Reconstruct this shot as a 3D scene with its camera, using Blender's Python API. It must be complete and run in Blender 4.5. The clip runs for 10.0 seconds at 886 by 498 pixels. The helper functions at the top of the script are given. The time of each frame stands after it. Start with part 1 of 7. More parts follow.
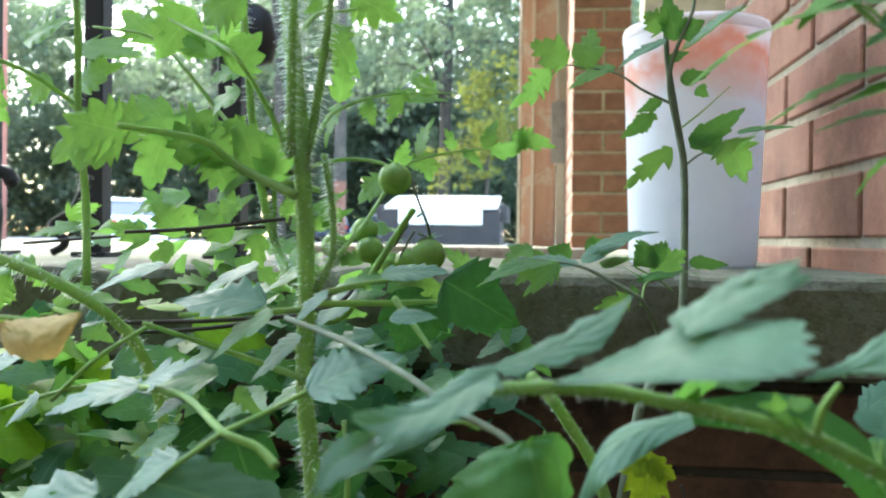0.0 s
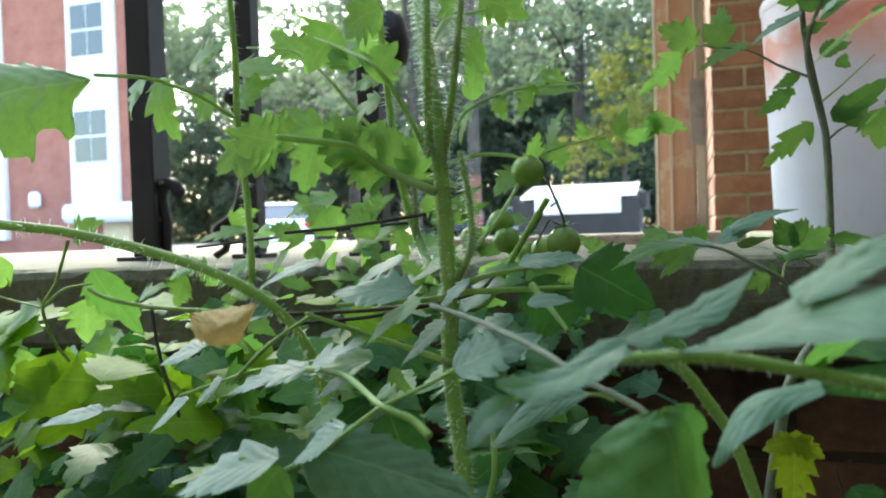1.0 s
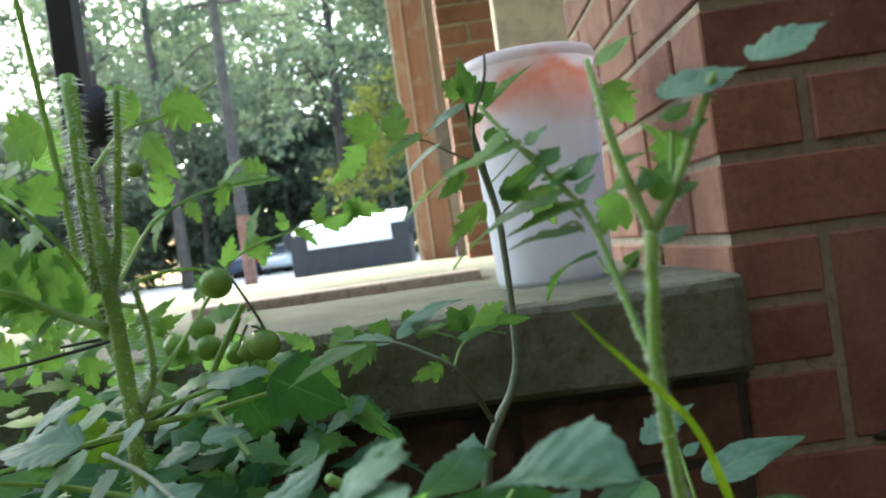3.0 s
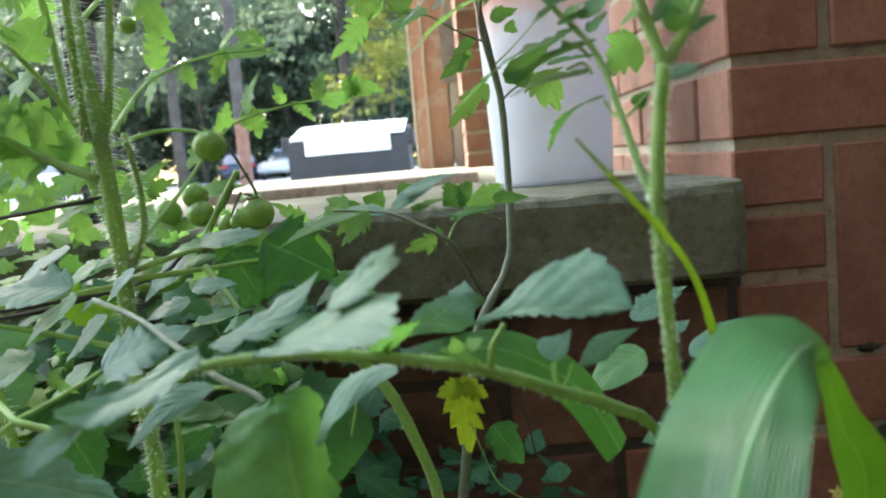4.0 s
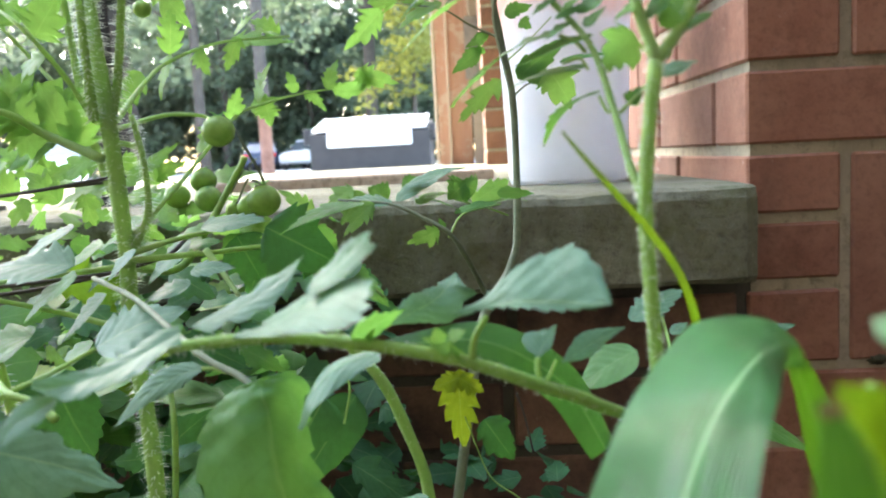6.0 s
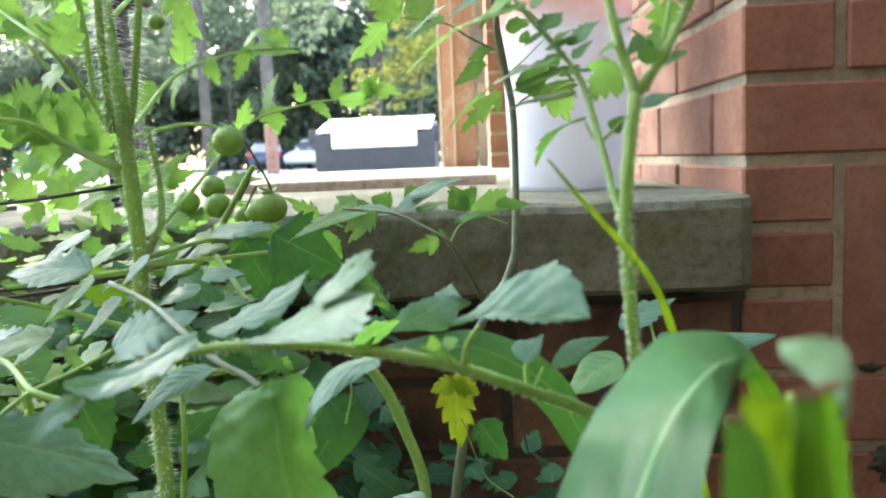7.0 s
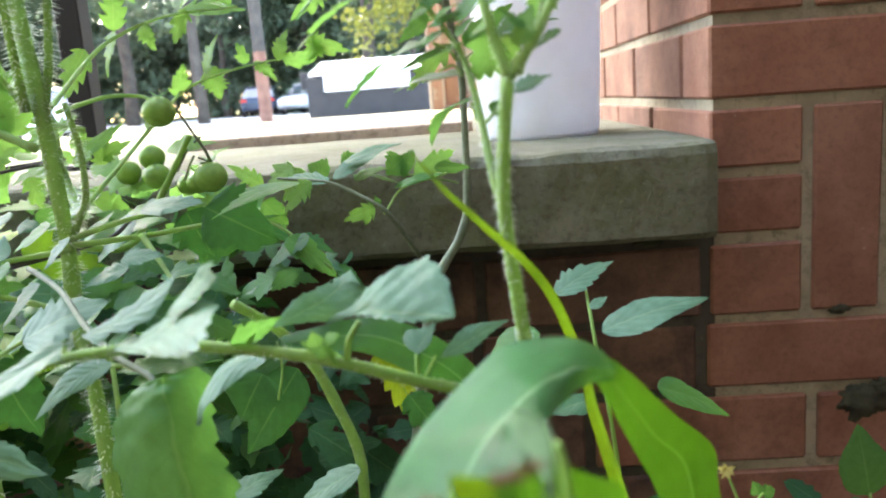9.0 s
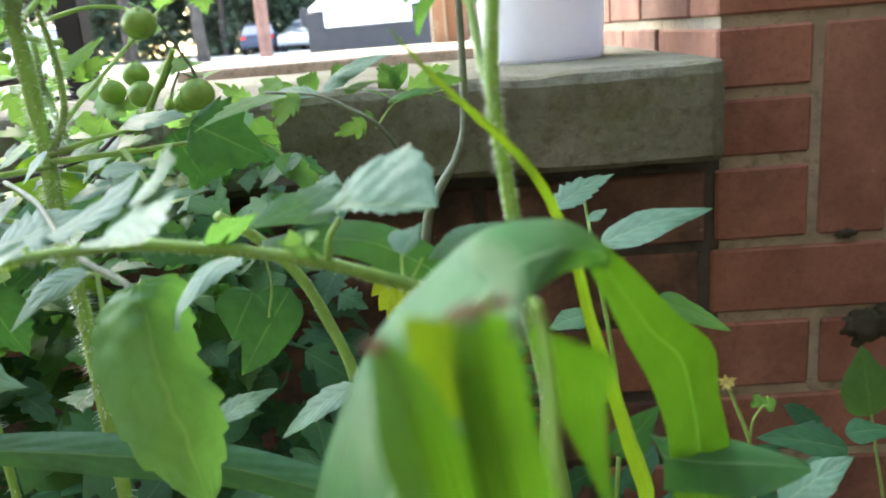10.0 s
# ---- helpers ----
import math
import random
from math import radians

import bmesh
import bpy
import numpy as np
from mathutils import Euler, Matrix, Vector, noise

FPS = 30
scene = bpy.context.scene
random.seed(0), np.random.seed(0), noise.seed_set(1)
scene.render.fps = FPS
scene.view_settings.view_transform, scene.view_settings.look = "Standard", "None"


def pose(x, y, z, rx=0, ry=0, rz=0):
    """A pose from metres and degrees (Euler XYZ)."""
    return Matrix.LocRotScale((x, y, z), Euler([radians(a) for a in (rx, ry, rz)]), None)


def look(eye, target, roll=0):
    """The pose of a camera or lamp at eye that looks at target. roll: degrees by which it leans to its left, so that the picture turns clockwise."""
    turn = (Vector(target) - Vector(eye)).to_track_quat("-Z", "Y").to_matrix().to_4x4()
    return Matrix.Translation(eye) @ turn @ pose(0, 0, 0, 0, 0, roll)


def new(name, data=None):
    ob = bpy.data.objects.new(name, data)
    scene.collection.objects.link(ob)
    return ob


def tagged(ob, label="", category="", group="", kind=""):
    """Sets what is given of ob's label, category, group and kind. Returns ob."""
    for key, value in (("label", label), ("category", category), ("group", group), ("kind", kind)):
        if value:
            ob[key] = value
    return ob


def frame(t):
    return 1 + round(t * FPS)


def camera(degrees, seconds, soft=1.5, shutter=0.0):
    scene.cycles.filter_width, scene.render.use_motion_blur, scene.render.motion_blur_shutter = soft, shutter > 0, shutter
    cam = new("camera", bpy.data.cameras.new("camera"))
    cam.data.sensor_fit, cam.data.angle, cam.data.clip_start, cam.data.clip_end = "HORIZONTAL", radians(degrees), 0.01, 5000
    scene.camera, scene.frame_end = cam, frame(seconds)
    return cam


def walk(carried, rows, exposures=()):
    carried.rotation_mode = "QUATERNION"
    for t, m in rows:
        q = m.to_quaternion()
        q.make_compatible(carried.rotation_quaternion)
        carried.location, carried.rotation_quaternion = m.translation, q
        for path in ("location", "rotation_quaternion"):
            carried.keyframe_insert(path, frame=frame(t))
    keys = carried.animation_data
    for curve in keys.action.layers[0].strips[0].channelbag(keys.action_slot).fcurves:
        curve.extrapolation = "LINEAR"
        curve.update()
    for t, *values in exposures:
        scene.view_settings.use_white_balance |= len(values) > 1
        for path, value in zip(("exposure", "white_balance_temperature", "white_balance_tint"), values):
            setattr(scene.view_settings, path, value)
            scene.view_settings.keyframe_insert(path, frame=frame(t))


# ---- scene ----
cam = camera(58.5, 10.0, 2.0)
PATH = [
    (0, (-0.29, -0.671, 0.93), (-0.533, 1.314, 0.906), 0.7),
    (0.5, (-0.308, -0.683, 0.923), (-0.884, 1.232, 0.885), -0.1),
    (1, (-0.286, -0.688, 0.929), (-0.868, 1.225, 0.889), -1.8),
    (1.5, (-0.267, -0.69, 0.927), (-0.748, 1.251, 0.877), -2.5),
    (2, (-0.245, -0.688, 0.94), (-0.527, 1.292, 0.945), -2.5),
    (2.2, (-0.236, -0.689, 0.95), (-0.443, 1.298, 0.987), -2.9),
    (3.3, (-0.239, -0.695, 0.962), (-0.243, 1.304, 0.909), -8.5),
    (3.5, (-0.239, -0.694, 0.954), (-0.255, 1.304, 0.861), -7.7),
    (4, (-0.241, -0.69, 0.942), (-0.283, 1.297, 0.717), -5.1),
    (4.5, (-0.23, -0.686, 0.946), (-0.293, 1.299, 0.709), -4.7),
    (5, (-0.231, -0.688, 0.943), (-0.3, 1.297, 0.709), -4.1),
    (6.3, (-0.234, -0.692, 0.94), (-0.33, 1.292, 0.709), -2.7),
    (6.5, (-0.225, -0.695, 0.946), (-0.325, 1.289, 0.712), -2.5),
    (7, (-0.231, -0.705, 0.945), (-0.327, 1.28, 0.718), -2.4),
    (7.5, (-0.227, -0.704, 0.943), (-0.335, 1.28, 0.715), -2.1),
    (8, (-0.22, -0.693, 0.946), (-0.328, 1.288, 0.696), -1.9),
    (8.5, (-0.211, -0.688, 0.945), (-0.299, 1.278, 0.59), -2.7),
    (9, (-0.201, -0.696, 0.955), (-0.303, 1.266, 0.58), -4.3),
    (9.5, (-0.194, -0.691, 0.947), (-0.317, 1.258, 0.516), -5.1),
    (10, (-0.198, -0.687, 0.942), (-0.321, 1.239, 0.418), -4.9),
]
EXPOSURES = [(0.0, 3.5, 6150, 3), (0.5, 3.3, 6300, 4), (1.0, 3.05, 6400, 4), (1.5, 2.95, 6350, 4), (2.0, 3.35, 6400, 5), (2.6, 3.1, 6400, 5), (3.5, 3.0, 6450, 5), (4.0, 3.5, 6500, 8), (4.5, 3.95, 6600, 11), (6.0, 4.0, 6600, 11), (10.0, 4.1, 6650, 12)]
walk(cam, [(t, look(eye, target, roll)) for t, eye, target, roll in PATH], EXPOSURES)

# ---- light ----
cam.data.dof.use_dof = True
cam.data.dof.focus_distance = 0.42
cam.data.dof.aperture_fstop = 19.0

world = bpy.data.worlds.new("sky")
scene.world = world
world.use_nodes = True
wn = world.node_tree
bg = wn.nodes["Background"]
sky = wn.nodes.new("ShaderNodeTexSky")
sky.sky_type = 'NISHITA'
sky.sun_disc = False
SUN_EL, SUN_AZ = 40.0, -32.0          # degrees above the horizon; degrees from +y towards +x
sky.sun_elevation = radians(SUN_EL)
sky.sun_rotation = radians(SUN_AZ)
sky.air_density, sky.dust_density = 1.2, 2.0
wn.links.new(sky.outputs[0], bg.inputs[0])
bg.inputs[1].default_value = 0.15
sun_data = bpy.data.lights.new("sun", 'SUN')
sun_data.energy = 2.8
sun_data.angle = radians(25.0)
sun_data.color = (1.0, 0.93, 0.82)
sun = new("sun", sun_data)
sv = Vector((math.sin(radians(SUN_AZ)) * math.cos(radians(SUN_EL)), math.cos(radians(SUN_AZ)) * math.cos(radians(SUN_EL)), math.sin(radians(SUN_EL))))
sun.matrix_world = look(sv * 60, (0, 0, 0))


# ---- materials ----
def material(name, rough=0.6, metal=0.0):
    m = bpy.data.materials.new(name)
    m.use_nodes = True
    nt = m.node_tree
    b = nt.nodes["Principled BSDF"]
    b.inputs["Roughness"].default_value = rough
    b.inputs["Metallic"].default_value = metal
    return m, nt, b


def nd(nt, kind, **kw):
    n = nt.nodes.new(kind)
    for k, v in kw.items():
        n.inputs[k].default_value = v
    return n


def ramp(nt, fac, stops):
    r = nt.nodes.new("ShaderNodeValToRGB")
    e = r.color_ramp.elements
    while len(e) < len(stops):
        e.new(0.5)
    for el, (p, c) in zip(e, stops):
        el.position, el.color = p, (*c, 1)
    nt.links.new(fac, r.inputs[0])
    return r.outputs[0]


def mixc(nt, fac, a, b, mode='MIX'):
    m = nt.nodes.new("ShaderNodeMix")
    m.data_type, m.blend_type = 'RGBA', mode
    for sock, v in ((m.inputs[0], fac), (m.inputs[6], a), (m.inputs[7], b)):
        if isinstance(v, (int, float)):
            sock.default_value = v
        elif isinstance(v, tuple):
            sock.default_value = (*v, 1)
        else:
            nt.links.new(v, sock)
    return m.outputs[2]


def coords(nt, kind="Object"):
    return nt.nodes.new("ShaderNodeTexCoord").outputs[kind]


def noise_tex(nt, vec, scale, detail=4.0, rough=0.6):
    n = nd(nt, "ShaderNodeTexNoise", Scale=scale, Detail=detail, Roughness=rough)
    nt.links.new(vec, n.inputs["Vector"])
    return n.outputs[0]


def bump(nt, b, height, strength, dist=0.002):
    n = nd(nt, "ShaderNodeBump", Strength=strength, Distance=dist)
    nt.links.new(height, n.inputs["Height"])
    nt.links.new(n.outputs[0], b.inputs["Normal"])
    return n


def world_pos(nt):
    return nt.nodes.new("ShaderNodeNewGeometry").outputs["Position"]


def brick_material(name, dark, mid, light):
    m, nt, b = material(name, 0.85)
    p = world_pos(nt)
    rnd = nt.nodes.new("ShaderNodeObjectInfo").outputs["Random"]
    col = ramp(nt, rnd, [(0.0, dark), (0.45, mid), (1.0, light)])
    big = noise_tex(nt, p, 14, 5, 0.65)
    fine = noise_tex(nt, p, 160, 5, 0.7)
    col = mixc(nt, ramp(nt, big, [(0.35, (0, 0, 0)), (0.75, (1, 1, 1))]), col, mixc(nt, 0.55, col, (0.33, 0.18, 0.115)))
    col = mixc(nt, ramp(nt, fine, [(0.3, (0.55,) * 3), (0.52, (0, 0, 0))]), col, mixc(nt, 1.0, col, (0.55, 0.5, 0.48), 'MULTIPLY'))
    stain = noise_tex(nt, p, 5.5, 6, 0.75)
    col = mixc(nt, ramp(nt, stain, [(0.5, (0, 0, 0)), (0.68, (0.8,) * 3)]), col, mixc(nt, 1.0, col, (0.42, 0.4, 0.36), 'MULTIPLY'))
    chip = noise_tex(nt, p, 55, 3, 0.8)
    col = mixc(nt, ramp(nt, chip, [(0.68, (0, 0, 0)), (0.76, (0.5,) * 3)]), col, (0.42, 0.33, 0.28))
    nt.links.new(col, b.inputs["Base Color"])
    bump(nt, b, mixc(nt, 0.35, fine, chip), 0.6, 0.0015)
    return m


def stone_material(name, a, bcol, scale, rough=0.9, bstr=0.5, dist=0.002, moss=None):
    m, nt, b = material(name, rough)
    p = world_pos(nt)
    big = noise_tex(nt, p, scale, 6, 0.65)
    fine = noise_tex(nt, p, scale * 14, 5, 0.75)
    col = mixc(nt, ramp(nt, big, [(0.32, (0, 0, 0)), (0.7, (1, 1, 1))]), a, bcol)
    col = mixc(nt, ramp(nt, fine, [(0.34, (0.8,) * 3), (0.5, (0, 0, 0))]), col, mixc(nt, 1.0, col, (0.45, 0.44, 0.42), 'MULTIPLY'))
    col = mixc(nt, ramp(nt, fine, [(0.62, (0, 0, 0)), (0.75, (0.6,) * 3)]), col, mixc(nt, 0.4, col, (0.75, 0.72, 0.66)))
    if moss:
        blotch = noise_tex(nt, p, scale * 1.7, 7, 0.7)
        col = mixc(nt, ramp(nt, blotch, [(0.45, (0, 0, 0)), (0.66, (0.75,) * 3)]), col, moss)
    nt.links.new(col, b.inputs["Base Color"])
    bump(nt, b, mixc(nt, 0.5, big, fine), bstr, dist)
    return m


def plain_material(name, colour, rough=0.6, metal=0.0, vary=0.12, scale=20.0, bstr=0.15):
    m, nt, b = material(name, rough, metal)
    p = world_pos(nt)
    n = noise_tex(nt, p, scale, 5, 0.65)
    d = tuple(c * (1 - 2.5 * vary) for c in colour)
    l = tuple(min(1, c * (1 + vary)) for c in colour)
    nt.links.new(ramp(nt, n, [(0.3, d), (0.55, colour), (0.8, l)]), b.inputs["Base Color"])
    bump(nt, b, n, bstr, 0.001)
    return m


def wood_material(name, a, bcol):
    m, nt, b = material(name, 0.7)
    p = world_pos(nt)
    mp = nd(nt, "ShaderNodeMapping", Scale=(60, 60, 4))
    nt.links.new(p, mp.inputs[0])
    g = noise_tex(nt, mp.outputs[0], 1.0, 5, 0.7)
    flake = noise_tex(nt, p, 9, 6, 0.75)
    col = mixc(nt, ramp(nt, g, [(0.3, (0, 0, 0)), (0.7, (1, 1, 1))]), a, bcol)
    col = mixc(nt, ramp(nt, flake, [(0.52, (0, 0, 0)), (0.58, (0.8,) * 3)]), col, (0.62, 0.55, 0.5))
    nt.links.new(col, b.inputs["Base Color"])
    bump(nt, b, g, 0.3, 0.002)
    return m


def leaf_material(name, dark, light, glow, trans=0.35, rough=0.42, veins=True):
    """Plant tissue: a green skin that lets light through, with side veins across the blade."""
    m, nt, b = material(name, rough)
    p = world_pos(nt)
    uv = coords(nt, "UV")
    sep = nt.nodes.new("ShaderNodeSeparateXYZ")
    nt.links.new(uv, sep.inputs[0])
    big = noise_tex(nt, p, 45, 4, 0.6)
    fine = noise_tex(nt, p, 600, 3, 0.6)
    rnd = nt.nodes.new("ShaderNodeNewGeometry").outputs["Random Per Island"]
    col = mixc(nt, ramp(nt, big, [(0.3, (0, 0, 0)), (0.72, (1, 1, 1))]), dark, light)
    col = mixc(nt, ramp(nt, rnd, [(0.0, (0, 0, 0)), (1.0, (0.45,) * 3)]), col, light)
    mottle = noise_tex(nt, p, 190, 4, 0.65)
    col = mixc(nt, ramp(nt, mottle, [(0.35, (0.6,) * 3), (0.6, (0, 0, 0))]), col, mixc(nt, 1.0, col, (0.55, 0.62, 0.55), 'MULTIPLY'))
    height = mixc(nt, 0.3, big, fine)
    if veins:
        # rib along the middle, side veins running forward from it
        ab = nd(nt, "ShaderNodeMath"); ab.operation = 'ABSOLUTE'
        nt.links.new(sep.outputs[1], ab.inputs[0])
        ma = nd(nt, "ShaderNodeMath"); ma.operation = 'MULTIPLY_ADD'
        nt.links.new(ab.outputs[0], ma.inputs[0]); ma.inputs[1].default_value = -0.34
        nt.links.new(sep.outputs[0], ma.inputs[2])
        mu = nd(nt, "ShaderNodeMath"); mu.operation = 'MULTIPLY'
        wob = nd(nt, "ShaderNodeMath"); wob.operation = 'MULTIPLY_ADD'
        nt.links.new(big, wob.inputs[0]); wob.inputs[1].default_value = 0.12
        nt.links.new(ma.outputs[0], wob.inputs[2])
        nt.links.new(wob.outputs[0], mu.inputs[0]); mu.inputs[1].default_value = 6.5
        pp = nd(nt, "ShaderNodeMath"); pp.operation = 'PINGPONG'
        nt.links.new(mu.outputs[0], pp.inputs[0]); pp.inputs[1].default_value = 0.5
        side = ramp(nt, pp.outputs[0], [(0.0, (1, 1, 1)), (0.06, (0, 0, 0))])
        mid = ramp(nt, ab.outputs[0], [(0.0, (1, 1, 1)), (0.055, (0, 0, 0))])
        col = mixc(nt, mixc(nt, 1.0, side, (0.5,) * 3, 'MULTIPLY'), col, mixc(nt, 1.0, col, (0.55, 0.65, 0.55), 'MULTIPLY'))
        col = mixc(nt, mixc(nt, 1.0, mid, (0.5,) * 3, 'MULTIPLY'), col, mixc(nt, 0.5, light, (0.32, 0.42, 0.16)))
        quilt = ramp(nt, pp.outputs[0], [(0.0, (0, 0, 0)), (0.5, (1, 1, 1))])
        blister = noise_tex(nt, p, 330, 2, 0.5)
        height = mixc(nt, 0.3, mixc(nt, 0.55, height, blister), quilt)
    nt.links.new(col, b.inputs["Base Color"])
    b.inputs["Sheen Weight"].default_value = 0.03
    b.inputs["Sheen Roughness"].default_value = 0.5
    b.inputs["Specular IOR Level"].default_value = 0.22
    bump(nt, b, height, 0.6, 0.0008)
    tr = nt.nodes.new("ShaderNodeBsdfTranslucent")
    nt.links.new(mixc(nt, 0.35, glow, col), tr.inputs[0])
    mx = nt.nodes.new("ShaderNodeMixShader")
    mx.inputs[0].default_value = trans
    nt.links.new(b.outputs[0], mx.inputs[1])
    nt.links.new(tr.outputs[0], mx.inputs[2])
    nt.links.new(mx.outputs[0], nt.nodes["Material Output"].inputs[0])
    return m


BRICK = brick_material("red brick", (0.12, 0.048, 0.029), (0.165, 0.066, 0.039), (0.215, 0.09, 0.053))
MORTAR = stone_material("mortar", (0.22, 0.19, 0.135), (0.34, 0.3, 0.215), 5, 0.95, 0.8, 0.003, (0.16, 0.14, 0.1))
# lower wall: real grime, with the plants' shade also put into both colours
BRICK_GRIMY_SHADE = brick_material("grimy brown brick, shade painted in", (0.028, 0.018, 0.013), (0.04, 0.023, 0.017), (0.058, 0.03, 0.021))
MORTAR_GRIMY_SHADE = stone_material("shade-painted grimy mortar", (0.038, 0.034, 0.026), (0.06, 0.053, 0.04), 5, 0.95, 0.8, 0.003, (0.03, 0.03, 0.02))
CONCRETE = stone_material("weathered concrete", (0.085, 0.09, 0.055), (0.18, 0.185, 0.125), 9, 0.92, 1.0, 0.006, (0.072, 0.088, 0.022))
THRESHOLD = stone_material("tan concrete", (0.42, 0.34, 0.26), (0.5, 0.42, 0.33), 6)
MOSS = stone_material("black moss and grime", (0.03, 0.03, 0.017), (0.07, 0.07, 0.035), 60, 1.0, 1.0, 0.004)
SOIL = stone_material("garden soil", (0.05, 0.035, 0.022), (0.1, 0.07, 0.045), 12, 1.0, 1.0, 0.02)
ASPHALT = stone_material("pale asphalt", (0.34, 0.33, 0.31), (0.45, 0.44, 0.42), 0.4, 0.9, 0.4, 0.01)
GRASS_GROUND = stone_material("rough grass", (0.05, 0.08, 0.02), (0.12, 0.14, 0.04), 0.8, 1.0, 0.8, 0.05)
BOARD = wood_material("peeling pink board", (0.5, 0.3, 0.24), (0.6, 0.4, 0.33))
BOARD_PALE = wood_material("peeling white board", (0.62, 0.55, 0.5), (0.72, 0.67, 0.62))
CREAM = plain_material("cream paint", (0.72, 0.62, 0.42), 0.6)
WHITE = plain_material("white paint", (0.8, 0.8, 0.79), 0.6, vary=0.05)
BLACK = plain_material("black painted iron", (0.008, 0.009, 0.012), 0.6, vary=0.3)
DARKBODY = plain_material("dark painted steel", (0.017, 0.014, 0.013), 0.55, vary=0.25, scale=3)
LID = plain_material("pale plastic lid", (0.75, 0.74, 0.7), 0.5, vary=0.06, scale=2)
GREYMETAL = plain_material("grey metal", (0.4, 0.41, 0.42), 0.4, 0.6)
CARWHITE = plain_material("white car paint", (0.8, 0.8, 0.8), 0.25, vary=0.03)
CARDARK = plain_material("dark blue car paint", (0.03, 0.04, 0.07), 0.25, vary=0.1)
CARSILVER = plain_material("silver car paint", (0.5, 0.51, 0.53), 0.25, 0.4, vary=0.05)
RUBBER = plain_material("tyre rubber", (0.015, 0.015, 0.016), 0.85)
REDLAMP = plain_material("red lamp glass", (0.5, 0.02, 0.01), 0.2)
# for the unseen added walls; near black so that they bounce little light
LIGHT_BLOCK = plain_material("black light-blocking boards", (0.034, 0.029, 0.024), 0.9, vary=0.25, scale=6)
BARK = stone_material("dark bark", (0.035, 0.03, 0.026), (0.09, 0.075, 0.06), 3, 0.95, 1.0, 0.03)
BARK_RED = stone_material("reddish pole wood", (0.16, 0.07, 0.045), (0.26, 0.13, 0.085), 4, 0.9, 0.6, 0.01)
FARBRICK = stone_material("far brickwork", (0.3, 0.11, 0.08), (0.38, 0.16, 0.12), 1.5, 0.9, 0.3)
glass, gnt, gb = material("window glass", 0.08)
gb.inputs["Base Color"].default_value = (0.06, 0.07, 0.08, 1)
gb.inputs["Specular IOR Level"].default_value = 0.9
CROWN = leaf_material("tree leaves", (0.05, 0.078, 0.055), (0.105, 0.138, 0.095), (0.19, 0.26, 0.14), 0.42, 0.6, veins=False)
CROWN_Y = leaf_material("yellowing tree leaves", (0.09, 0.11, 0.025), (0.19, 0.2, 0.045), (0.38, 0.4, 0.07), 0.4, 0.5, veins=False)


# ---- mesh helpers ----
def mesh_of(bm, name, mat, smooth=False):
    me = bpy.data.meshes.new(name)
    bm.to_mesh(me)
    bm.free()
    for m in (mat if isinstance(mat, (list, tuple)) else [mat]):
        me.materials.append(m)
    if smooth:
        for p in me.polygons:
            p.use_smooth = True
    return me


def part(name, bm, mat, parent=None, label="", smooth=False):
    ob = new(name, mesh_of(bm, name, mat, smooth))
    if parent is not None:
        ob.parent = parent
    if label:
        tagged(ob, label)
    return ob


def thing(name, label, category, at=(0, 0, 0), group="", kind=""):
    ob = new(name)
    ob.matrix_world = Matrix.Translation(at)
    ob.empty_display_size = 0.05
    return tagged(ob, label, category, group, kind)


def box(bm, lo, hi, bevel=0.0, seg=1):
    lo, hi = Vector(lo), Vector(hi)
    r = bmesh.ops.create_cube(bm, size=1.0, matrix=Matrix.LocRotScale((lo + hi) / 2, None, hi - lo))
    if bevel:
        ed = {e for v in r["verts"] for e in v.link_edges}
        bmesh.ops.bevel(bm, geom=list(ed), offset=bevel, segments=seg, affect='EDGES', profile=0.5)
    return bm


def boxed(lo, hi, bevel=0.0, seg=1):
    return box(bmesh.new(), lo, hi, bevel, seg)


def tube(bm, pts, radii, sides=8, cap=True):
    """A round stem through pts, with a radius at each."""
    pts = [Vector(p) for p in pts]
    rings, up = [], None
    for i, p in enumerate(pts):
        d = (pts[min(i + 1, len(pts) - 1)] - pts[max(i - 1, 0)]).normalized()
        if up is None:
            up = d.orthogonal().normalized()
        up = (up - d * up.dot(d)).normalized()
        sd = d.cross(up)
        r = radii[i] if isinstance(radii, (list, tuple)) else radii
        rings.append([bm.verts.new(p + r * (math.cos(a) * up + math.sin(a) * sd)) for a in (math.tau * k / sides for k in range(sides))])
    for a, b in zip(rings, rings[1:]):
        for k in range(sides):
            bm.faces.new((a[k], a[(k + 1) % sides], b[(k + 1) % sides], b[k]))
    if cap:
        bm.faces.new(rings[0][::-1])
        bm.faces.new(rings[-1])
    return bm


def curve_pts(ctrl, n=24):
    """A smooth line through the control points."""
    c = [Vector(p) for p in ctrl]
    k = len(c) - 1
    tan = []
    for i in range(k + 1):
        d = c[min(i + 1, k)] - c[max(i - 1, 0)]
        reach = min((c[i + 1] - c[i]).length if i < k else 9.0, (c[i] - c[i - 1]).length if i > 0 else 9.0)
        tan.append(d.normalized() * reach)
    out = []
    for i in range(n + 1):
        s = min(i / n * k, k - 1e-6)
        j = int(s); u = s - j
        h = 2 * u ** 3 - 3 * u * u + 1
        out.append(c[j] * h + c[j + 1] * (1 - h) + tan[j] * (u ** 3 - 2 * u * u + u) + tan[j + 1] * (u ** 3 - u * u))
    return out


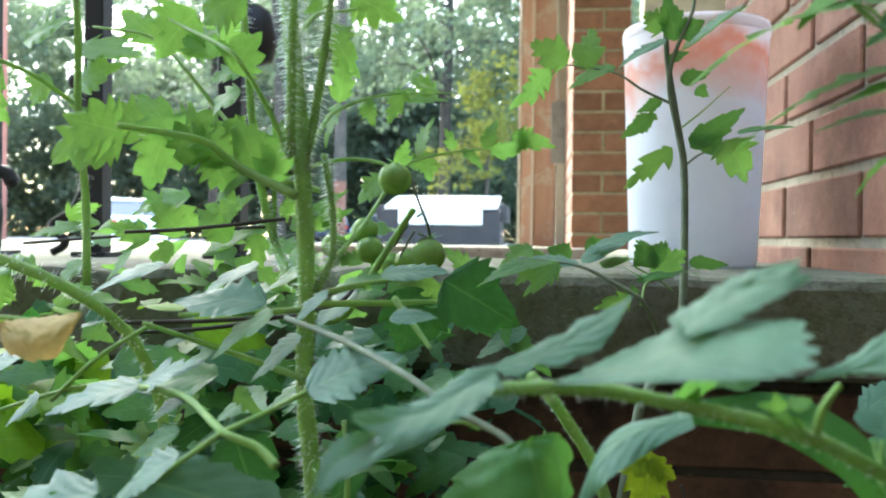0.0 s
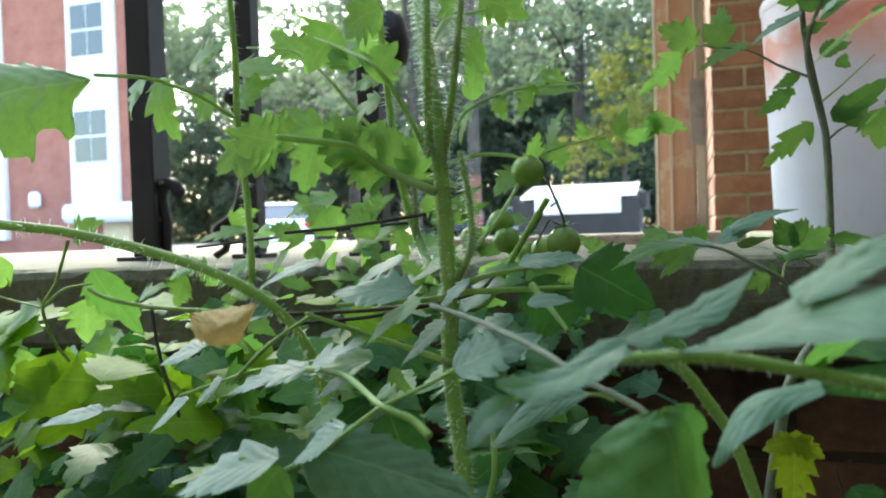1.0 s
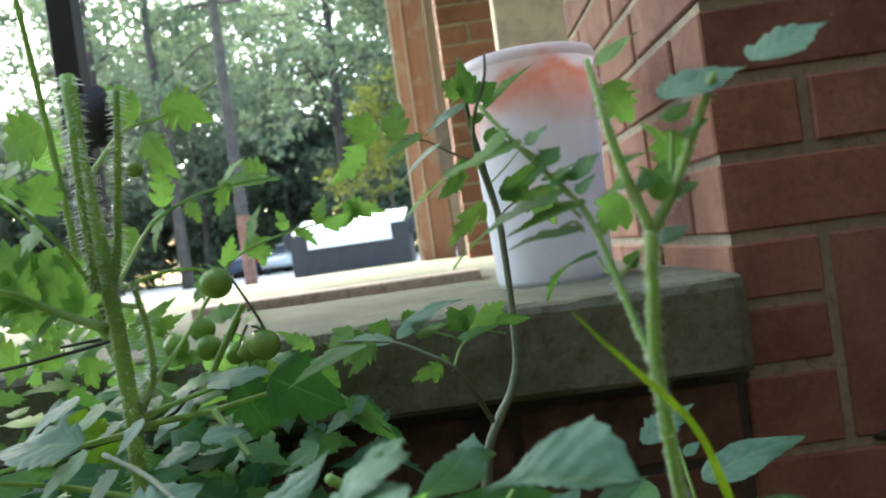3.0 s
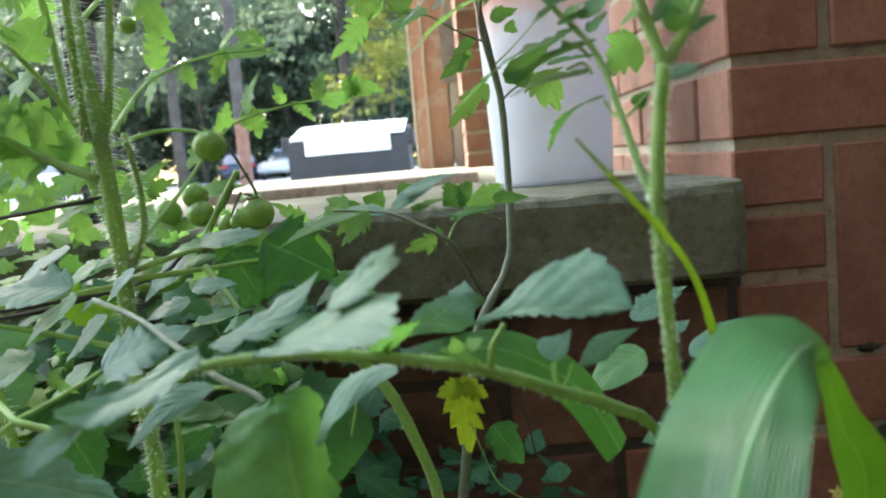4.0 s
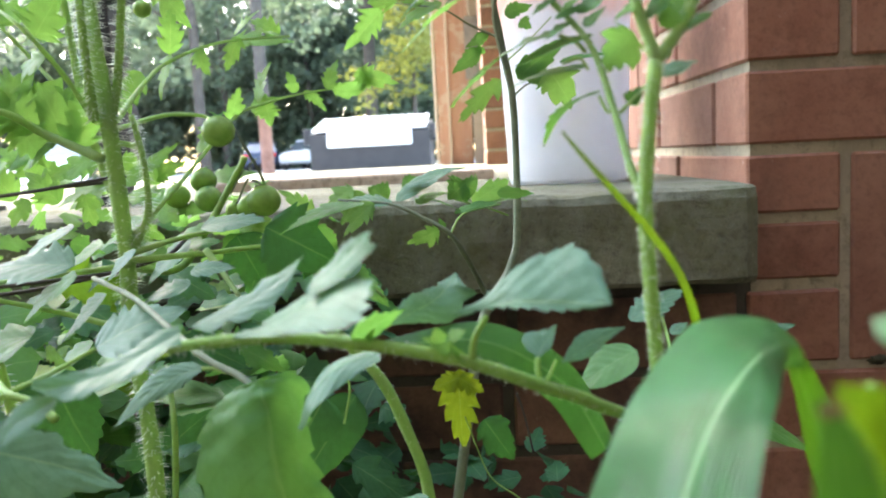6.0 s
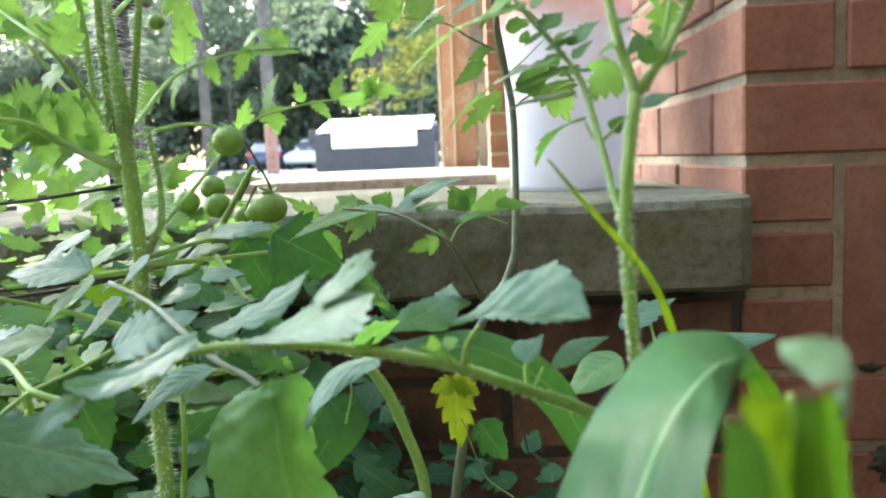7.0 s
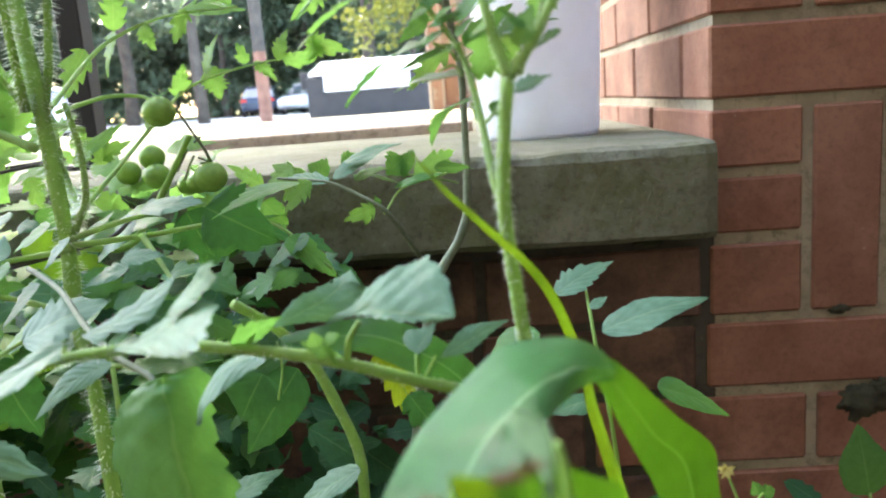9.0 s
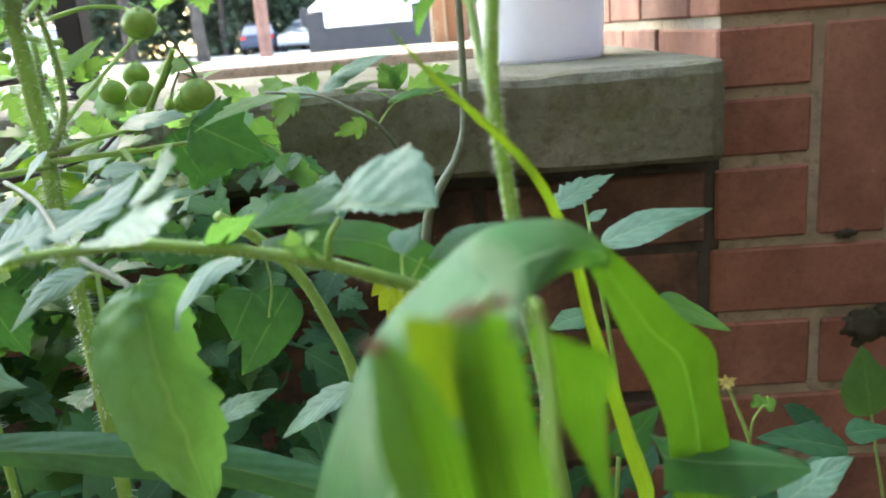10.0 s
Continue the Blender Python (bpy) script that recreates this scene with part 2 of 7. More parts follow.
def lathe(bm, profile, sides=48, centre=(0, 0, 0)):
    c = Vector(centre)
    rings = [[bm.verts.new(c + Vector((r * math.cos(math.tau * k / sides), r * math.sin(math.tau * k / sides), z))) for k in range(sides)] for r, z in profile]
    for a, b in zip(rings, rings[1:]):
        for k in range(sides):
            bm.faces.new((a[k], a[(k + 1) % sides], b[(k + 1) % sides], b[k]))
    return bm


# ---- ground ----
def lot_height(y):
    return 0.3 + 0.01 * min(max(y, 3.0), 70.0)


bm = bmesh.new()
XS = [-400, -120, -60, -30, -15, -6, 0, 6, 15, 30, 60, 120, 400]
YS = [-400, -60, -10, -3, 0.1, 3.0, 8, 14, 20, 30, 45, 70, 120, 400]
grid = [[bm.verts.new((x, y, 0.0 if y < 3 else lot_height(y) if y > 3.1 else 0.3)) for x in XS] for y in YS]
for r0, r1 in zip(grid, grid[1:]):
    for k in range(len(XS) - 1):
        bm.faces.new((r0[k], r0[k + 1], r1[k + 1], r1[k]))
tagged(part("ground", bm, GRASS_GROUND), "rough grassy ground rising away from the porch", "ground", kind="structure")
bm = bmesh.new()
rows = [[bm.verts.new((x, y, lot_height(y) + 0.02)) for x in (-34, -12, -3, 4, 14)] for y in (6, 12, 18, 24, 30, 36, 44)]
for r0, r1 in zip(rows, rows[1:]):
    for k in range(4):
        bm.faces.new((r0[k], r0[k + 1], r1[k + 1], r1[k]))
tagged(part("parking_lot", bm, ASPHALT), "pale sunlit asphalt parking lot beyond the porch", "road", kind="structure")
bm = bmesh.new()
n = 40
soil = [[bm.verts.new((-2.2 + 3.4 * i / n, -1.6 + 1.6 * j / n, 0.03 + 0.02 * noise.noise((i * 0.4, j * 0.4, 0)))) for i in range(n + 1)] for j in range(n + 1)]
for j in range(n):
    for i in range(n):
        bm.faces.new((soil[j][i], soil[j][i + 1], soil[j + 1][i + 1], soil[j + 1][i]))
tagged(part("garden_bed", bm, SOIL), "dark bare garden soil along the brick wall", "soil", kind="structure")

# unseen dark board wall behind the path, added to block light from there
fence = tagged(part("wall_back_light_block", boxed((-30, -1.8, 0), (7, -1.7, 6.0)), LIGHT_BLOCK), "tall dark board wall, unseen, added to cut light from behind", "wall", kind="structure")

# unseen screen on the right, added to darken the lower wall
tagged(part("wall_side_light_block", boxed((2.0, -1.68, 0), (2.1, -0.02, 6.0)), LIGHT_BLOCK), "dark board screen, unseen, added to cut light from the right", "fence", kind="structure")

# unseen roof over the slab, added to keep sun off plants and bucket
tagged(part("ceiling_sun_block", boxed((-2.4, 0.75, 2.9), (1.6, 3.1, 3.0)), CREAM), "plain ceiling above the slab, unseen, added to block the sun", "ceiling", kind="structure")

# ---- porch and house brickwork ----
DZ, BH, BL, BD = 0.0677, 0.0577, 0.193, 0.092
SLAB_X1, SLAB_F, SLAB_TOP, SLAB_BOT = -0.007, -0.05, 0.905, 0.825
SLOPE = 0.0


def slab_z(y):
    return SLAB_TOP + SLOPE * (y - SLAB_F)


# mortar colour of the base carries grime and painted shade
base_wall = tagged(part("wall_porch_base", boxed((-2.6, 0.004, 0.0), (0.0035, 2.9, SLAB_BOT - 0.002)), MORTAR_GRIMY_SHADE), "mortar of the brick porch base, with grime and painted shade", "wall", kind="structure")
house_wall = tagged(part("wall_house", boxed((0.004, 0.004, 0.0), (2.1, 0.646, 2.9)), MORTAR), "pale mortar of the red brick house wall", "wall", kind="structure")
pillar = tagged(part("wall_door_pillar", boxed((-0.184, 2.004, 0.89), (-0.004, 2.85, 2.9)), MORTAR), "mortar of the narrow brick pillar beside the door", "wall", kind="structure")

# the porch slab: chipped and worn along its front edge
bm = bmesh.new()
nx, prof = 150, []
x0, x1 = -2.6, SLAB_X1
sect = [(2.9, SLAB_BOT), (0.2, SLAB_BOT), (SLAB_F + 0.006, SLAB_BOT), (SLAB_F, SLAB_BOT + 0.006), (SLAB_F, SLAB_BOT + 0.024), (SLAB_F, SLAB_BOT + 0.045), (SLAB_F, SLAB_TOP - 0.01), (SLAB_F + 0.003, SLAB_TOP - 0.003), (SLAB_F + 0.01, SLAB_TOP), (0.02, slab_z(0.02)), (0.3, slab_z(0.3)), (1.0, slab_z(1.0)), (2.9, slab_z(2.9))]
cols = []
for i in range(nx + 1):
    x = x0 + (x1 - x0) * (i / nx) ** 0.6
    edge = max(0.0, 1 - (x1 - x) / 0.012)
    ring = []
    for k, (y, z) in enumerate(sect):
        w = 0.0022 if 2 <= k <= 8 else 0.0006
        dy = w * noise.noise((x * 22, k * 0.7, 3.1)) + 0.6 * w * noise.noise((x * 70, k * 1.3, 9.0))
        dzz = w * noise.noise((x * 20, k * 0.9, 7.7))
        if 6 <= k <= 8:
            c = max(0.0, noise.noise((x * 16, 0.0, 5.0)) - 0.25) * 0.012
            dy += c * (k < 8); dzz -= c * 0.7
        if k >= 2:
            dy += 0.006 * edge * edge * (y < 0.05)
        ring.append(bm.verts.new((x, y + dy, z + dzz)))
    cols.append(ring)
for a, b in zip(cols, cols[1:]):
    for k in range(len(sect) - 1):
        bm.faces.new((a[k], b[k], b[k + 1], a[k + 1]))
bm.faces.new(cols[-1][::-1])
bm.faces.new(cols[0])
bmesh.ops.recalc_face_normals(bm, faces=bm.faces)
tagged(part("floor_porch_slab", bm, CONCRETE, smooth=False), "grey weathered concrete porch slab with a chipped mossy edge", "porch slab", kind="structure")
bm = boxed((-0.63, 0.45, SLAB_TOP - 0.003), (-0.205, 0.53, 0.92), 0.003, 2)
tagged(part("threshold", bm, THRESHOLD), "low tan wooden strip lying across the porch slab", "threshold strip", kind="structure")

# ---- far things: lot, building, cars ----
def apartment_building():
    t = thing("apartment_building", "red brick apartment building with a white window bay", "building", (-21, 25, lot_height(25)))
    z0 = lot_height(25)
    def at(lo, hi, bevel=0.0):
        o = Vector((-21, 25, z0))
        return boxed(Vector(lo) - o, Vector(hi) - o, bevel)
    def prism(foot, za, zb):
        bm = bmesh.new()
        lo = [bm.verts.new((x + 21, y - 25, za - z0)) for x, y in foot]
        hi = [bm.verts.new((x + 21, y - 25, zb - z0)) for x, y in foot]
        bm.faces.new(lo[::-1]); bm.faces.new(hi)
        for k in range(len(foot)):
            bm.faces.new((lo[k], lo[(k + 1) % len(foot)], hi[(k + 1) % len(foot)], hi[k]))
        return bm
    # the end wall runs back at a slant
    part("wall", prism([(-36, 25.2), (-19.0, 25.2), (-26.5, 34), (-36, 34)], z0 - 1, 13.5), FARBRICK, t)
    part("bay", at((-23.30, 24.95, 2.55), (-21.15, 25.3, 13)), WHITE, t, "white clad window bay")
    part("bay", at((-29.40, 24.95, 1.2), (-26.65, 25.3, 13)), WHITE, t, "white clad window bay")
    part("roof", prism([(-36.4, 24.7), (-18.7, 24.7), (-26.4, 34.3), (-36.4, 34.3)], 13.5, 13.9), GREYMETAL, t)
    for bx in (-23.02,):
        for bz in (4.08, 8.2):
            w = part("window", at((bx - 0.1, 24.88, bz - 0.1), (bx + 1.66, 24.96, bz + 2.2), 0.02), WHITE, t)
            for i in range(2):
                for j in range(2):
                    o = Vector((-21, 25, z0))
                    pb = boxed(Vector((bx + 0.04 + 0.78 * i, 24.84, bz + 0.06 + 1.04 * j)) - o, Vector((bx + 0.74 + 0.78 * i, 24.885, bz + 1.0 + 1.04 * j)) - o)
                    part("pane", pb, glass, w)
    part("awning", at((-22.7, 23.6, 1.75), (-19.3, 24.98, 2.45), 0.15), WHITE, t, "white entrance canopy")
    part("door", at((-21.9, 24.96, z0), (-20.7, 25.22, 1.74), 0.02), CREAM, t, "cream entrance door")
    part("wall_lamp", at((-25.5, 24.9, 2.45), (-24.95, 25.22, 3.1), 0.12), WHITE, t, "white wall lamp")
    part("downpipe", at((-20.38, 25.08, z0), (-20.26, 25.2, 13.3), 0.02), WHITE, t, "thin pale downpipe")
    return t


def dumpster():
    o = Vector((-2.78, 20, lot_height(20)))
    t = thing("dumpster", "large dark steel dumpster with pale sloping lids", "dumpster", o)
    bm = bmesh.new()
    prof = [(-0.95, 0.15), (0.95, 0.15), (0.95, 1.45), (-0.95, 1.15)]
    a = [bm.verts.new((-1.5, y, z)) for y, z in prof]
    b = [bm.verts.new((1.5, y, z)) for y, z in prof]
    bm.faces.new(a); bm.faces.new(b[::-1])
    for k in range(4):
        bm.faces.new((a[k], b[k], b[(k + 1) % 4], a[(k + 1) % 4]))
    part("body", bm, DARKBODY, t)
    bm = bmesh.new()
    q = [bm.verts.new(v) for v in ((-1.42, -1.0, 1.2), (1.42, -1.0, 1.2), (1.42, 0.9, 1.57), (-1.42, 0.9, 1.57))]
    f = bm.faces.new(q)
    r = bmesh.ops.extrude_face_region(bm, geom=[f])
    for v in r["geom"]:
        if isinstance(v, bmesh.types.BMVert):
            v.co.z += 0.05
    part("lid", bm, LID, t, "pale sun-bleached lid")
    part("lid_front", boxed((-1.06, -1.03, 0.8), (1.06, -0.98, 1.24), 0.02), LID, t)
    for s in (-1, 1):
        part("fork_pocket", boxed((s * 1.58 - 0.1, -0.8, 0.9), (s * 1.58 + 0.1, 0.7, 1.3), 0.02), DARKBODY, t)
    for s in (-1, 1):
        part("foot", boxed((s * 1.3 - 0.1, -0.7, 0.0), (s * 1.3 + 0.1, 0.7, 0.16)), DARKBODY, t)
    return t


def car(name, label, at, yaw, paint):
    t = thing(name, label, "car")
    bm = bmesh.new()
    secs = [(-2.2, 0.35, 0.72, 0.78), (-2.1, 0.3, 0.95, 0.86), (-1.2, 0.25, 1.0, 0.9), (0.0, 0.25, 0.98, 0.9), (1.1, 0.25, 0.95, 0.9), (2.0, 0.3, 0.8, 0.84), (2.2, 0.38, 0.6, 0.75)]
    rings = []
    for y, zb, zt, w in secs:
        rings.append([bm.verts.new(v) for v in ((-w * 0.94, y, zb), (w * 0.94, y, zb), (w, y, (zb + zt) / 2), (w * 0.96, y, zt - 0.06), (w * 0.85, y, zt), (-w * 0.85, y, zt), (-w * 0.96, y, zt - 0.06), (-w, y, (zb + zt) / 2))])
    for a, b in zip(rings, rings[1:]):
        for k in range(8):
            bm.faces.new((a[k], a[(k + 1) % 8], b[(k + 1) % 8], b[k]))
    bm.faces.new(rings[0][::-1]); bm.faces.new(rings[-1])
    part("body", bm, paint, t, smooth=True)
    bm = bmesh.new()
    lo = [bm.verts.new(v) for v in ((-0.8, -1.9, 0.94), (0.8, -1.9, 0.94), (0.8, 1.0, 0.94), (-0.8, 1.0, 0.94))]
    hi = [bm.verts.new(v) for v in ((-0.62, -1.25, 1.42), (0.62, -1.25, 1.42), (0.62, 0.1, 1.44), (-0.62, 0.1, 1.44))]
    for k in range(4):
        bm.faces.new((lo[k], lo[(k + 1) % 4], hi[(k + 1) % 4], hi[k]))
    part("window", bm, glass, t)
    part("roof", boxed((-0.66, -1.3, 1.4), (0.66, 0.16, 1.48), 0.03, 2), paint, t)
    for sx in (-0.8, 0.8):
        for sy in (-1.35, 1.4):
            bm = bmesh.new()
            bmesh.ops.create_cone(bm, cap_ends=True, segments=20, radius1=0.33, radius2=0.33, depth=0.22, matrix=Matrix.Translation((sx, sy, 0.33)) @ Matrix.Rotation(radians(90), 4, 'Y'))
            w = part("wheel", bm, RUBBER, t)
            bm = bmesh.new()
            bmesh.ops.create_cone(bm, cap_ends=True, segments=20, radius1=0.2, radius2=0.2, depth=0.24, matrix=Matrix.Translation((sx, sy, 0.33)) @ Matrix.Rotation(radians(90), 4, 'Y'))
            part("rim", bm, GREYMETAL, w)
    for s in (-1, 1):
        part("tail_lamp", boxed((s * 0.68 - 0.14, -2.2, 0.7), (s * 0.68 + 0.14, -2.1, 0.86), 0.02), REDLAMP, t)
        part("headlight", boxed((s * 0.6 - 0.16, 2.05, 0.6), (s * 0.6 + 0.16, 2.16, 0.74), 0.02), GREYMETAL, t)
    part("bumper", boxed((-0.78, -2.3, 0.35), (0.78, -2.15, 0.55), 0.03), paint, t)
    t.matrix_world = Matrix.Translation(at) @ Matrix.Rotation(radians(yaw), 4, 'Z')
    return t


apartment_building()
dumpster()
car("parked_car", "white parked car in sunlight on the lot", (-12.7, 22.0, lot_height(22)), 35, CARWHITE)
car("parked_car", "dark parked car far across the lot", (-11.2, 41.0, lot_height(41)), 8, CARDARK)
car("parked_car", "silver parked car far across the lot", (-8.6, 40.0, lot_height(40)), 170, CARSILVER)


# ---- trees ----
def leaf_cards(verts, faces, centre, radius, count, size, rng, squash=0.8):
    """Single leaves, each a bent pair of quads turned its own way, gathered in uneven clumps."""
    clumps = [Vector((rng.gauss(0, 1), rng.gauss(0, 1), rng.gauss(0, squash))) * radius * 0.45 for _ in range(max(4, count // 45))]
    for _ in range(count):
        c = rng.choice(clumps)
        p = Vector(centre) + c + Vector((rng.gauss(0, 1), rng.gauss(0, 1), rng.gauss(0, 0.8))) * radius * 0.17
        d = Vector((rng.gauss(0, 1), rng.gauss(0, 1), rng.gauss(-0.3, 0.7))).normalized()
        n = d.orthogonal().normalized()
        n.rotate(Matrix.Rotation(rng.uniform(0, 6.28), 3, d))
        s = size * rng.uniform(0.6, 1.4)
        w = d.cross(n) * s * 0.32
        k = len(verts)
        verts += [p, p + d * s * 0.5 + w + n * s * 0.08, p + d * s, p + d * s * 0.5 - w + n * s * 0.08]
        faces.append((k, k + 1, k + 2, k + 3))


def raw_part(name, verts, faces, mat, parent=None):
    me = bpy.data.meshes.new(name)
    me.from_pydata([tuple(v) for v in verts], [], faces)
    me.materials.append(mat)
    ob = new(name, me)
    if parent is not None:
        ob.parent = parent
    return ob


def tree(name, label, at, height, girth, crown_r, leaves, seed, mat=None, bare=0.35, size=0.32):
    rng = random.Random(seed)
    t = thing(name, label, "tree", at)
    bm = bmesh.new()
    lean = Vector((rng.uniform(-0.03, 0.03), rng.uniform(-0.03, 0.03), 1))
    pts = [lean * height * f + Vector((rng.uniform(-1, 1), rng.uniform(-1, 1), 0)) * girth * 0.25 for f in (0, 0.15, 0.35, 0.6, 0.85, 1.0)]
    pts[0] = Vector((0, 0, -0.3))
    tube(bm, pts, [girth * 0.62, girth * 0.5, girth * 0.45, girth * 0.33, girth * 0.18, girth * 0.05], 12)
    part("trunk", bm, BARK, t, smooth=True)
    ends = []
    for i in range(9):
        f = bare + (0.95 - bare) * i / 9
        b0 = lean * height * f
        a = rng.uniform(0, 6.28)
        ln = crown_r * rng.uniform(0.6, 1.0) * (1.1 - 0.5 * f)
        e = b0 + Vector((math.cos(a) * ln, math.sin(a) * ln, ln * rng.uniform(0.1, 0.6)))
        m = (b0 + e) / 2 + Vector((0, 0, ln * 0.12))
        bm = bmesh.new()
        tube(bm, [b0, m, e], [girth * 0.14, girth * 0.09, girth * 0.03], 6)
        part("limb", bm, BARK, t, smooth=True)
        ends += [m, e]
    ends.append(lean * height)
    verts, faces = [], []
    for e in ends:
        leaf_cards(verts, faces, e, crown_r * 0.55, leaves // len(ends), size, rng)
    raw_part("crown", verts, faces, mat or CROWN, t)
    return t
tree("tree", "tall leafy tree with a dark trunk beside the lot", (-11.0, 31, lot_height(31)), 17, 0.42, 5.0, 3800, 1)
tree("tree", "tall leafy tree with a dark trunk beside the lot", (-5.2, 38, lot_height(38)), 19, 0.6, 5.5, 3800, 2)
tree("tree", "tall leafy tree with a dark trunk beside the lot", (-0.5, 36, lot_height(36)), 16, 0.45, 4.6, 3800, 3)
tree("tree", "tall leafy tree with a dark trunk beside the lot", (3.5, 40, lot_height(40)), 18, 0.5, 5.0, 4200, 4)
tree("tree", "tall leafy tree with a dark trunk beside the lot", (-16.5, 37, lot_height(37)), 18, 0.55, 5.5, 3800, 5)
tree("tree", "small yellowing tree in sunlight beyond the lot", (-2.6, 33, lot_height(33)), 7.0, 0.2, 2.4, 1800, 6, CROWN_Y, 0.4, 0.25)
tree("tree", "bushy dark tree along the back of the lot", (-9.5, 46, lot_height(46)), 9.5, 0.4, 5.0, 4500, 7, None, 0.12)
tree("tree", "bushy dark tree along the back of the lot", (-14.0, 44, lot_height(44)), 9.0, 0.4, 5.0, 4500, 8, None, 0.12)
tree("tree", "bushy dark tree along the back of the lot", (-2.5, 44, lot_height(44)), 8.0, 0.4, 5.0, 4500, 9, None, 0.12)

# far woods: a deep uneven bank of leaves, with sky showing through its top
rng = random.Random(40)
verts, faces = [], []
for i in range(1050):
    x = rng.uniform(-48, 24)
    y = rng.uniform(48, 66)
    top = 18 + 5 * noise.noise((x * 0.08, 2.0, 0)) + rng.uniform(-3, 4)
    h = rng.random()
    leaf_cards(verts, faces, (x, y, lot_height(y) + 0.6 + h * top), 2.8, 190, 0.42, rng)
tagged(raw_part("far_woods", verts, faces, CROWN), "dense dark green woods far behind the lot", "woods", kind="stuff")
verts, faces = [], []
for i in range(320):
    x = rng.uniform(-42, 22)
    y = rng.uniform(45, 50)
    leaf_cards(verts, faces, (x, y, lot_height(y) + rng.uniform(0.3, 8.5)), 2.4, 170, 0.4, rng)
tagged(raw_part("far_undergrowth", verts, faces, CROWN), "dark shaded undergrowth along the edge of the woods", "bushes", kind="stuff")

# wooden utility pole, reddish near its foot
pole = thing("utility_pole", "thin dark wooden utility pole at the edge of the lot", "pole", (-6.65, 24, lot_height(24)))
bm = bmesh.new()
tube(bm, [(0, 0, -0.3), (0, 0, 2.2)], [0.2, 0.19], 14)
part("pole_foot", bm, BARK_RED, pole, "reddish weathered foot")
bm = bmesh.new()
tube(bm, [(0, 0, 2.2), (0, 0, 9.5)], [0.19, 0.15], 14)
part("pole_shaft", bm, BARK, pole)
bm = bmesh.new()
tube(bm, [(-0.9, 0, 8.9), (0.9, 0, 8.9)], [0.06, 0.06], 6)
part("crossarm", bm, BARK, pole)

# ---- things on the porch ----
def bucket():
    o = Vector((-0.129, 0.2, slab_z(0.2)))
    t = thing("plastic_bucket", "tall translucent white plastic bucket stained orange near its rim", "bucket", o)
    m, nt, b = material("milky plastic", 0.35)
    p = coords(nt, "Object")
    n = noise_tex(nt, p, 9, 4, 0.6)
    sep = nt.nodes.new("ShaderNodeSeparateXYZ")
    nt.links.new(p, sep.inputs[0])
    ad = nd(nt, "ShaderNodeMath"); ad.operation = 'MULTIPLY_ADD'
    nt.links.new(n, ad.inputs[0]); ad.inputs[1].default_value = 0.24
    nt.links.new(sep.outputs[2], ad.inputs[2])
    st = ramp(nt, ad.outputs[0], [(0.0, (0, 0, 0)), (0.27, (0, 0, 0)), (0.31, (0.35,) * 3), (0.335, (0.75,) * 3), (0.36, (0.12,) * 3)])
    scuff = noise_tex(nt, p, 30, 5, 0.7)
    base = ramp(nt, scuff, [(0.3, (0.86, 0.89, 0.92)), (0.6, (0.9, 0.93, 0.96))])
    col = mixc(nt, st, base, (0.8, 0.3, 0.14))
    nt.links.new(col, b.inputs["Base Color"])
    tr = nt.nodes.new("ShaderNodeBsdfTranslucent")
    nt.links.new(col, tr.inputs[0])
    mx = nt.nodes.new("ShaderNodeMixShader")
    mx.inputs[0].default_value = 0.55
    nt.links.new(b.outputs[0], mx.inputs[1]); nt.links.new(tr.outputs[0], mx.inputs[2])
    nt.links.new(mx.outputs[0], nt.nodes["Material Output"].inputs[0])
    bm = bmesh.new()
    lathe(bm, [(0.0, 0.003), (0.0595, 0.003), (0.0625, 0.0), (0.065, 0.006), (0.0742, 0.24), (0.0739, 0.246), (0.0708, 0.246), (0.0615, 0.01), (0.0, 0.008)], 64)
    part("body", bm, m, t, smooth=True)
    bm = bmesh.new()
    lathe(bm, [(0.0745, 0.238), (0.0755, 0.24), (0.0755, 0.247), (0.0738, 0.2505), (0.0708, 0.25), (0.0706, 0.244)], 64)
    part("rim", bm, m, t, smooth=True)
    return t


bucket()

# wooden post made of boards at the far side of the porch
post = thing("board_post", "pair of peeling pinkish boards standing on the porch kerb", "post", (-0.285, 2.8, SLAB_TOP))
part("board", boxed((-0.09, -0.03, 0), (-0.045, 0.04, 2.0), 0.003), BOARD, post)
part("board", boxed((-0.04, -0.02, 0), (0.055, 0.02, 2.0), 0.003), BOARD, post)
part("edge_strip", boxed((-0.047, -0.034, 0), (-0.036, -0.021, 2.0), 0.002), BOARD_PALE, post, "white edging strip")
part("panel", boxed((0.06, -0.015, 0), (0.17, 0.03, 2.0), 0.003), BOARD_PALE, post, "pale flaking panel")
part("patch", boxed((0.037, -0.026, 0.36), (0.112, -0.016, 0.625), 0.002), GREYMETAL, post, "grey bare patch of board")
part("edge_strip", boxed((0.056, -0.03, 0.63), (0.068, -0.021, 2.0), 0.002), BOARD_PALE, post, "white edging strip")
part("edge_strip", boxed((-0.105, -0.034, 0.0), (-0.093, -0.02, 2.0), 0.002), BOARD_PALE, post, "white edging strip")
door = tagged(part("door_1", boxed((-0.086, 1.0, 0.9), (0.5, 1.05, 2.9)), CREAM), "cream painted door in its brick recess", "door", kind="structure")
part("door_stile", boxed((-0.086, 0.985, 0.9), (0.085, 0.999, 2.9), 0.003), CREAM, door)
part("door_stile", boxed((0.092, 0.985, 0.9), (0.3, 0.999, 2.9), 0.003), CREAM, door)

